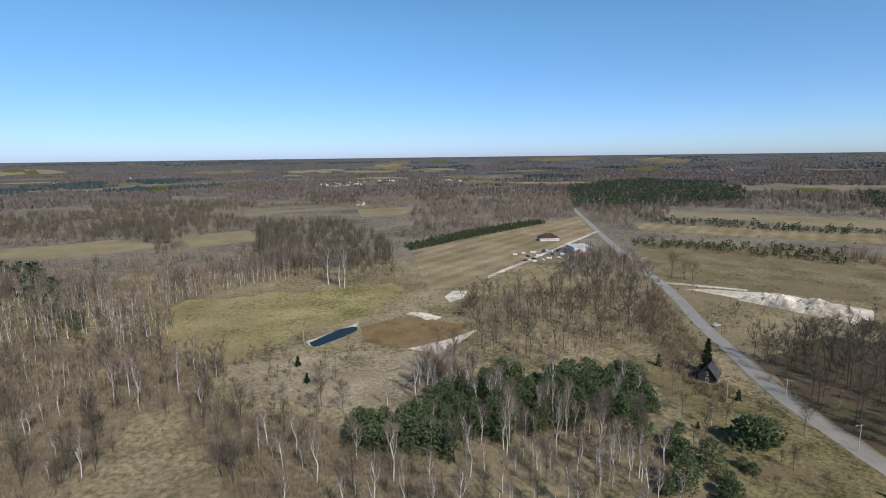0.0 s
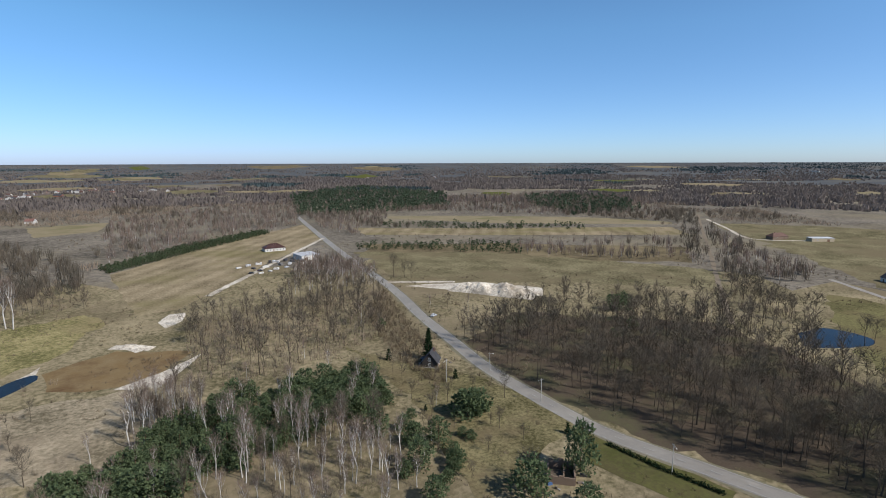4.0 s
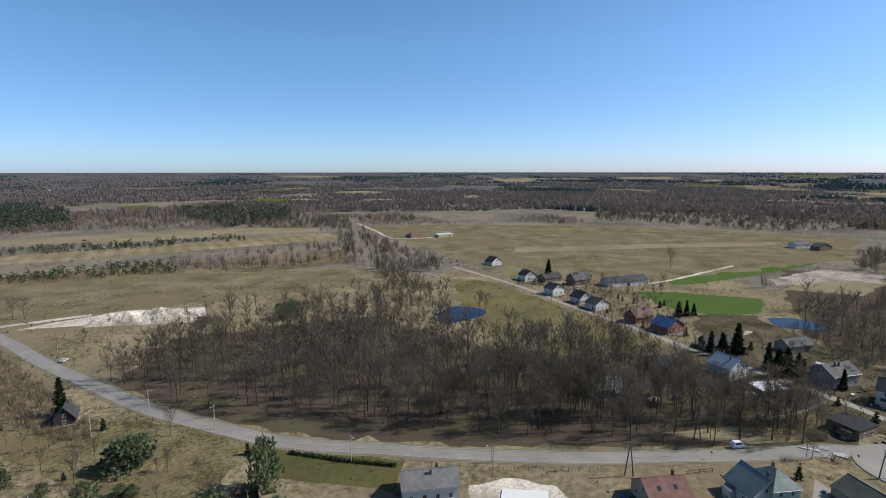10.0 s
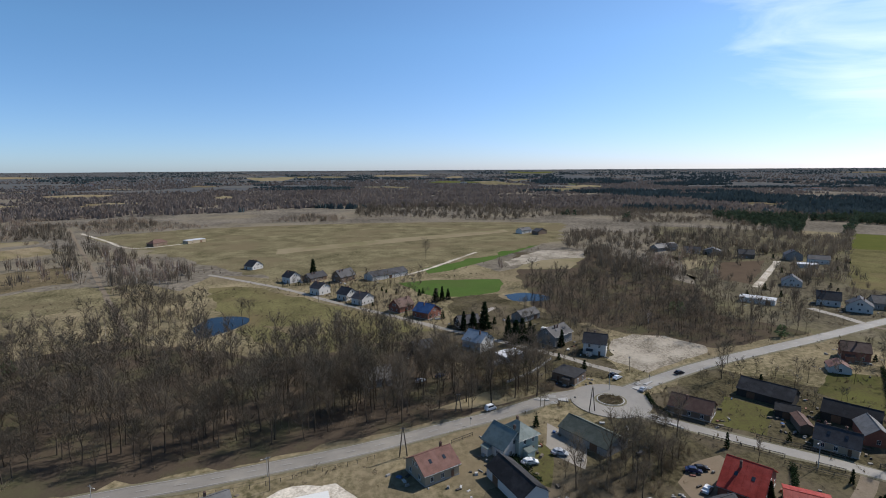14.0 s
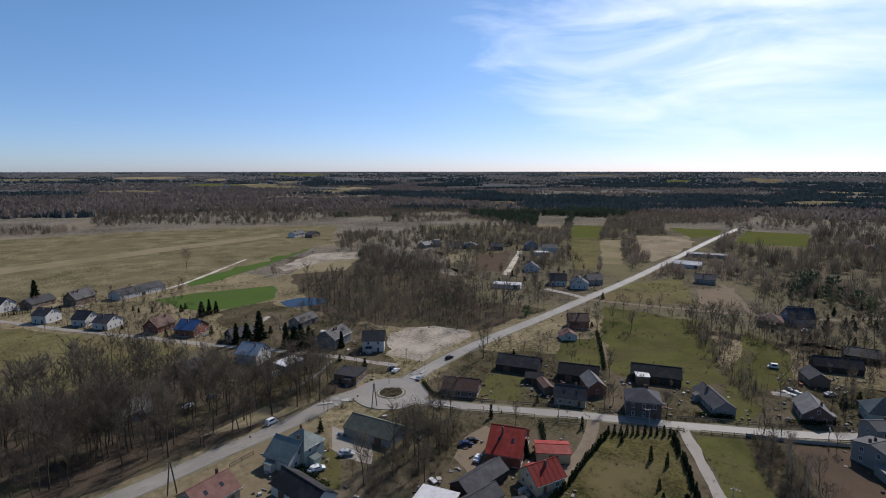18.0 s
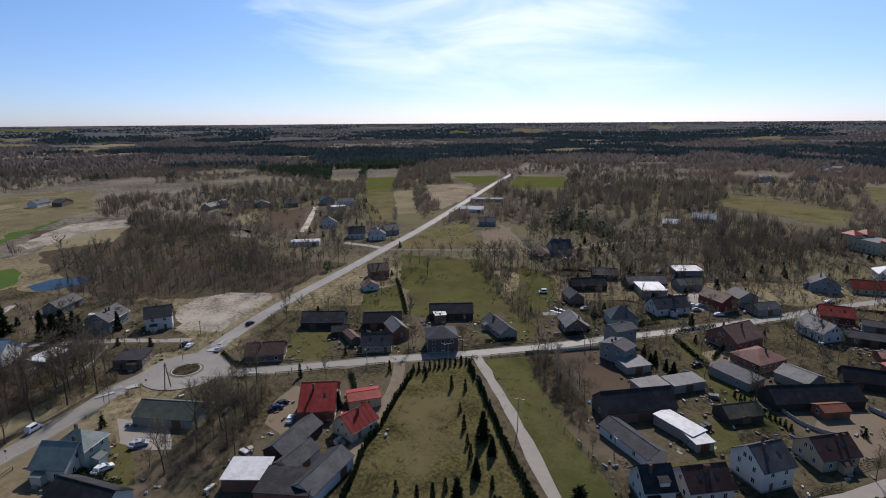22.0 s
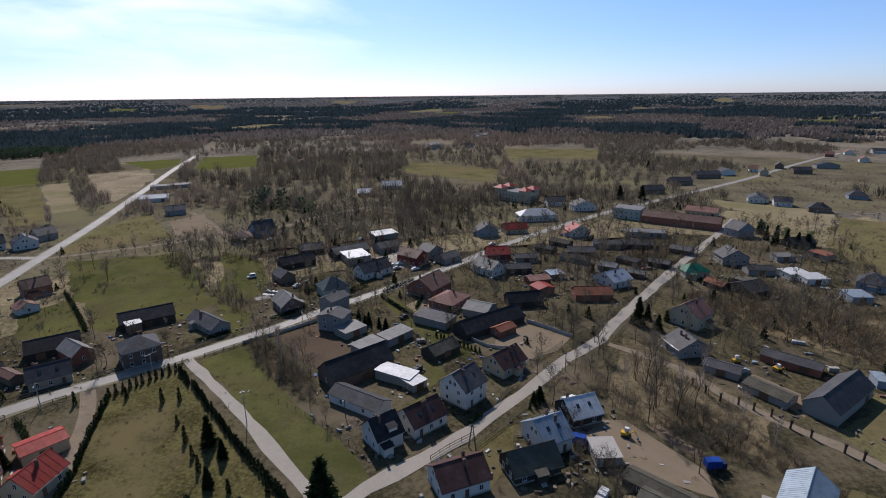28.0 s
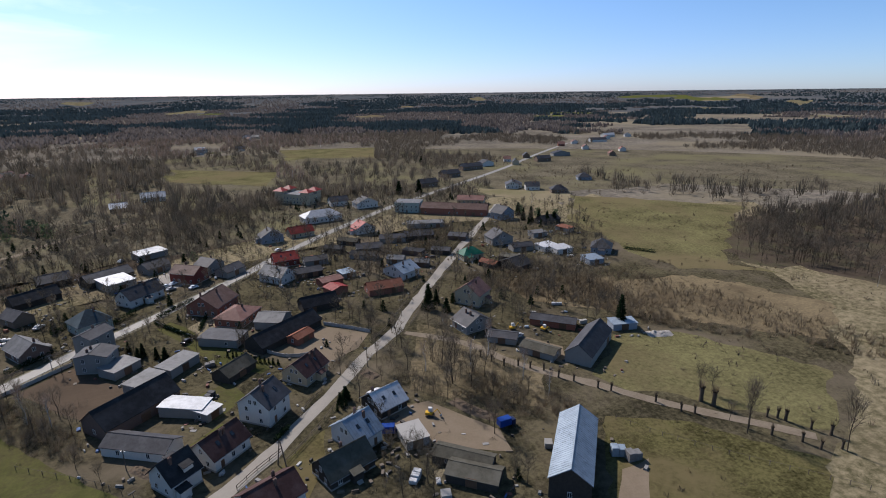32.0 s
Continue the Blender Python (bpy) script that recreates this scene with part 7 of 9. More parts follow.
wood("alder", 10, [(562.7, -124.2), (671.2, -236.3), (687.9, -421.5), (578.4, -389.4), (495.9, -235.1), (442.1, -134.6)])
wood("birch", 6, [(5.4, 153.8), (30.4, 157.2), (53.8, 142.3), (48.8, 116.5), (43.9, 98.0), (2.6, 107.0)])
wood("sallow", 5, [(-20.7, 132.9), (4.5, 138.3), (11.6, 120.6), (2.6, 107.0), (-22.1, 114.6)])
wood("alder", 7, [(192.4, -535.3), (97.3, -457.4), (56.7, -365.2), (98.9, -326.8), (134.1, -362.4)])
wood("alder", 8, [(1173.9, 192.6), (1214.8, 27.5), (1165.1, -192.7), (929.5, -207.7), (832.7, -105.3), (907.7, 89.3), (905.5, 150.4)])
wood("alder", 9, [(675.0, 543.0), (755.4, 536.1), (490.5, 325.4), (334.1, 202.0), (374.5, 253.0), (496.1, 381.9)])
wood("birch", 9, [(564.9, 183.1), (682.9, 126.7), (548.8, 100.3), (506.1, 154.8)])
wood("alder", 7, [(310.4, -441.0), (209.6, -477.5), (118.0, -433.8), (126.3, -342.9), (190.3, -348.6), (255.4, -367.8)])
wood("alder", 8, [(60.2, -688.6), (-106.5, -687.9), (-77.8, -486.7), (17.0, -498.0)])
wood("bush", 2.4, [(-35.7, -142.0), (-58.5, -122.3), (-61.1, -112.0), (-56.1, -109.8), (-39.9, -115.9), (-27.6, -129.1)])
wood("bush", 3, [(153.7, -59.4), (146.7, -73.6), (134.2, -63.0), (120.4, -48.1), (119.4, -31.3), (126.4, -28.0), (137.9, -46.3)])
wood("bush", 3.2, [(-67.5, -218.9), (-112.6, -208.2), (-107.0, -174.8), (-73.3, -191.2)])
wood("birch", 4.6, [(-434.4, 381.3), (-282.0, 355.8), (-211.2, 329.1), (-144.1, 262.1), (-127.9, 235.9), (-138.0, 221.7), (-168.2, 237.3), (-249.0, 212.0)])
wood("pine", 5.5, [(-404.8, 470.7), (-295.7, 373.9), (-215.0, 302.7), (-172.3, 245.5), (-184.7, 241.8), (-271.1, 332.0), (-355.9, 396.4)])
wood("sallow", 4.6, [(-280.9, 241.2), (-168.2, 237.3), (-126.7, 228.4), (-94.9, 207.4), (-85.4, 195.5), (-87.4, 167.2), (-98.3, 159.6), (-95.2, 139.6), (-96.4, 114.9), (-143.4, 115.7)])
wood("sallow", 4.6, [(-87.4, 167.2), (-62.9, 162.6), (-39.0, 147.7), (-20.8, 138.0), (-7.3, 122.1), (-4.0, 102.1), (-33.3, 102.6), (-58.3, 127.9), (-77.0, 145.3)])
wood("birch", 4.6, [(-184.6, 307.6), (-190.6, 359.5), (-157.2, 395.2), (-122.3, 480.4), (-94.0, 381.6), (-123.3, 335.2), (-157.5, 294.2)])
wood("alder", 5.5, [(-233.9, 651.0), (-132.8, 669.2), (-52.5, 507.4), (-34.0, 359.9), (-75.2, 332.8), (-101.6, 363.5), (-147.9, 405.3)])
wood("alder", 6, [(-381.4, 532.2), (-419.0, 668.5), (-336.3, 660.7), (-243.6, 474.1), (-255.2, 400.9), (-302.8, 425.8)])
wood("thicket", 4, [(-510.5, 450.9), (-336.7, 427.9), (-226.8, 389.1), (-165.7, 417.5), (-146.2, 388.5), (-190.6, 359.5), (-211.2, 329.1), (-282.0, 355.8), (-434.4, 381.3)])
wood("thicket", 4.5, [(335.6, -71.1), (324.6, -151.2), (279.4, -174.6), (243.5, -123.2), (268.0, -87.7), (282.3, -63.1)])
wood("thicket", 5, [(13.8, 296.9), (62.5, 314.3), (133.6, 323.0), (106.8, 250.0), (90.9, 226.1), (39.5, 201.7), (11.2, 213.8), (10.7, 243.2)])
wood("thicket", 3.2, [(-89.4, 171.4), (-64.3, 166.6), (-39.8, 151.1), (-17.6, 138.0), (-1.6, 122.0), (3.3, 102.0), (-45.7, 102.7), (-58.3, 127.9), (-78.6, 145.3)])
wood("thicket", 3.4, [(-264.0, 225.7), (-145.6, 221.9), (-106.7, 207.7), (-88.8, 198.4), (-89.3, 167.2), (-100.2, 159.6), (-98.5, 139.6), (-99.1, 114.9), (-143.4, 115.7)])
wood("alder", 5, [(210.4, -217.0), (190.1, -253.5), (151.4, -254.7), (100.2, -318.3), (54.8, -343.7), (47.9, -320.8), (75.5, -295.3), (118.3, -255.8)])
wood("alder", 7, [(590.8, -748.8), (482.6, -1004.3), (209.5, -740.1), (160.7, -541.0), (213.5, -451.4), (300.5, -416.9)])
wood("alder", 8, [(209.5, -740.1), (138.3, -888.7), (76.5, -781.0), (65.9, -648.2), (147.3, -601.0)])
wood("oak", 6.5, [(252.6, 54.4), (265.7, 31.3), (214.3, -0.3), (192.3, -6.3), (178.2, 9.7), (168.4, 27.5), (166.4, 38.7)])
wood("alder", 4.5, [(-5.7, -254.8), (-24.8, -286.4), (-51.2, -299.3), (-53.6, -276.9), (-30.7, -231.2), (-17.1, -216.1)])
wood("alder", 6, [(25.3, -253.1), (6.0, -273.9), (-26.7, -310.8), (-43.3, -311.6), (-23.2, -265.2), (4.9, -229.1)])
wood("bush", 2.2, [(-40.0, -311.4), (-72.4, -326.4), (-61.6, -288.2), (-39.1, -256.6)])
wood("alder", 6, [(-38.5, -217.4), (-66.4, -226.0), (-94.4, -208.3), (-110.6, -198.0), (-91.5, -186.5), (-61.2, -206.1)])
wood("bush", 2.2, [(-55.0, -228.9), (-100.5, -235.4), (-114.7, -198.3), (-120.0, -163.1), (-114.2, -153.9), (-96.9, -177.6), (-77.2, -195.8), (-53.6, -211.8)])
wood("birch", 3.6, [(-8.2, 202.7), (13.6, 196.7), (11.9, 164.5), (-3.8, 170.5)])
wood("birch", 6, [(18.5, 156.7), (41.8, 157.9), (58.5, 143.3), (53.3, 109.5), (16.6, 127.6)])
wood("thicket", 5, [(18.5, 156.7), (41.8, 157.9), (58.5, 143.3), (53.3, 109.5), (16.6, 127.6)])
wood("bush", 2.4, [(260.5, 1.5), (228.3, -18.8), (196.7, -40.1), (173.4, -41.0), (184.2, -17.5), (212.4, 3.5)])
wood("bush", 2.2, [(130.5, 312.6), (108.5, 219.9), (101.1, 175.1), (87.1, 159.0), (87.1, 198.4), (99.4, 270.9)])
wood("alder", 6.5, [(-219.6, -263.5), (-270.4, -295.9), (-413.1, -329.2), (-450.5, -297.1), (-252.4, -157.8), (-228.5, -173.7), (-211.2, -205.7)])
wood("bush", 3, [(-104.4, -255.7), (-128.4, -216.6), (-156.7, -176.7), (-178.6, -131.7), (-185.6, -114.0), (-171.1, -103.6), (-137.3, -152.8), (-105.9, -185.3)])


# ---- planted rows, lone trees, poles, cars, fences, heaps ----
KINDS["thuja"] = (["bark_pine", "needle_dark"], [conifer(f"t{i}", 3.0, 0.52, 12, 6, 1, 0.42, 0.02, 0.7, 4) for i in range(3)],
                  [conifer("tf", 3.0, 0.55, 6, 5, 1, 0.6, 0.02, 0.7, 3)], "slim dark green columnar thuja", "thuja")
def pollard(seed, shoots):
    """A pollard willow: thick short trunk, knobbed head and a mop of thin shoots."""
    rnd = random.Random(seed)
    g = Soup()
    top = np.array((rnd.gauss(0, 0.12), rnd.gauss(0, 0.12), 2.6))
    g.rod((0, 0, -0.2), top * 0.5, 0.44, 0.34, 7, 0)
    g.rod(top * 0.5, top, 0.34, 0.42, 7, 0)
    for k in range(7):
        an = k * 0.9
        g.rod(top - (0, 0, 0.15), top + (math.cos(an) * 0.5, math.sin(an) * 0.5, rnd.uniform(0.1, 0.5)), 0.26, 0.12, 4, 0)
    for k in range(shoots):
        an, u = rnd.uniform(0, 6.28), rnd.uniform(0.2, 1.0)
        b = top + np.array((math.cos(an) * 0.4 * u, math.sin(an) * 0.4 * u, rnd.uniform(0, 0.3)))
        g.blade(b, b + np.array((math.cos(an) * 0.9 * u, math.sin(an) * 0.9 * u, rnd.uniform(0.9, 2.2))), 0.06, 1)
    return g.arrays()


KINDS["willow"] = (["bark", "twig_bush"], [pollard(f"w{i}", 60) for i in range(3)],
                   [pollard("wf", 30)], "pollarded bare willow with a thick knobbed trunk", "tree")
XR = random.Random(77)


def thuja(x, y, h=3.0, group="young thujas in the grass"):
    tree("thuja", x, y, h / 3.0, XR.uniform(0, 6.28), XR.randrange(3), group=group, name="thuja", squash=max(0.8, 1.5 - h / 6))


def thuja_row(pts, step, h):
    line = smooth_line(pts, step)
    for q in line:
        thuja(q[0] + XR.gauss(0, 0.12), q[1] + XR.gauss(0, 0.12), h * XR.uniform(0.85, 1.15), "thuja hedge round the plot")


def big_spruce(x, y, h=12.0):
    i = XR.randrange(3)
    tree("spruce", x, y, h / (9 + 2 * i), XR.uniform(0, 6.28), i, group="garden spruces", name="spruce_tree", squash=1.25 if h < 8 else 1.0)


def small_spruce(x, y, h=4.0):
    tree("spruce", x, y, h / 9, XR.uniform(0, 6.28), 0, "small bushy dark green spruce", "young thujas in the grass", "spruce_tree", squash=0.85)


def big_pine(x, y, h=8.0):
    i = XR.randrange(4)
    tree("pine", x, y, h / (5.2 + 0.9 * i), XR.uniform(0, 6.28), i, group="pine trees", name="pine_tree", squash=0.62 if h > 12 else 1.15)


def lone_tree(x, y, h=10.0, kind="oak"):
    i = XR.randrange(4)
    hh = {"oak": 13 + 1.6 * i, "alder": 9.5 + 1.6 * i, "birch": 10 + 1.5 * i}[kind]
    tree(kind, x, y, h / hh, XR.uniform(0, 6.28), i, group=f"{kind} trees", squash=0.7 if kind == "alder" and h > 9 else 0.95)


def willow(x, y, h=4.0):
    tree("willow", x, y, max(3.6, h) / 4.8, XR.uniform(0, 6.28), XR.randrange(3), group="pollard willows along the track", name="willow_tree")


def pole_mesh(kind):
    bm = bmesh.new()
    if kind == "concrete":
        tube(bm, (0, 0, -0.3), (0, 0, 1), 0.15, 0.085, 8)
    else:
        tube(bm, (0, 0, -0.3), (0, 0, 1), 0.13, 0.10, 8)
    return bm_mesh("shaft", bm, "pole_concrete" if kind == "concrete" else "pole_wood")


SHAFT = {k: pole_mesh(k) for k in ("concrete", "wood")}
_bm = bmesh.new()
box(_bm, 0, 0, 0, 1.5, 0.1, 0.1)
for _k in (-0.65, -0.25, 0.25, 0.65):
    tube(_bm, (_k, 0, 0.1), (_k, 0, 0.28), 0.05, 0.04, 6)
CROSSARM = bm_mesh("crossarm", _bm, "metal_grey")
_bm = bmesh.new()
tube(_bm, (0, 0, 0), (1.1, 0, 0.35), 0.035, 0.03, 6)
LAMP_ARM = bm_mesh("lamp_arm", _bm, "metal_grey")
_bm = bmesh.new()
box(_bm, 1.3, 0, 0.3, 0.55, 0.22, 0.13, bevel=0.03)
LAMP_HEAD = bm_mesh("lamp_head", _bm, "window_frame")


def pole(x, y, h=8.0, kind="wood"):
    h = max(5.5, min(h, 10))
    base = tagged(new("utility_pole"), f"{'grey concrete' if kind == 'concrete' else 'brown wooden'} utility pole beside the road", "pole", "utility poles")
    base.matrix_world = pose(x, y, 0, 0, 0, XR.uniform(0, 360))
    part("shaft", SHAFT[kind], base, scale=(1, 1, h))
    part("crossarm", CROSSARM, base, (0, 0, h - 0.5))
    if kind == "concrete":
        arm = part("lamp_arm", LAMP_ARM, base, (0, 0, h - 0.9))
        part("lamp_head", LAMP_HEAD, arm)


_bm = bmesh.new()
for _s in (-1, 1):
    tube(_bm, (0, _s * 1.1, -0.2), (0, _s * 0.1, 1), 0.13, 0.1, 8)
A_LEG = {}
for _s in (-1, 1):
    _b = bmesh.new()
    tube(_b, (0, _s * 1.15, -0.02), (0, _s * 0.1, 1), 0.14, 0.1, 8)
    A_LEG[_s] = bm_mesh("leg", _b, "pole_wood")
_bm.free()


def a_pole(x, y, h=8.5, deg=0):
    h = max(6.5, min(h, 10))
    base = tagged(new("utility_pole"), "brown wooden A-frame utility pole beside the road", "pole", "utility poles")
    base.matrix_world = pose(x, y, 0, 0, 0, deg)
    for s in (-1, 1):
        part("leg", A_LEG[s], base, scale=(1, 1, h))
    part("crossarm", CROSSARM, base, (0, 0, h - 0.4), math.pi / 2)


_bm = bmesh.new()
tube(_bm, (0, 0, -0.1), (0, 0, 2.6), 0.035, 0.035, 6)
SIGN_SHAFT = bm_mesh("shaft", _bm, "metal_grey")
_bm = bmesh.new()
bmesh.ops.create_cone(_bm, cap_ends=True, segments=16, radius1=0.36, radius2=0.36, depth=0.03, matrix=Matrix.Translation((0, -0.05, 2.3)) @ Matrix.Rotation(math.pi / 2, 4, "X"))
SIGN_DISC = bm_mesh("plate", _bm, "metal_grey")


def sign_post(x, y, h=2.6):
    base = tagged(new("road_sign"), "round grey road sign on a thin post", "sign", "road signs")
    base.matrix_world = pose(x, y, 0, 0, 0, 60)
    part("shaft", SIGN_SHAFT, base)
    part("plate", SIGN_DISC, base)


for _n, _c in (("car_white", (0.7, 0.7, 0.7)), ("car_silver", (0.35, 0.36, 0.37)), ("car_black", (0.02, 0.02, 0.024)), ("car_navy", (0.02, 0.03, 0.08)), ("tarp_blue", (0.015, 0.05, 0.24)), ("digger_yellow", (0.55, 0.32, 0.03))):
    surf(_n, _c, tuple(v * 0.9 for v in _c), 2, 0.3, 8)


def car_body(height, cabin0, cabin1):
    """A car's shell: lower body with bonnet and boot, and a tapered cabin."""
    bm = bmesh.new()
    prof = [(-2.1, 0.35), (-2.15, 0.75), (-1.95, 0.95), (cabin0, 0.98), (cabin0 + 0.45, height), (cabin1 - 0.6, height), (cabin1 + 0.15, 0.98), (1.9, 0.82), (2.15, 0.6), (2.1, 0.35)]
    ring = []
    for s in (-1, 1):
        ring.append([bm.verts.new((x, s * (0.86 if z < 1.0 else 0.66), z)) for x, z in prof])
    n = len(prof)
    for k in range(n):
        bm.faces.new((ring[0][k], ring[0][(k + 1) % n], ring[1][(k + 1) % n], ring[1][k]))
    bm.faces.new(ring[0][::-1]), bm.faces.new(ring[1])
    bmesh.ops.recalc_face_normals(bm, faces=bm.faces[:])
    return bm


CAR_PARTS = {}


def car(x, y, deg, length, paint="car_white", style="car"):
    key = (paint, style)
    hgt, c0, c1 = (1.46, -1.55, 0.95) if style == "car" else (2.0, -2.05, 1.35)
    if key not in CAR_PARTS:
        CAR_PARTS[key] = bm_mesh("body", car_body(hgt, c0, c1), paint)
    if style not in CAR_PARTS:
        gl = []
        for s in (-1, 1):
            bm = bmesh.new()
            box(bm, (c0 + c1) / 2, s * 0.77, 1.06, (c1 - c0) * 0.62, 0.07, hgt - 1.2)
            gl.append(("side_window", bm_mesh("side_window", bm, "glass_pane")))
        bm = bmesh.new()
        v = [bm.verts.new(q) for q in ((c1 + 0.17, -0.7, 1.03), (c1 + 0.17, 0.7, 1.03), (c1 - 0.54, 0.6, hgt - 0.02), (c1 - 0.54, -0.6, hgt - 0.02))]
        bm.faces.new(v)
        r = bmesh.ops.extrude_face_region(bm, geom=bm.faces[:])
        bmesh.ops.translate(bm, verts=[e for e in r["geom"] if isinstance(e, bmesh.types.BMVert)], vec=(0.03, 0, 0.03))
        gl.append(("windscreen", bm_mesh("windscreen", bm, "glass_pane")))
        CAR_PARTS[style] = gl
    if "wheel" not in CAR_PARTS:
        bm = bmesh.new()
        tube(bm, (0, -0.1, 0), (0, 0.1, 0), 0.32, 0.32, 14)
        CAR_PARTS["wheel"] = bm_mesh("wheel", bm, "rubber")
        bm = bmesh.new()
        tube(bm, (0, -0.115, 0), (0, 0.115, 0), 0.2, 0.2, 10)
        CAR_PARTS["rim"] = bm_mesh("rim", bm, "metal_grey")
        for nm, mt, cx in (("headlight", "window_frame", 2.1), ("tail_light", "red_tile", -2.13)):
            bm = bmesh.new()
            box(bm, cx, 0, 0.62, 0.1, 0.3, 0.14, bevel=0.02)
            CAR_PARTS[nm] = bm_mesh(nm, bm, mt)
    words = {"car_white": "white", "car_silver": "silver grey", "car_black": "black", "car_navy": "dark blue"}[paint]
    base = tagged(new("car" if style == "car" else "van"), f"{words} {'passenger car' if style == 'car' else 'delivery van'} standing on the ground", style, "cars")
    base.matrix_world = pose(x, y, 0.12, 0, 0, deg)
    part("body", CAR_PARTS[key], base)
    for nm, me in CAR_PARTS[style]:
        part(nm, me, base)
    for wx in (-1.3, 1.3):
        for wy in (-0.78, 0.78):
            wh = part("wheel", CAR_PARTS["wheel"], base, (wx, wy, 0.32))
            part("rim", CAR_PARTS["rim"], wh)
    for s in (-1, 1):
        part("headlight", CAR_PARTS["headlight"], base, (0, s * 0.62, 0))
        part("tail_light", CAR_PARTS["tail_light"], base, (0, s * 0.66, 0.1))


def truck(x, y, deg, length, paint="tarp_blue"):
    base = tagged(new("truck"), "small truck with a bright blue tarpaulin box in a yard", "truck")
    base.matrix_world = pose(x, y, 0, 0, 0, deg)
    bm = bmesh.new()
    box(bm, -0.5, 0, 0.8, 3.4, 2.0, 1.9, bevel=0.08)
    part("cargo_box", bm_mesh("cargo_box", bm, paint), base)
    bm = bmesh.new()
    box(bm, 1.9, 0, 0.5, 1.2, 1.8, 1.5, bevel=0.15)
    cab = part("cab", bm_mesh("cab", bm, "car_navy"), base)
    bm = bmesh.new()
    box(bm, 2.48, 0, 1.25, 0.06, 1.5, 0.6)
    part("windscreen", bm_mesh("windscreen", bm, "glass_pane"), cab)
    bm = bmesh.new()
    tube(bm, (0, -0.13, 0), (0, 0.13, 0), 0.4, 0.4, 14)
    wh = bm_mesh("wheel", bm, "rubber")
    for wx in (-1.3, 1.8):
        for wy in (-0.85, 0.85):
            part("wheel", wh, base, (wx, wy, 0.4))


def digger(x, y, deg, length):
    base = tagged(new("excavator"), "small yellow excavator parked on trodden sand", "excavator", "diggers in the yards")
    base.matrix_world = pose(x, y, 0, 0, 0, deg)
    for s in (-1, 1):
        bm = bmesh.new()
        box(bm, 0, s * 0.75, 0, 2.2, 0.4, 0.6, bevel=0.18)
        part("track", bm_mesh("track", bm, "rubber"), base)
    bm = bmesh.new()
    box(bm, -0.3, 0, 0.6, 1.9, 1.5, 0.7, bevel=0.12)
    part("body", bm_mesh("body", bm, "digger_yellow"), base)
    bm = bmesh.new()
    box(bm, 0.1, 0.25, 1.3, 1.1, 0.9, 1.1, bevel=0.1)
    part("cab", bm_mesh("cab", bm, "window_frame"), base)
    bm = bmesh.new()
    tube(bm, (0.7, -0.3, 1.0), (2.0, -0.3, 2.4), 0.14, 0.12, 6)
    tube(bm, (2.0, -0.3, 2.4), (2.9, -0.3, 0.9), 0.12, 0.09, 6)
    part("boom", bm_mesh("boom", bm, "digger_yellow"), base)
    bm = bmesh.new()
    box(bm, 2.9, -0.3, 0.3, 0.6, 0.7, 0.6, bevel=0.12)
    part("bucket", bm_mesh("bucket", bm, "metal_grey"), base)


FENCE_LOOK = {"picket": "weathered brown wooden fence with rails", "wall": "low grey concrete panel fence", "wire": "wire mesh fence on thin posts"}
_p = {}
for _n, _m, _s in (("post_picket", "pole_wood", 0.14), ("post_wall", "kerb", 0.2), ("post_wire", "pole_wood", 0.11)):
    _b = bmesh.new()
    box(_b, 0, 0, -0.2, _s, _s, 1.25)
    _p[_n] = bm_mesh("post", _b, _m)
_b = bmesh.new()
box(_b, 0.5, 0, 0, 1, 0.05, 0.13)
_p["picket"] = bm_mesh("rail", _b, "pole_wood")
_b = bmesh.new()
box(_b, 0.5, 0, -0.05, 1, 0.1, 0.95)
_p["wall"] = bm_mesh("panel", _b, "kerb")
_b = bmesh.new()
box(_b, 0.5, 0, 0.9, 1, 0.03, 0.04)
_p["wire"] = bm_mesh("wire", _b, "pole_wood")


def fence(pts, h, style):
    line = smooth_line(pts, 3.2)
    base = tagged(new("fence"), FENCE_LOOK[style], "fence")
    base.matrix_world = pose(float(line[0][0]), float(line[0][1]), 0)
    for i, q in enumerate(line):
        o = q - line[0]
        part("post", _p["post_" + style], base, (o[0], o[1], 0), scale=(1, 1, h))
        if i + 1 < len(line):
            d = line[i + 1] - q
            for z in ((0.3, 0.85) if style == "picket" else (0,)):
                part({"picket": "rail", "wall": "panel", "wire": "wire"}[style], _p[style], base, (o[0], o[1], z * h), math.atan2(d[1], d[0]), scale=(float(np.hypot(*d)), 1, h))


def hedge_row(pts, w, h):
    """A clipped evergreen hedge of many small leaf tufts."""
    line = smooth_line(pts, 0.7)
    rnd = random.Random(str(pts))
    g = Soup()
    for q in line:
        g.rod((q[0], q[1], -0.1), (q[0], q[1], h * 0.7), 0.04, 0.02, 3, 0)
        for _ in range(26):
            c = np.array((q[0] + rnd.uniform(-w, w) / 2, q[1] + rnd.uniform(-w, w) / 2, rnd.uniform(0.1, h)))
            d = np.array((rnd.gauss(0, 1), rnd.gauss(0, 1), rnd.gauss(0.3, 0.8))) * 0.22
            g.blade(c - d, c + d, 0.32, 1, (rnd.gauss(0, 1), rnd.gauss(0, 1), rnd.gauss(0, 1)))
    v, t, s = g.arrays()
    tagged(new("hedge", tri_mesh("hedge", v, t, ["bark", "needle_dark"], s)), "clipped dark green evergreen hedge", "hedge")


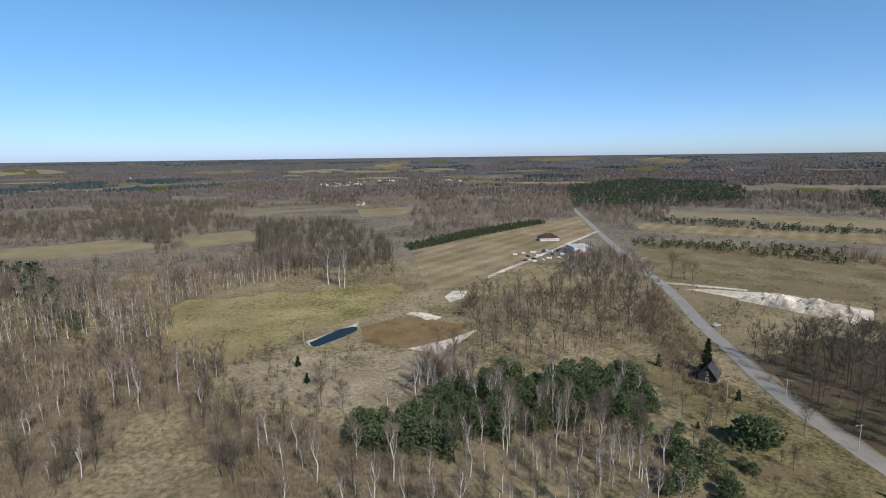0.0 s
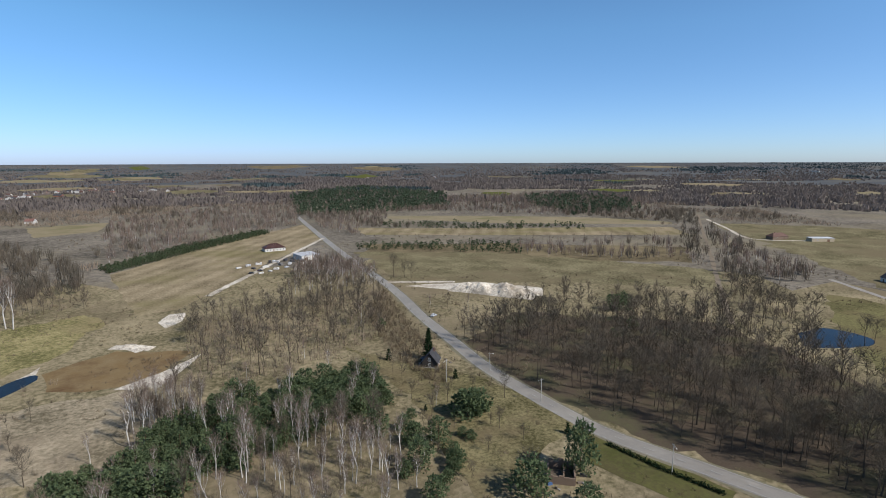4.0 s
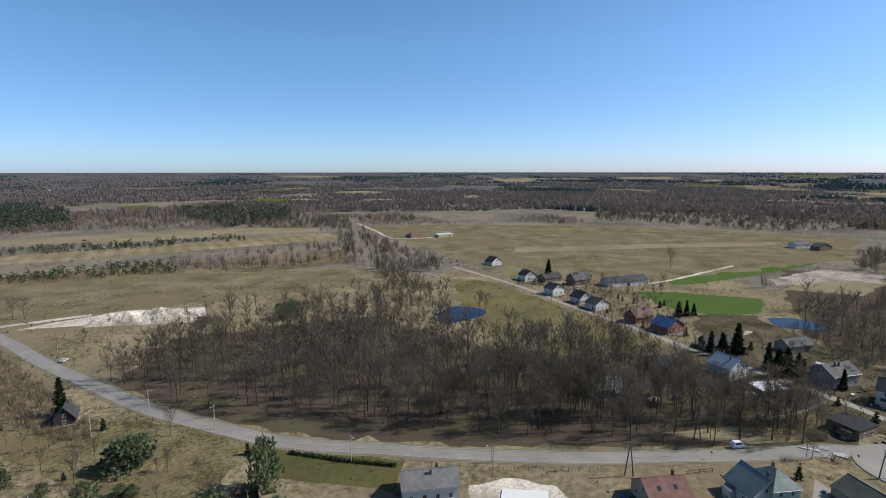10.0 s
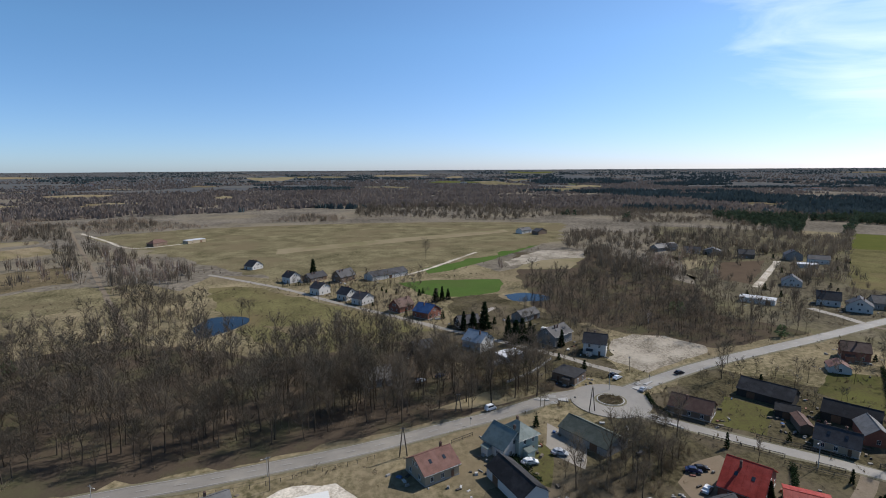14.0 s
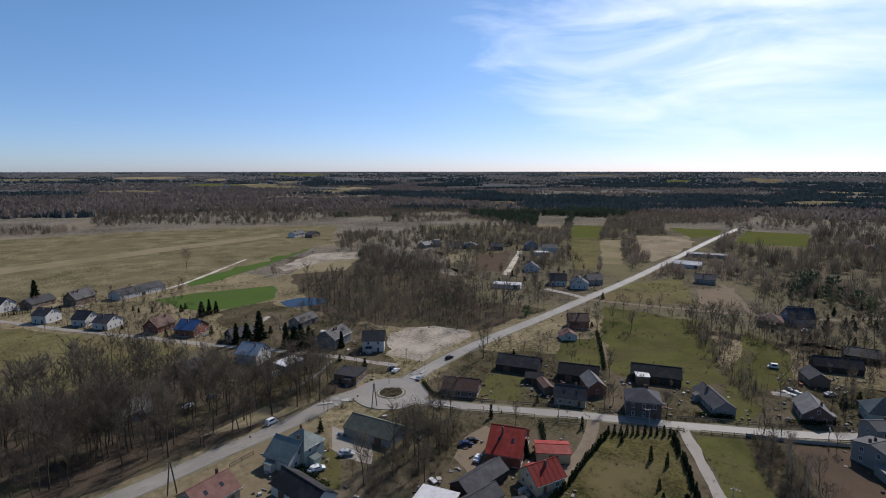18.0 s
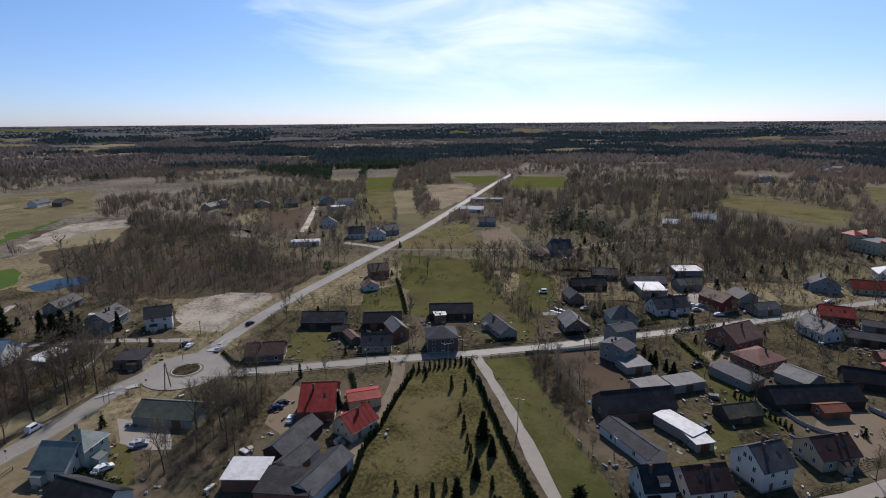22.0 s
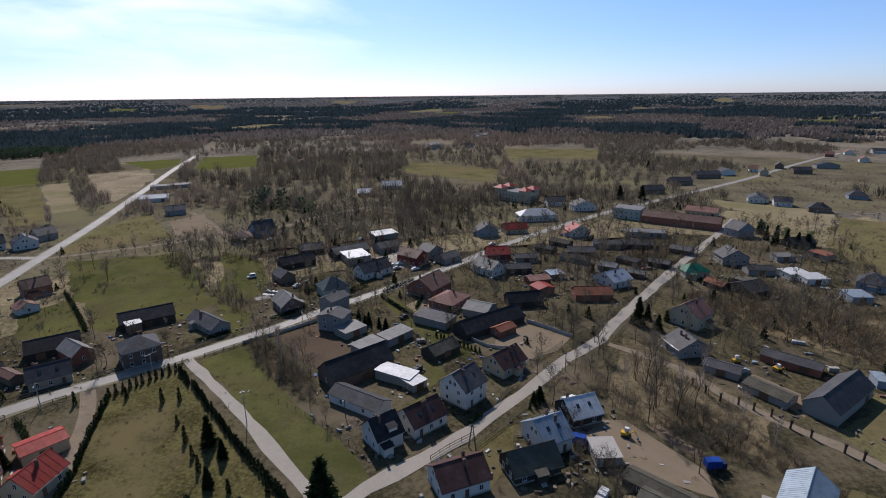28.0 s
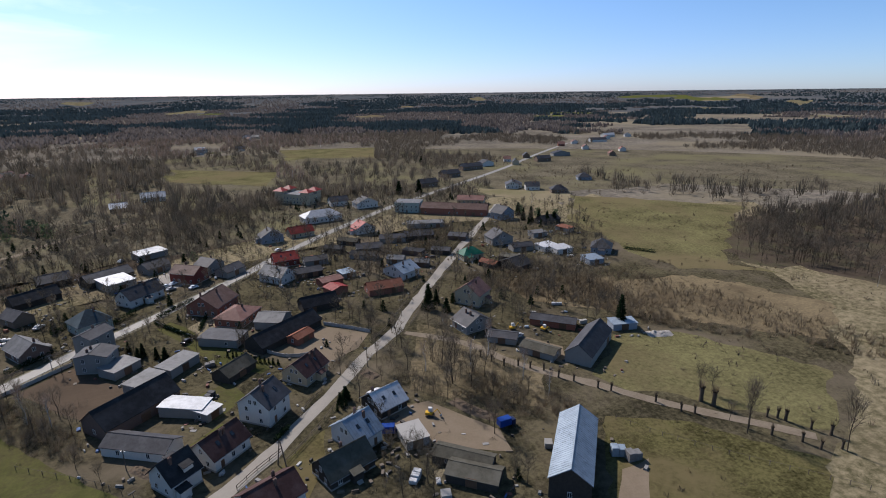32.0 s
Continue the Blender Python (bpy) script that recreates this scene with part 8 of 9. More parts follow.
surf("rubble", (0.40, 0.37, 0.33), (0.22, 0.19, 0.16), 0.8, 0.95, 4, 0.2)
surf("brushwood", (0.15, 0.115, 0.08), (0.08, 0.06, 0.045), 0.9, 0.95, 5, 0.2)
HEAP_LOOK = {"sand": ("long ridged mound of pale excavated sand", "sand mound"), "rubble": ("loose grey mound of rubble and scrap", "mound"), "brushwood": ("tangled brown mound of cut brushwood", "mound"), "straw": ("rounded mound of yellow straw", "mound")}


def heap(pts, h, w, mat):
    """A ridge of tipped material with humps and gullies along a line."""
    line = smooth_line(pts, max(0.35, w / 16))
    t = np.gradient(line, axis=0)
    t /= np.hypot(t[:, 0], t[:, 1])[:, None]
    n = len(line)
    m_ = 19
    v, f = [], []
    for i in range(n):
        e = math.sqrt(min(1.0, min(i, n - 1 - i) / (n * 0.3 + 1)))
        for k in range(m_):
            s = k / (m_ - 1) * 2 - 1
            x, y = line[i][0] - t[i][1] * s * w / 2, line[i][1] + t[i][0] * s * w / 2
            b = max(0.0, 1 - abs(s) ** (2.8 if mat == "sand" else 1.5))
            hum = 0.62 + 0.55 * noise.noise(Vector((x * 1.6 / w, y * 1.6 / w, 2.0))) + 0.30 * noise.noise(Vector((x * 5 / w, y * 5 / w, 5.0))) + 0.16 * noise.noise(Vector((x * 14 / w, y * 14 / w, 8.0)))
            v.append((x, y, max(-0.1, h * b * e * max(0.1, hum)) - 0.03))
    for i in range(n - 1):
        for k in range(m_ - 1):
            a = i * m_ + k
            f.append((a, a + 1, a + m_ + 1, a + m_))
    lab, cat = HEAP_LOOK[mat]
    me = mesh_of("heap", v, f, [mat])
    bm = bmesh.new()
    bm.from_mesh(me)
    bmesh.ops.recalc_face_normals(bm, faces=bm.faces[:])
    if sum(fc.normal.z for fc in bm.faces) < 0:
        bmesh.ops.reverse_faces(bm, faces=bm.faces[:])
    bm.to_mesh(me)
    bm.free()
    tagged(new(cat.replace(" ", "_"), me), lab, cat)


def crate(x, y, sx, sy, sz, mat):
    words = {"pale_sheet": "pale wrapped", "white": "white", "slate": "dark", "grey_sheet": "grey", "blue_sheet": "blue grey", "concrete": "grey concrete", "grey_render": "grey", "rust_sheet": "rusty"}[mat]
    base = tagged(new("storage_stack"), f"{words} stack of stored building material on the ground", "stack", "stored material")
    base.matrix_world = pose(x, y, 0, 0, 0, XR.uniform(0, 180))
    n = max(1, int(sx / 1.3))
    for k in range(n):
        bm = bmesh.new()
        box(bm, -sx / 2 + (k + 0.5) * sx / n, XR.uniform(-0.15, 0.15), 0.14, sx / n - 0.1, sy * XR.uniform(0.8, 1), sz * XR.uniform(0.65, 1.0), XR.uniform(-0.06, 0.06), 0.05)
        part("pack", bm_mesh("pack", bm, mat), base)
    bm = bmesh.new()
    for o in (-0.4, 0, 0.4):
        box(bm, 0, o * sy, 0, sx, 0.12, 0.14)
    part("pallet", bm_mesh("pallet", bm, "pole_wood"), base)


def yard_clutter(pts, n, seed):
    rnd = random.Random(seed)
    x0, x1 = min(q[0] for q in pts), max(q[0] for q in pts)
    y0, y1 = min(q[1] for q in pts), max(q[1] for q in pts)
    k = 0
    for _ in range(n * 30):
        x, y = rnd.uniform(x0, x1), rnd.uniform(y0, y1)
        d = min(math.hypot(x - hx, y - hy) - hr for hx, hy, hr in HOUSES)
        if k < n and 0 < d < 4 and inside(pts, np.array([x]), np.array([y]))[0] and not near_road(np.array([x]), np.array([y]), 2)[0]:
            k += 1
            crate(round(x, 1), round(y, 1), rnd.uniform(1.2, 3), rnd.uniform(1, 2), rnd.uniform(0.5, 1.5), rnd.choice(("pale_sheet", "white", "grey_sheet", "slate", "rust_sheet", "concrete", "blue_sheet")))


def slab_pad(pts):
    bm = bmesh.new()
    f = bm.faces.new([bm.verts.new((x, y, 0.0)) for x, y in pts])
    r = bmesh.ops.extrude_face_region(bm, geom=[f])
    bmesh.ops.translate(bm, verts=[e for e in r["geom"] if isinstance(e, bmesh.types.BMVert)], vec=(0, 0, 0.35))
    bmesh.ops.recalc_face_normals(bm, faces=bm.faces[:])
    tagged(new("concrete_slab", bm_mesh("concrete_slab", bm, "window_frame")), "pale fresh concrete foundation slab on sand", "slab")


# the small roundabout
RX, RY = 179.7, -59.0
def ring(name, r0, r1, z0, z1, mat, label, category, n=48):
    v, f = [], []
    for k in range(n):
        a = k / n * math.tau
        for r, z in ((r0, z1), (r1, z1), (r1, z0)):
            v.append((RX + r * math.cos(a), RY + r * math.sin(a), z))
    for k in range(n):
        a, b = 3 * k, 3 * ((k + 1) % n)
        f += [(a, a + 1, b + 1, b), (a + 1, a + 2, b + 2, b + 1)]
    return tagged(new(name, mesh_of(name, v, f, [mat])), label, category, kind="structure")


ring("roundabout_road", 0.0, 14.0, 0.0, 0.20, "asphalt", "grey asphalt circle of a small roundabout", "road")
ring("roundabout_apron", 4.7, 5.6, 0.19, 0.24, "shoulder", "pale paved apron ring of the roundabout", "road")
ring("roundabout_kerb", 4.4, 4.8, 0.19, 0.40, "kerb", "low concrete kerb round the island", "kerb")
ring("roundabout_island", 0.0, 4.45, 0.19, 0.36, "leaves", "round planted island of dark shrubs", "traffic island")
for _k in range(150):
    _a, _r = XR.uniform(0, 6.28), 4.0 * math.sqrt(XR.random())
    plant("bush", RX + _r * math.cos(_a), RY + _r * math.sin(_a), XR.uniform(0.32, 0.5), _a, _k % 3, 0)


def dashes(name, line, offset, on, off, width, z, start=0.0):
    """Painted dashes along a road."""
    t = np.gradient(line, axis=0)
    t /= np.hypot(t[:, 0], t[:, 1])[:, None] + 1e-9
    side = line + np.stack([-t[:, 1], t[:, 0]], 1) * offset
    s = np.concatenate([[0], np.cumsum(np.hypot(*np.diff(side, axis=0).T))])
    v, f = [], []
    d = start
    while d + on < s[-1]:
        p0, p1 = (np.array([np.interp(q, s, side[:, 0]), np.interp(q, s, side[:, 1])]) for q in (d, d + on))
        n_ = np.array([-(p1 - p0)[1], (p1 - p0)[0]]) / (np.hypot(*(p1 - p0)) + 1e-9) * width / 2
        i = len(v)
        v += [(*(p0 - n_), z), (*(p1 - n_), z), (*(p1 + n_), z), (*(p0 + n_), z)]
        f.append((i, i + 1, i + 2, i + 3))
        d += on + off
    tagged(new(name, mesh_of(name, v, f, ["paint_white"])), "worn white painted road line", "road marking", kind="structure")


dashes("centre_line", ROADS[0][0], 0.0, 3, 6, 0.16, 0.30)
dashes("edge_line", ROADS[0][0], 2.8, 6, 0.05, 0.14, 0.30)
dashes("edge_line", ROADS[0][0], -2.8, 6, 0.05, 0.14, 0.30)
dashes("centre_line", ROADS[1][0], 0.0, 3, 6, 0.16, 0.30)
dashes("edge_line", ROADS[1][0], 2.8, 6, 0.05, 0.14, 0.30)
dashes("edge_line", ROADS[1][0], -2.8, 6, 0.05, 0.14, 0.30)


def approach(ax, ay, width):
    """A road's mouth at the roundabout: a kerbed splitter island, a zebra crossing and edge lines."""
    d = Vector((ax - RX, ay - RY, 0)).normalized()
    n_ = Vector((-d.y, d.x, 0))
    c = Vector((RX, RY, 0))
    out = [c + d * 15.2 + n_ * 1.5, c + d * 15.2 - n_ * 1.5, c + d * 18.6 - n_ * 0.9, c + d * 18.6 + n_ * 0.9, c + d * 21.8 - n_ * 0.75, c + d * 21.8 + n_ * 0.75, c + d * 27.0 - n_ * 0.25, c + d * 27.0 + n_ * 0.25]
    for a, b, e, g in ((0, 1, 2, 3), (5, 4, 6, 7)):
        q = [out[k] for k in (a, b, e, g)]
        v = [(p.x, p.y, 0.10) for p in q] + [(p.x, p.y, 0.34) for p in q]
        me = mesh_of("splitter_island", v, [(4, 5, 6, 7), (0, 1, 5, 4), (1, 2, 6, 5), (2, 3, 7, 6), (3, 0, 4, 7)], ["kerb"])
        bm = bmesh.new()
        bm.from_mesh(me)
        bmesh.ops.recalc_face_normals(bm, faces=bm.faces[:])
        bm.to_mesh(me)
        bm.free()
        tagged(new("splitter_island", me), "kerbed concrete splitter island before the roundabout", "traffic island", kind="structure")
    v, f = [], []
    for k in range(-4, 5):
        o = k * width / 8
        if abs(o) < 1.0:
            continue
        i = len(v)
        for p in (c + d * 18.8 + n_ * (o - 0.22), c + d * 21.6 + n_ * (o - 0.22), c + d * 21.6 + n_ * (o + 0.22), c + d * 18.8 + n_ * (o + 0.22)):
            v.append((p.x, p.y, 0.30))
        f.append((i, i + 3, i + 2, i + 1))
    tagged(new("zebra_crossing", mesh_of("zebra_crossing", v, f, ["paint_white"])), "worn white zebra crossing stripes", "road marking", kind="structure")


approach(180.3, -36.5, 6.6)
approach(195.5, -79.3, 6.6)
approach(165.6, -70.0, 5.4)


def gardens(poly, spacing, seed, bushes=0.55):
    """Bare fruit trees and shrubs between the houses."""
    x, y = free_spots(poly, spacing, seed, 1.0)
    rnd = random.Random(seed)
    for a, b in zip(x, y):
        if any(m_ in ("nursery_grass", "lawn", "plough", "sand_dry", "sand") and inside(p_, np.array([a]), np.array([b]))[0] for m_, p_ in FIELDS) and rnd.random() < 0.9:
            continue
        d = math.hypot(a, b)
        if rnd.random() < bushes:
            plant("bush" if rnd.random() < 0.6 else "undergrowth", a, b, rnd.uniform(0.35, 0.9), rnd.uniform(0, 6.28), rnd.randrange(3), 0 if d < 190 else 1)
        elif rnd.random() < 0.9:
            plant("alder" if rnd.random() < 0.5 else "oak", a, b, rnd.uniform(0.35, 0.8), rnd.uniform(0, 6.28), rnd.randrange(4), 0 if d < 190 else 1)
        else:
            plant("spruce", a, b, rnd.uniform(0.25, 0.5), rnd.uniform(0, 6.28), rnd.randrange(3), 1)



thuja_row([(122.3, -111.3), (118.2, -119.9), (113.4, -128.2)], 1.7, 3.0)
thuja_row([(111.4, -127.4), (97.1, -117.2), (82.5, -105.7), (67.4, -94.3), (53.0, -83.9), (45.9, -77.2)], 1.5, 2.9)
thuja_row([(120.4, -108.6), (112.1, -94.3), (104.6, -82.7), (99.7, -73.3), (93.4, -65.4), (87.1, -56.9)], 1.5, 2.6)
thuja(105.1, -111.8, 4.5)
thuja(101.2, -114.0, 3.9)
thuja(94.0, -103.6, 2.8)
thuja(87.1, -97.6, 4.4)
thuja(116.6, -111.7, 3.7)
thuja(77.0, -88.8, 4.2)
thuja(70.8, -84.1, 4.5)
thuja(73.5, -71.9, 4.4)
thuja(73.4, -75.9, 3.6)
thuja(66.1, -83.9, 3.4)
thuja(61.8, -79.3, 3.2)
thuja(57.5, -85.0, 3.7)
thuja(76.5, -69.9, 3.3)
thuja(59.7, -78.6, 4.4)
thuja(81.4, -92.6, 3.4)
small_spruce(80.4, -97.7, 8.0)
small_spruce(74.0, -93.6, 5.3)
small_spruce(67.4, -73.4, 7.8)
small_spruce(71.3, -84.2, 5.4)
small_spruce(74.8, -94.5, 4.6)
thuja(146.7, -83.0, 4.9)
thuja(128.6, -106.3, 4.1)
thuja(81.0, -67.6, 3.4)
big_spruce(42.6, -80.8, 14.2)
big_spruce(98.2, 189.8, 13.5)
big_pine(95.4, 96.7, 14.9)
big_pine(77.9, 95.5, 9.8)
big_pine(86.3, 84.2, 6.6)
big_pine(86.0, 138.8, 8.9)
big_pine(90.0, 139.5, 7.9)
big_pine(55.3, 141.9, 8.0)
big_pine(63.8, 140.3, 5.0)
big_pine(69.4, 146.8, 3.4)
big_pine(70.2, 120.8, 4.2)
big_pine(78.9, 125.4, 3.2)
big_pine(77.8, 128.5, 3.1)
big_pine(225.9, 201.6, 10.4)
big_pine(222.8, 206.7, 8.9)
big_spruce(323.2, 5.5, 8.8)
big_spruce(326.9, 1.5, 9.2)
big_spruce(329.2, -2.2, 7.1)
big_spruce(266.4, -20.6, 14.4)
big_spruce(264.0, -9.7, 10.1)
big_spruce(261.4, -14.4, 10.2)
big_spruce(249.8, -30.8, 11.8)
big_spruce(242.6, -33.6, 11.4)
big_spruce(251.4, -37.9, 9.9)
big_spruce(245.7, -40.7, 9.9)
big_spruce(237.0, -41.0, 10.6)
big_spruce(406.4, 102.0, 13.8)
big_spruce(237.8, -54.2, 8.3)
big_spruce(-31.7, -191.5, 10.6)
big_spruce(-35.8, -196.8, 6.1)
big_spruce(-38.0, -187.2, 6.1)
big_spruce(-96.9, -161.3, 11.9)
big_spruce(-118.4, -325.4, 8.6)
big_spruce(-121.5, -320.1, 10.3)
big_spruce(-125.6, -316.3, 9.1)
big_spruce(-129.7, -312.5, 8.7)
big_spruce(-135.3, -314.6, 7.3)
big_spruce(-120.2, -341.7, 9.0)
big_spruce(1.8, -133.2, 4.3)
big_spruce(3.4, -131.7, 3.5)
big_spruce(-49.9, -441.2, 11.0)
big_spruce(-67.4, -445.7, 10.7)
big_spruce(-100.5, -640.6, 8.1)
big_spruce(121.7, -80.6, 5.1)
big_spruce(66.1, -173.5, 4.8)
big_spruce(72.1, -178.3, 3.4)
big_spruce(57.8, -168.3, 5.0)
big_spruce(61.3, -170.9, 4.1)
big_spruce(104.1, -200.6, 4.9)
big_spruce(67.0, -171.7, 4.1)
lone_tree(485.5, 17.0, 19.7, "oak")
lone_tree(276.5, 18.2, 12.6, "oak")
lone_tree(175.1, -33.2, 7.7, "oak")
lone_tree(174.1, -34.2, 8.8, "oak")
lone_tree(196.1, -16.0, 10.9, "oak")
lone_tree(189.9, -21.4, 12.6, "oak")
lone_tree(280.0, 109.6, 14.9, "oak")
lone_tree(283.1, 107.3, 12.7, "oak")
lone_tree(215.2, -119.3, 11.6, "oak")
lone_tree(150.6, 345.4, 18.5, "oak")
lone_tree(157.5, 341.1, 14.0, "oak")
lone_tree(160.5, 336.2, 13.4, "oak")
lone_tree(-8.1, -149.4, 13.5, "alder")
lone_tree(-28.1, -133.3, 13.4, "oak")
lone_tree(-25.3, -150.7, 9.8, "alder")
lone_tree(-96.7, -116.7, 9.1, "oak")
lone_tree(-99.0, -114.5, 8.8, "oak")
lone_tree(-95.3, -96.6, 15.6, "alder")
lone_tree(-112.9, -85.6, 16.9, "alder")
lone_tree(-96.9, -98.0, 15.3, "alder")
lone_tree(-94.6, -102.1, 6.4, "alder")
lone_tree(69.0, -190.3, 7.7, "alder")
lone_tree(199.0, -108.4, 16.5, "oak")
lone_tree(-51.8, 189.0, 6.9, "birch")
lone_tree(-19.5, 165.1, 10.1, "birch")
lone_tree(-8.8, 169.4, 6.1, "birch")
lone_tree(49.9, 113.6, 10.9, "birch")
lone_tree(80.3, 149.9, 8.0, "birch")
lone_tree(-63.6, 328.0, 28.8, "birch")
lone_tree(-75.9, 338.4, 28.4, "birch")
lone_tree(-67.2, 331.7, 27.4, "birch")
lone_tree(-11.5, 152.3, 7.0, "birch")
lone_tree(-6.1, -102.3, 5.3, "alder")
lone_tree(-32.5, -89.7, 10.0, "oak")
lone_tree(-36.1, -91.2, 7.8, "oak")
lone_tree(31.4, -213.4, 3.4, "oak")
willow(-41.3, -149.3, 3.4)
willow(-44.0, -145.6, 3.9)
willow(-46.9, -142.0, 3.9)
willow(-51.2, -141.0, 3.5)
willow(-54.3, -138.9, 3.3)
willow(-57.9, -136.7, 3.1)
willow(-60.6, -131.9, 3.7)
willow(-64.1, -128.9, 3.1)
willow(-69.2, -123.9, 3.1)
willow(-72.1, -121.7, 3.0)
willow(-81.2, -113.9, 2.9)
willow(-85.3, -108.6, 2.7)
willow(-88.2, -106.9, 2.8)
willow(-93.5, -111.7, 7.6)
willow(-95.4, -109.1, 7.1)
willow(-105.3, -101.6, 3.7)
willow(-107.5, -100.6, 4.0)
willow(-108.6, -99.1, 5.2)
willow(-111.9, -94.7, 3.8)
willow(-114.7, -91.7, 4.5)
willow(-100.6, -94.8, 3.8)
willow(-107.7, -87.7, 3.9)
willow(-112.6, -86.7, 3.3)
willow(-105.8, -91.0, 4.0)
pole(116.1, 84.2, 8.5, "concrete")
pole(133.1, 48.1, 5.7, "concrete")
pole(126.7, 45.4, 9.6, "wood")
a_pole(142.7, 12.1, 9.1, 10)
a_pole(171.4, -4.5, 5.5, 10)
a_pole(170.8, -49.9, 8.5, 20)
pole(188.5, -61.2, 8.4, "concrete")
pole(206.7, -74.9, 6.5, "wood")
a_pole(16.8, -108.5, 6.7, 60)
pole(-5.3, -150.9, 6.8, "wood")
pole(76.0, -107.1, 9.9, "concrete")
pole(136.1, -102.6, 7.9, "concrete")
pole(113.6, 135.2, 8.4, "concrete")
pole(113.5, 166.7, 7.7, "concrete")
pole(93.4, 166.0, 8.8, "concrete")
pole(51.6, -114.5, 4.1, "wood")
pole(90.0, -167.6, 5.5, "concrete")
pole(121.2, -127.3, 5.9, "concrete")
pole(49.2, -246.7, 5.7, "concrete")
pole(-47.1, -247.0, 7.3, "wood")
pole(-20.5, -187.6, 7.0, "wood")
pole(523.6, -367.3, 19.2, "concrete")
pole(308.3, 41.6, 7.6, "wood")
pole(324.5, 78.9, 7.8, "wood")
sign_post(177.3, -45.7, 2.6)
sign_post(196.3, -79.1, 2.2)
sign_post(161.7, -8.2, 2.4)
car(199.1, -67.6, -52, 5.9, "car_white")
car(187.7, -73.5, -43, 6.4, "car_silver")
car(203.9, -94.0, -67, 5.4, "car_black")
car(172.5, -15.6, -58, 5.9, "car_white", "van")
car(134.1, -67.4, -107, 3.7, "car_navy")
car(135.1, -69.8, -91, 2.8, "car_black")
car(125.4, -66.9, -44, 4.8, "car_white")
car(143.4, -33.5, -116, 2.6, "car_silver")
car(138.6, -24.0, -87, 1.7, "car_white")
car(139.1, -23.2, -52, 3.6, "car_white")
car(144.2, -32.7, -59, 3.4, "car_silver")
car(77.7, -241.9, -137, 4.9, "car_white")
car(74.5, -237.6, -138, 4.8, "car_silver")
car(75.4, -244.7, -126, 4.4, "car_white")
car(165.1, -277.4, -112, 3.8, "car_white")
car(111.3, -205.4, -108, 3.3, "car_silver")
car(138.3, -213.1, 41, 5.2, "car_white", "van")
car(65.3, -237.7, -134, 4.6, "car_white")
car(34.1, -289.3, -134, 4.1, "car_white")
car(129.7, 244.3, 29, 6.5, "car_silver")
car(111.8, -287.1, -94, 7.2, "car_white")
car(201.8, 2.0, -47, 4.4, "car_navy")
car(197.1, 9.4, -53, 3.9, "car_white")
car(201.8, -66.9, -60, 3.4, "car_black")
car(54.6, -181.0, -116, 5.4, "car_black")
car(-57.9, -160.2, -147, 3.9, "car_silver")
truck(-8.7, -115.1, 172, 4.0, "tarp_blue")
truck(-37.9, -112.0, -166, 3.2, "tarp_blue")
digger(-19.8, -120.7, 162, 2.7)
digger(-58.0, -166.6, -169, 3.5)
digger(-68.4, -163.1, 127, 5.8)
fence([(16.2, -109.0), (12.0, -115.9), (7.4, -124.4), (3.7, -133.1)], 1.3, "picket")
fence([(25.7, -102.5), (22.2, -107.8), (17.2, -113.7)], 1.3, "picket")
fence([(14.0, -127.1), (11.3, -134.2), (8.4, -138.6)], 1.2, "picket")
fence([(6.8, -149.0), (1.5, -158.8), (-4.5, -170.1)], 1.2, "picket")
fence([(103.3, -149.3), (95.6, -158.5), (86.3, -171.8)], 1.3, "wall")
fence([(69.6, -199.9), (56.3, -187.4), (48.4, -180.3)], 1.2, "wall")
fence([(8.5, -185.5), (1.2, -181.4), (-7.8, -175.2)], 1.5, "wall")
fence([(124.1, 62.7), (127.4, 50.9), (131.9, 41.0), (134.5, 37.6)], 1.2, "wire")
fence([(135.3, 33.7), (139.2, 24.7), (141.8, 20.2)], 1.2, "wire")
fence([(150.0, -1.9), (154.8, -8.5)], 1.2, "picket")
fence([(138.1, -94.7), (134.1, -100.9), (130.1, -107.3)], 1.1, "picket")
fence([(-66.7, -109.0), (-72.2, -102.2), (-85.3, -90.5), (-97.6, -81.0), (-106.3, -74.2)], 1.2, "wire")
fence([(92.2, -153.0), (71.2, -137.6), (58.8, -128.2)], 1.1, "wire")
fence([(76.7, -120.1), (56.5, -110.6), (40.9, -100.6)], 1.1, "wire")
fence([(120.4, -140.5), (115.3, -147.8), (109.8, -154.8)], 1.2, "picket")
fence([(31.3, -171.3), (20.0, -162.7), (10.1, -162.8)], 1.3, "wall")
fence([(168.6, -86.0), (183.7, -81.4)], 1.3, "picket")
fence([(27.9, 349.1), (50.3, 325.8), (81.7, 305.2)], 1.1, "wire")
fence([(195.4, -23.9), (205.8, -35.2), (221.0, -46.0)], 1.2, "wall")
hedge_row([(112.4, 103.2), (115.6, 86.5), (119.5, 72.0)], 1.2, 1.0)
hedge_row([(142.7, -17.5), (135.8, -21.0), (130.3, -24.9)], 1.3, 1.2)
hedge_row([(143.4, -17.1), (140.9, -20.4), (135.8, -23.3)], 1.4, 1.2)
hedge_row([(136.6, -95.9), (127.6, -90.8), (123.8, -87.2)], 1.5, 1.4)
hedge_row([(-148.9, -249.8), (-159.9, -240.0)], 2, 1.6)
hedge_row([(52.3, -190.6), (53.1, -210.5)], 1.0, 1.6)
heap([(171.0, 296.0), (181.0, 284.0), (192.0, 267.5), (205.0, 250.3)], 7.5, 18, "sand")
heap([(-19.3, 273.2), (-9.8, 267.3), (-3.1, 262.4)], 1.2, 6, "sand")
heap([(-102.3, -152.5), (-111.4, -151.4)], 1.6, 5, "rubble")
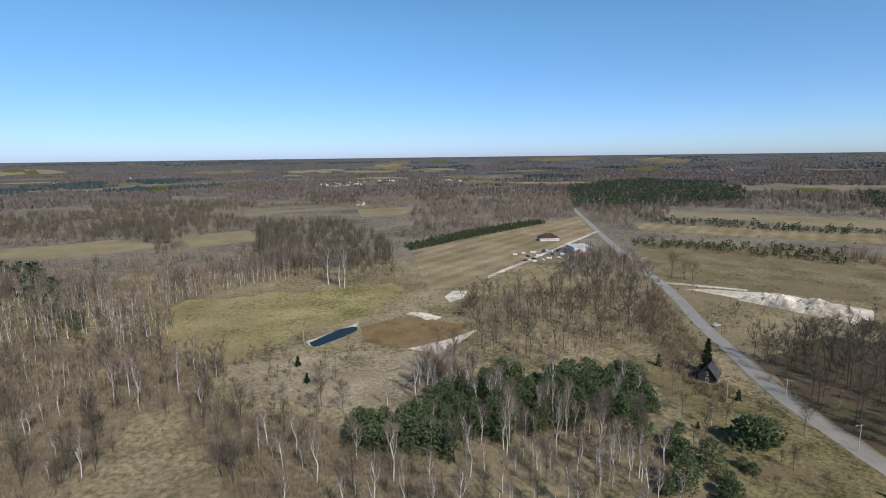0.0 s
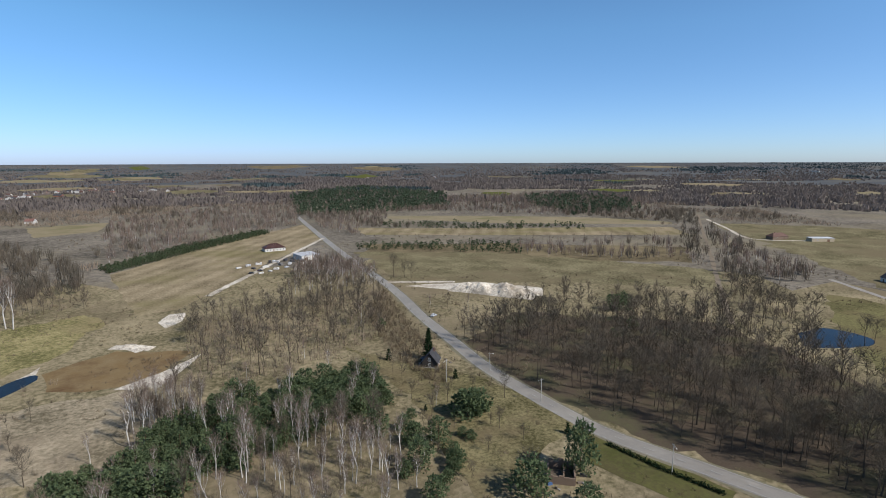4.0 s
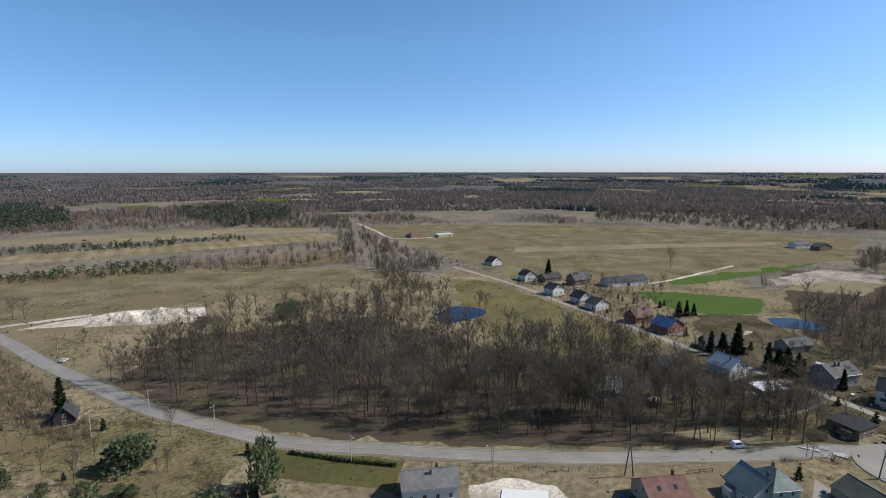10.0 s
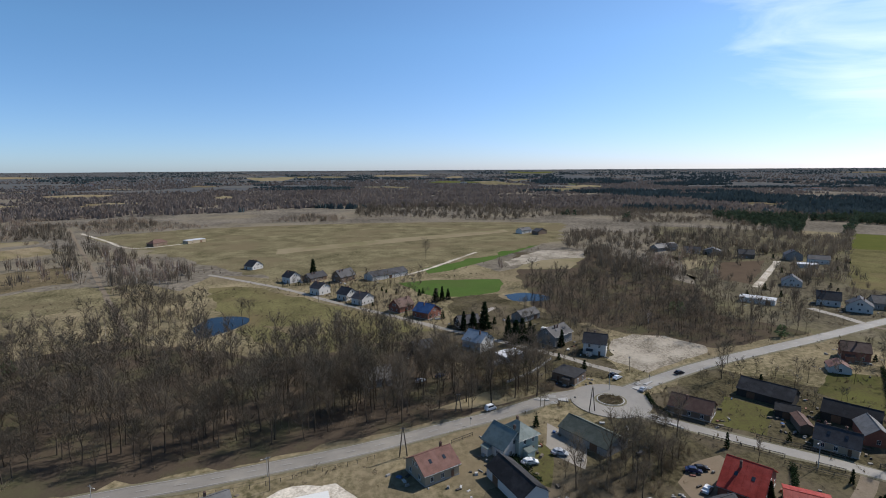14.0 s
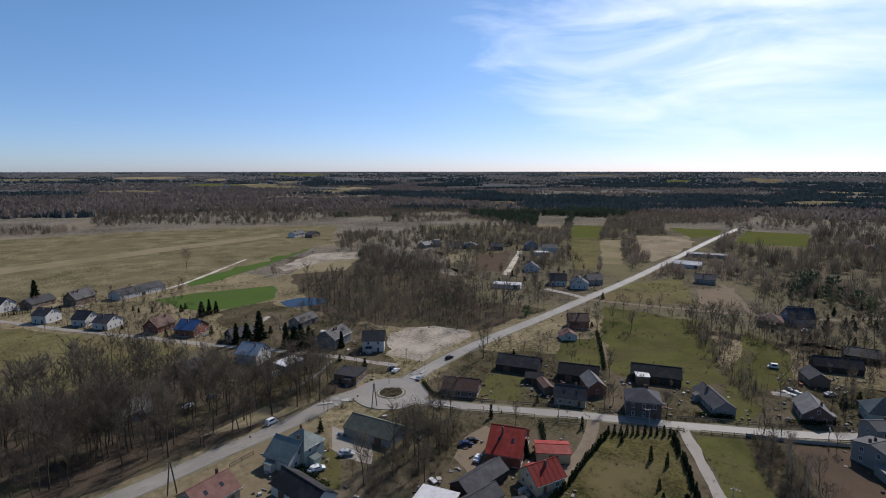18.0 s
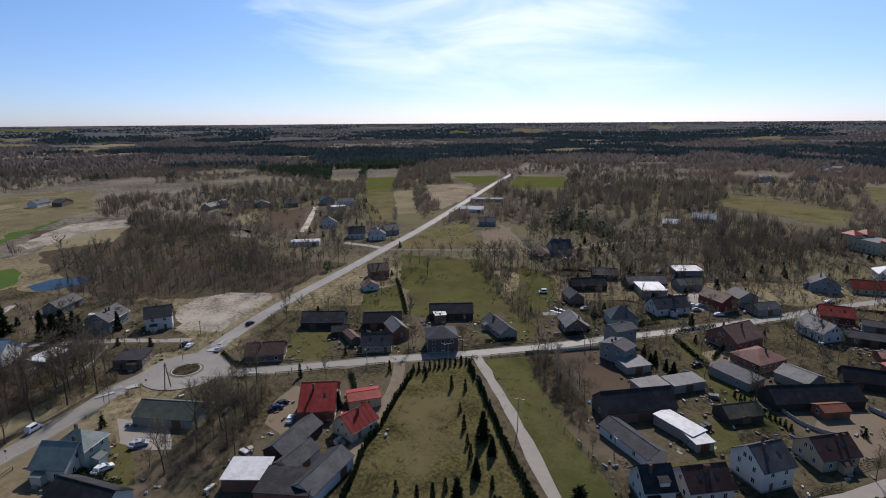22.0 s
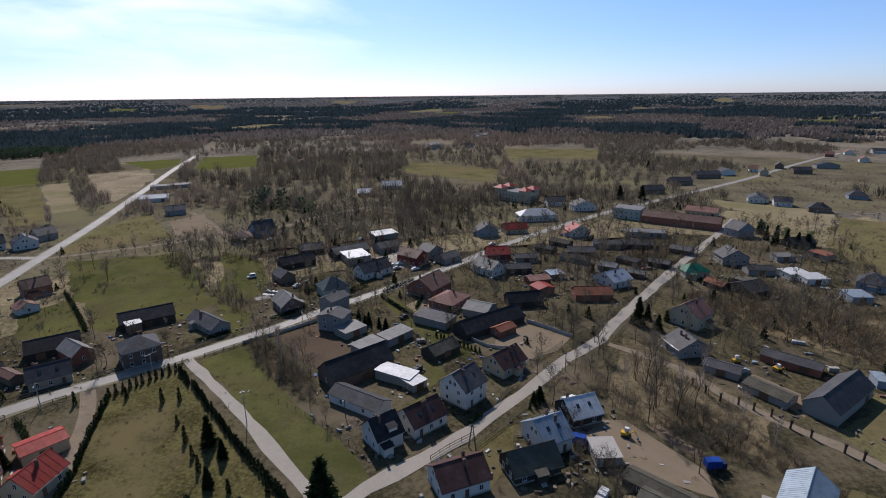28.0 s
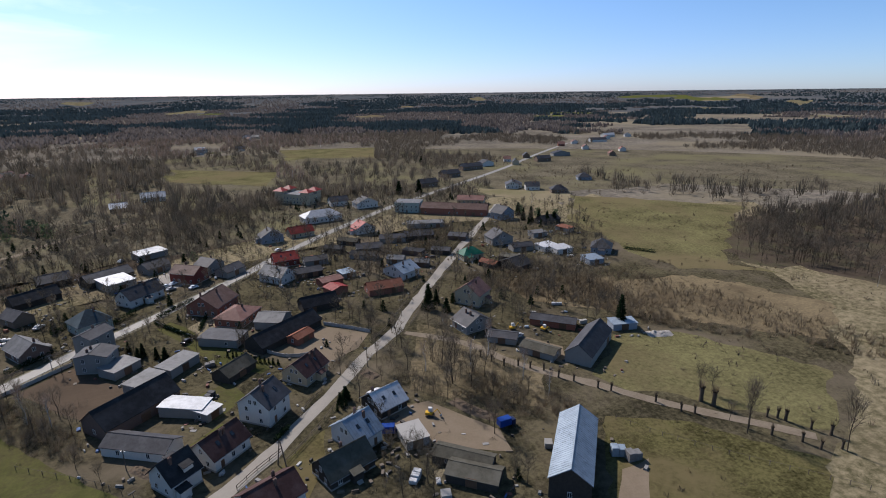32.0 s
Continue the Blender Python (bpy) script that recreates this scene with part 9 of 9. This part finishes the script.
heap([(-27.1, -126.9), (-31.8, -120.3), (-36.8, -116.0)], 1.5, 4, "brushwood")
heap([(-3.6, -148.3), (-7.7, -143.2)], 1.2, 4, "brushwood")
heap([(122.0, -188.3), (117.0, -193.3)], 0.9, 4, "rubble")
heap([(50.7, -115.2), (44.8, -110.8)], 1.0, 3, "brushwood")
heap([(-17.0, -97.2), (-20.2, -97.7)], 1.4, 5, "straw")
heap([(295.2, -21.0), (308.9, -29.5)], 1.2, 4, "rubble")
crate(66.6, 441.3, 4, 2.4, 1.6, "pale_sheet")
crate(75.3, 443.9, 5, 2.4, 1.6, "white")
crate(85.1, 449.2, 4, 2.4, 2, "slate")
crate(89.7, 447.6, 6, 2.4, 1.8, "pale_sheet")
crate(98.0, 450.7, 5, 2.4, 2, "slate")
crate(108.7, 453.1, 4, 3, 2.6, "white")
crate(107.4, 427.6, 6, 2.4, 2.4, "white")
crate(107.4, 414.3, 5, 2.4, 1.6, "grey_sheet")
crate(83.5, 417.2, 4, 2.4, 1.6, "white")
crate(70.1, 406.9, 4, 2.0, 1.0, "white")
crate(-12.4, -97.8, 4, 2.2, 1.4, "pale_sheet")
crate(-60.1, -96.0, 3.4, 2.4, 2.6, "blue_sheet")
crate(-62.8, -93.9, 3.6, 2.4, 2.6, "grey_sheet")
crate(-18.0, -90.7, 2.4, 2.2, 1.8, "concrete")
crate(-17.2, -95.9, 2.0, 1.2, 0.6, "white")
crate(-45.4, -102.3, 2.4, 2, 1.8, "grey_render")
crate(-82.3, -184.5, 4, 1.2, 1.2, "pale_sheet")
crate(39.4, -142.6, 3, 2, 1.6, "slate")
crate(19.8, -183.1, 2.4, 2, 1.2, "rust_sheet")
crate(43.2, -161.9, 3, 2, 1.2, "grey_sheet")
crate(118.4, -192.9, 5, 2, 0.8, "white")
crate(88.2, -188.2, 6, 2.4, 1.2, "white")
crate(118.7, -196.5, 6, 1.4, 0.9, "pale_sheet")
crate(122.1, -215.6, 3, 2, 1, "white")
crate(250.7, -45.3, 4, 3, 1.8, "pale_sheet")
crate(262.7, -51.3, 4, 3, 1.8, "white")
crate(215.4, -21.6, 5, 3, 2, "pale_sheet")
slab_pad([(122.1, 41.1), (126.1, 30.2), (116.5, 26.9), (113.7, 39.0)])
gardens([(264.5, -385.6), (134.1, -362.4), (62.1, -477.6), (-110.4, -472.0), (-112.4, -371.2), (-54.5, -255.3), (-17.0, -175.3), (0.0, -142.0), (25.0, -157.8), (64.5, -156.0), (99.4, -185.1), (140.6, -191.0)], 4.6, 11)
gardens([(-112.4, -371.2), (-167.9, -360.8), (-148.4, -260.5), (-116.7, -211.3), (-108.9, -166.8), (-78.0, -159.6), (-39.6, -165.1), (-23.4, -176.8), (-55.4, -245.7)], 5, 12)
gardens([(180.6, -77.8), (202.0, -110.2), (216.1, -159.5), (243.8, -210.8), (156.3, -145.8), (118.4, -192.9), (108.4, -156.6), (139.6, -112.9)], 5.5, 13)
gardens([(153.7, -59.4), (147.9, -82.1), (133.4, -93.4), (107.1, -77.3), (88.2, -53.3), (104.4, -36.7), (126.4, -28.0), (162.3, -20.7), (169.6, -35.1)], 7, 14)
gardens([(395.4, 130.2), (419.7, 21.0), (272.3, -4.2), (315.6, -48.6), (247.4, -80.9), (195.4, -56.1), (203.0, -22.6), (224.0, 22.5), (283.5, 41.3)], 6, 15)
gardens([(659.5, -255.5), (469.3, -361.5), (262.9, -231.3), (284.0, -196.0), (379.5, -189.7), (427.2, -159.6)], 8, 16)
gardens([(25.0, -97.1), (7.8, -119.2), (-10.4, -145.6), (-20.9, -134.3), (-45.2, -105.3), (-33.3, -86.7), (1.3, -88.0)], 4.6, 17)
gardens([(102.2, -151.4), (84.9, -171.5), (54.4, -141.9), (56.8, -124.1), (38.3, -97.9), (56.5, -110.6)], 6, 18)
gardens([(241.3, -236.8), (168.5, -278.5), (107.9, -291.8), (123.9, -222.4), (136.5, -202.7), (195.2, -206.0)], 5.5, 19)
gardens([(71.6, 222.5), (95.7, 202.1), (105.0, 156.2), (109.7, 112.9), (82.1, 96.9), (59.6, 115.8), (72.2, 154.5)], 9, 20)
gardens([(-154.8, 236.8), (-90.2, 207.2), (-38.8, 205.6), (-12.1, 150.5), (-30.4, 138.2), (-97.5, 176.0)], 7, 21)
hedge_row([(70.2, -200.2), (59.2, -189.6), (50.4, -181.6)], 1.2, 1.6)
thuja_row([(38.6, -167.0), (30.8, -162.6), (22.1, -157.9)], 1.6, 2.2)
hedge_row([(70.7, -205.9), (66.1, -216.0), (62.3, -222.3)], 1.2, 1.4)
hedge_row([(19.0, -118.3), (16.6, -122.3)], 1.2, 1.5)
hedge_row([(90.8, -192.7), (84.3, -206.1), (80.9, -213.0)], 1.3, 2.0)
hedge_row([(96.0, -183.1), (103.7, -169.5)], 1.2, 1.6)
hedge_row([(120.4, -147.2), (113.8, -156.6)], 1.2, 1.3)
hedge_row([(207.6, -178.6), (184.3, -161.6), (165.5, -147.2)], 1.4, 1.6)
hedge_row([(101.5, -205.7), (103.3, -197.8)], 1.2, 1.4)
thuja_row([(-107.9, -166.9), (-110.6, -164.1)], 1.3, 1.8)
thuja_row([(370.0, 115.3), (374.1, 96.9)], 1.2, 1.6)
thuja_row([(1.9, -130.1), (4.0, -128.4)], 1.4, 2.0)
hedge_row([(184.5, -73.6), (174.2, -72.7), (167.2, -75.0)], 1.2, 1.2)
def street_fence(line, side, near, far_, style, h):
    """Short runs of fence along a street, with gaps for gates and houses."""
    t = np.gradient(line, axis=0)
    t /= np.hypot(t[:, 0], t[:, 1])[:, None] + 1e-9
    edge = line + np.stack([-t[:, 1], t[:, 0]], 1) * side
    run = []
    for q in edge:
        ok = near < math.hypot(*q) < far_ and all(math.hypot(q[0] - hx, q[1] - hy) > hr - 2.5 for hx, hy, hr in HOUSES) and not near_road(q[:1], q[1:], 0.6)[0]
        if ok:
            run.append((float(q[0]), float(q[1])))
        if (not ok or len(run) > 3) and len(run) > 1:
            fence(run, h, style)
        if not ok or len(run) > 3:
            run = []


street_fence(ROADS[2][0], 4.3, 150, 300, "picket", 1.3)
street_fence(ROADS[2][0], -4.3, 165, 300, "picket", 1.2)
street_fence(ROADS[3][0], 3.8, 165, 330, "picket", 1.3)
street_fence(ROADS[3][0], -3.8, 165, 330, "picket", 1.2)


def debris_material():
    """Boards, tarps, buckets and scrap: mostly dull browns and greys, a few pale ones."""
    m = bpy.data.materials.new("debris")
    m.use_nodes = True
    n, l = m.node_tree.nodes, m.node_tree.links
    geo, ramp = n.new("ShaderNodeNewGeometry"), n.new("ShaderNodeValToRGB")
    ramp.color_ramp.interpolation = "CONSTANT"
    for at, c in ((0.0, (0.05, 0.042, 0.034)), (0.3, (0.12, 0.095, 0.07)), (0.55, (0.20, 0.19, 0.175)), (0.84, (0.36, 0.35, 0.33)), (0.91, (0.16, 0.06, 0.04)), (0.96, (0.05, 0.10, 0.22))):
        e = ramp.color_ramp.elements[0] if at == 0 else ramp.color_ramp.elements.new(at)
        e.position, e.color = at, (*c, 1)
    ramp.color_ramp.elements.remove(ramp.color_ramp.elements[-1])
    l.new(geo.outputs["Random Per Island"], ramp.inputs["Fac"])
    l.new(ramp.outputs["Color"], n["Principled BSDF"].inputs["Base Color"])
    n["Principled BSDF"].inputs["Roughness"].default_value = 0.85
    MATS["debris"] = m


def debris():
    """Small litter of village yards: boards, buckets, firewood, scrap beside the buildings."""
    debris_material()
    rs = np.random.RandomState(31)
    v, f = [], []
    for hx, hy, hr in HOUSES:
        d = math.hypot(hx, hy)
        if d > 420 or (hx, hy) == (179.7, -59.0):
            continue
        for _ in range(rs.randint(6, 20)):
            a, r = rs.uniform(0, math.tau), hr + rs.uniform(-1.5, 6) * rs.uniform(0.3, 1)
            x, y = hx + r * math.cos(a), hy + r * math.sin(a)
            if near_road(np.array([x]), np.array([y]), 1.5)[0] or any(math.hypot(x - px, y - py) < pr - 2.2 for px, py, pr in HOUSES):
                continue
            sx, sy, sz, t = rs.uniform(0.2, 0.9), rs.uniform(0.15, 0.5), rs.uniform(0.12, 0.7), rs.uniform(0, math.tau)
            i = len(v)
            for z, k in ((-0.05, 1.0), (sz, 0.88)):
                for u, w in ((-1, -1), (1, -1), (1, 1), (-1, 1)):
                    v.append((x + k * (u * sx * math.cos(t) - w * sy * math.sin(t)), y + k * (u * sx * math.sin(t) + w * sy * math.cos(t)), z))
            f += [(i, i + 3, i + 2, i + 1), (i + 4, i + 5, i + 6, i + 7), (i, i + 1, i + 5, i + 4), (i + 1, i + 2, i + 6, i + 5), (i + 2, i + 3, i + 7, i + 6), (i + 3, i, i + 4, i + 7)]
    tagged(new("yard_debris", mesh_of("yard_debris", v, f, ["debris"])), "scattered boards, buckets, firewood and scrap in the yards", "debris", kind="stuff")


debris()
yard_clutter([(264.5, -385.6), (134.1, -362.4), (62.1, -477.6), (-110.4, -472.0), (-112.4, -371.2), (-54.5, -255.3), (-17.0, -175.3), (0.0, -142.0), (25.0, -157.8), (64.5, -156.0), (99.4, -185.1), (140.6, -191.0)], 26, 5)
yard_clutter([(-112.4, -371.2), (-167.9, -360.8), (-148.4, -260.5), (-116.7, -211.3), (-108.9, -166.8), (-78.0, -159.6), (-39.6, -165.1), (-23.4, -176.8), (-55.4, -245.7)], 10, 6)
yard_clutter([(395.4, 130.2), (419.7, 21.0), (272.3, -4.2), (315.6, -48.6), (247.4, -80.9), (195.4, -56.1), (203.0, -22.6), (224.0, 22.5), (283.5, 41.3)], 8, 7)
yard_clutter([(153.7, -59.4), (147.9, -82.1), (133.4, -93.4), (107.1, -77.3), (88.2, -53.3), (104.4, -36.7), (126.4, -28.0)], 6, 8)
crate(58.7, 435.8, 4, 2, 1.2, "white")
crate(68.2, 427.4, 4, 2, 1.2, "slate")
crate(77.9, 429.4, 5, 2.4, 1.4, "white")
crate(90.2, 433.4, 4, 2.4, 1.8, "grey_sheet")
crate(97.6, 433.6, 4, 2.4, 1.8, "pale_sheet")
crate(102.8, 443.2, 5, 2.4, 2, "slate")
crate(108.7, 438.4, 4, 2.4, 2, "slate")
crate(113.5, 422.8, 4, 2.4, 2.2, "pale_sheet")
crate(119.3, 434.8, 3, 2.4, 2.2, "slate")
crate(77.8, 411.6, 3, 2, 1, "white")
car(71.3, 416.2, 26, 6.7, "car_black")
car(92.0, 419.5, 31, 6.4, "car_silver")
car(63.6, 409.1, 36, 5.6, "car_black")


def pine_line(x, y, r):
    """Pines are commoner to the south and towards the rim."""
    return 0.28 + 0.27 * y / r - np.clip((r - 1800) / 9000, 0, 0.3)


def middle_woods():
    """Single trees between half a kilometre and the far canopy."""
    rs = np.random.RandomState(9)
    n = 42000
    r = np.sqrt(rs.uniform(430 ** 2, 1110 ** 2, n))
    # the south is the more wooded side
    a = np.radians(np.where(rs.uniform(0, 1, n) < 0.62, rs.uniform(95, 242, n), rs.uniform(-50, 95, n)))
    x, y = r * np.sin(a), r * np.cos(a)
    k = ~near_road(x, y, 9)
    for mat, poly in FIELDS:
        k &= ~inside(poly, x, y)
    k &= ~before_field(x, y)
    for poly in WOODS:
        k &= ~inside(poly, x, y)
    for hx, hy, hr in HOUSES:
        k &= np.hypot(x - hx, y - hy) > hr + 10
    x, y, r = x[k], y[k], r[k]
    v1 = np.array([noise.noise(Vector((q * 0.0022, w * 0.0022, 1.3))) + 0.6 * noise.noise(Vector((q * 0.007, w * 0.007, 4.1))) for q, w in zip(x, y)])
    v2 = np.array([noise.noise(Vector((q * 0.0016, w * 0.0016, 9.3))) + 0.5 * noise.noise(Vector((q * 0.006, w * 0.006, 2.2))) for q, w in zip(x, y)])
    for q in np.nonzero(v1 > np.where((y < -100) & (r < 850), 0.0, -0.26))[0]:
        u = rs.uniform()
        kind = "pine" if v2[q] > pine_line(x[q], y[q], r[q]) + (0.12 if y[q] > 0 else 0.30) else ("birch" if v2[q] < -0.2 and u < 0.5 else ("thicket" if u < 0.45 or v1[q] < -0.05 else "alder"))
        if y[q] < 0 and kind != "pine" and u > 0.5:
            kind = "thicket" if u < 0.8 else "alder"
        plant(kind, x[q], y[q], rs.uniform(0.75, 1.25) * (1.25 if kind == "thicket" else 1.0), rs.uniform(0, 6.28), int(rs.randint(8)), 1)


middle_woods()


# scattered scrub over the open land
def scrub_land():
    rs = np.random.RandomState(5)
    n = 15000
    r = 60 + 640 * np.sqrt(rs.uniform(0, 1, n))
    a = rs.uniform(0, math.tau, n)
    x, y = r * np.sin(a), r * np.cos(a)
    k = ~near_road(x, y, 2.5)
    for mat, poly in FIELDS:
        if mat not in ("scrub", "reeds", "rough_grass"):
            k &= ~inside(poly, x, y)
    for w in WATERS:
        k &= ~inside(w, x, y)
    for hx, hy, hr in HOUSES:
        k &= np.hypot(x - hx, y - hy) > hr
    for q in np.nonzero(k)[0]:
        v = noise.noise(Vector((x[q] * 0.012, y[q] * 0.012, 3.1))) + 0.35 * noise.noise(Vector((x[q] * 0.05, y[q] * 0.05, 7.7)))
        if v < 0.05:
            continue
        w = rs.uniform()
        if r[q] > 330:
            w *= 0.6
        kind = "bush" if w < 0.62 or r[q] < 120 else ("thicket" if w < 0.88 else ("birch" if w < 0.96 else "pine"))
        plant(kind, x[q], y[q], rs.uniform(0.5, 1.0), rs.uniform(0, 6.28), int(rs.randint(8)), 1 if r[q] > 110 or kind != "bush" else 0)


scrub_land()


def tussocks():
    """Low tufts of dead grass and weeds on the open ground."""
    KINDS["tuft"] = (["bark", "twig_bush"], [brush_shape(f"z{i}", 0.55 + 0.15 * i, 0.55, 7, 0.10) for i in range(3)], [brush_shape(f"zf{i}", 0.7 + 0.2 * i, 0.8, 5, 0.2) for i in range(3)], "tuft of dead grass", "grass")
    rs = np.random.RandomState(15)
    n = 22000
    r = 85 + 330 * rs.uniform(0, 1, n) ** 0.8
    a = np.radians(rs.uniform(-45, 238, n))
    x, y = r * np.sin(a), r * np.cos(a)
    k = clear_of_things(x, y, 0.5)
    for mat, poly in FIELDS:
        if mat in ("crop", "crop_dry", "plough", "lane", "sand", "stubble", "plot_sand", "straw"):
            k &= ~inside(poly, x, y)
    k &= np.array([noise.noise(Vector((p_ * 0.05, q_ * 0.05, 2.5))) + 0.5 * noise.noise(Vector((p_ * 0.2, q_ * 0.2, 6.5))) for p_, q_ in zip(x, y)]) > 0.02
    for q in np.nonzero(k)[0]:
        plant("tuft", x[q], y[q], rs.uniform(0.6, 1.6), rs.uniform(0, 6.28), int(rs.randint(3)), 0 if r[q] < 170 else 1)


tussocks()

NAMES = {"forest_pine": ("pine_forest", "dark green pine forest beyond the fields"), "tuft": ("grass_tussocks", "dead straw coloured grass tussocks and weeds"), "undergrowth": ("undergrowth", "dark brown bare brushwood, shade of the backlit south in its colour"), "thicket": ("brushwood_thicket", "tangled bare brown brushwood, paler copy for the front-lit north"), "oak": ("oak_wood", "bare grey brown oak woodland"), "alder": ("alder_wood", "bare brown alder thicket"), "sallow": ("sallow_thicket", "bare straw brown sallow thicket, front light paled into its colour"), "birch": ("birch_wood", "bare birch wood with white trunks"),
         "pine": ("pine_wood", "dark green pine plantation"), "youngpine": ("young_pine_rows", "low dark green rows of young pines"), "spruce": ("spruce_wood", "dark green spruces"), "bush": ("scrub_thicket", "scattered straw brown leafless scrub")}
for kind, rows in STUFF.items():
    off, vs, ts, ss = 0, [], [], []
    for v, t, s in rows:
        vs.append(v), ts.append(t + off), ss.append(s)
        off += len(v)
    me = tri_mesh(NAMES[kind][0], np.concatenate(vs), np.concatenate(ts), KINDS[kind][0], np.concatenate(ss))
    tagged(new(NAMES[kind][0], me), NAMES[kind][1], "woods", kind="stuff")


# ---- far land: clearings, then woods of single trees out to the horizon ----
def far_fields():
    """Thin pale clearings and fields on the plain, draped on the land."""
    rnd = random.Random(21)
    for k in range(120):
        a = rnd.uniform(-48, 240)
        north = math.cos(radians(a)) > -0.1
        if not north and rnd.random() < 0.45:
            continue
        r = 1150 * (4300 / 1150) ** (rnd.random() ** 0.8)
        w, dp = rnd.uniform(0.03, 0.12) * r, rnd.uniform(40, 170) * (r / 1500) ** 1.2
        mat = rnd.choice(("straw", "straw", "stubble", "damp_meadow", "scrub", "crop_dry") if north else ("damp_meadow", "straw", "scrub", "crop_dry"))
        v, f, n = [], [], 9
        for i in range(n):
            u = (i / (n - 1) - 0.5)
            an = radians(a) + u * w / r
            mid = r + dp * 0.5 * noise.noise(Vector((u * 3, k, 0.5))) + u * w * rnd.uniform(-0.02, 0.02)
            half = dp / 2 * (1 - (2 * abs(u)) ** 3) * (1 + 0.5 * noise.noise(Vector((u * 6, k, 3.5)))) + 3
            for q in (mid - half, mid + half):
                v.append((q * math.sin(an), q * math.cos(an), 0.4 + min(1.6, q * 0.0007) + 0.0006 * k + float(rise(q))))
        for i in range(n - 1):
            f.append((2 * i, 2 * i + 1, 2 * i + 3, 2 * i + 2))
        FIELDS.append((mat, [q[:2] for q in v[0::2]] + [q[:2] for q in v[1::2]][::-1]))
        tagged(new("far_field", mesh_of("far_field", v, [q[::-1] for q in f], [mat])), LOOKS[mat], "field", kind="structure")


far_fields()


def far_woods(name, label, mat, pine, seed):
    rs = np.random.RandomState(seed)
    n = 160000
    r = 1090 * (4940 / 1090) ** (rs.uniform(0, 1, n) ** 0.8)
    a = np.radians(rs.uniform(-50, 242, n))
    x, y = r * np.sin(a), r * np.cos(a)
    v1 = np.array([noise.noise(Vector((q * 0.0022, w * 0.0022, 1.3))) + 0.6 * noise.noise(Vector((q * 0.007, w * 0.007, 4.1))) for q, w in zip(x, y)])
    v2 = np.array([noise.noise(Vector((q * 0.0016, w * 0.0016, 9.3))) + 0.5 * noise.noise(Vector((q * 0.006, w * 0.006, 2.2))) for q, w in zip(x, y)])
    on = v2 > pine_line(x, y, r)
    on = (on & (v1 > -0.35)) if pine else (~on & (v1 > -0.42))
    for _, poly in FIELDS:
        if math.hypot(*poly[0]) > 900:
            on &= ~(inside(poly, x, y) | inside(poly, x * 1.04, y * 1.04))
    on &= ~near_road(x, y, 10)
    for hx, hy, hr in HOUSES:
        if math.hypot(hx, hy) > 1000:
            on &= np.hypot(x - hx, y - hy) > hr + 12
    x, y, r = x[on], y[on], r[on]
    m_ = len(x)
    k = stretch(r) ** -0.55
    h = (rs.uniform(9, 14, m_) if pine else rs.uniform(5, 10.5, m_)) * k
    soup = np.empty((m_, 3, 3, 3))
    for j in range(3):
        t = rs.uniform(0, math.tau, m_)
        ox, oy = x + rs.uniform(-0.35, 0.35, m_) * h, y + rs.uniform(-0.35, 0.35, m_) * h
        w = h * rs.uniform(0.30, 0.52, m_) * (1 + 0.4 * (r > 2600))
        z0 = rise(r) + np.clip((r - 900) * 0.001, 0, 1.5) - 0.3
        hh = h * rs.uniform(0.7, 1.0, m_)
        soup[:, j, 0] = np.stack([ox - np.cos(t) * w, oy - np.sin(t) * w, z0], -1)
        soup[:, j, 1] = np.stack([ox + np.cos(t) * w, oy + np.sin(t) * w, z0], -1)
        soup[:, j, 2] = np.stack([ox + rs.uniform(-0.6, 0.6, m_) * w, oy, z0 + hh], -1)
    soup = soup.reshape(-1, 3)
    me = tri_mesh(name, soup, np.arange(len(soup)).reshape(-1, 3), [mat], np.zeros(len(soup) // 3, np.int32))
    tagged(new(name, me), label, "woods", kind="stuff")


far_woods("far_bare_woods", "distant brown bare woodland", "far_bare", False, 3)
far_woods("far_pine_woods", "distant pine forest, bluish haze painted into its dark green", "far_pine_hazed", True, 4)
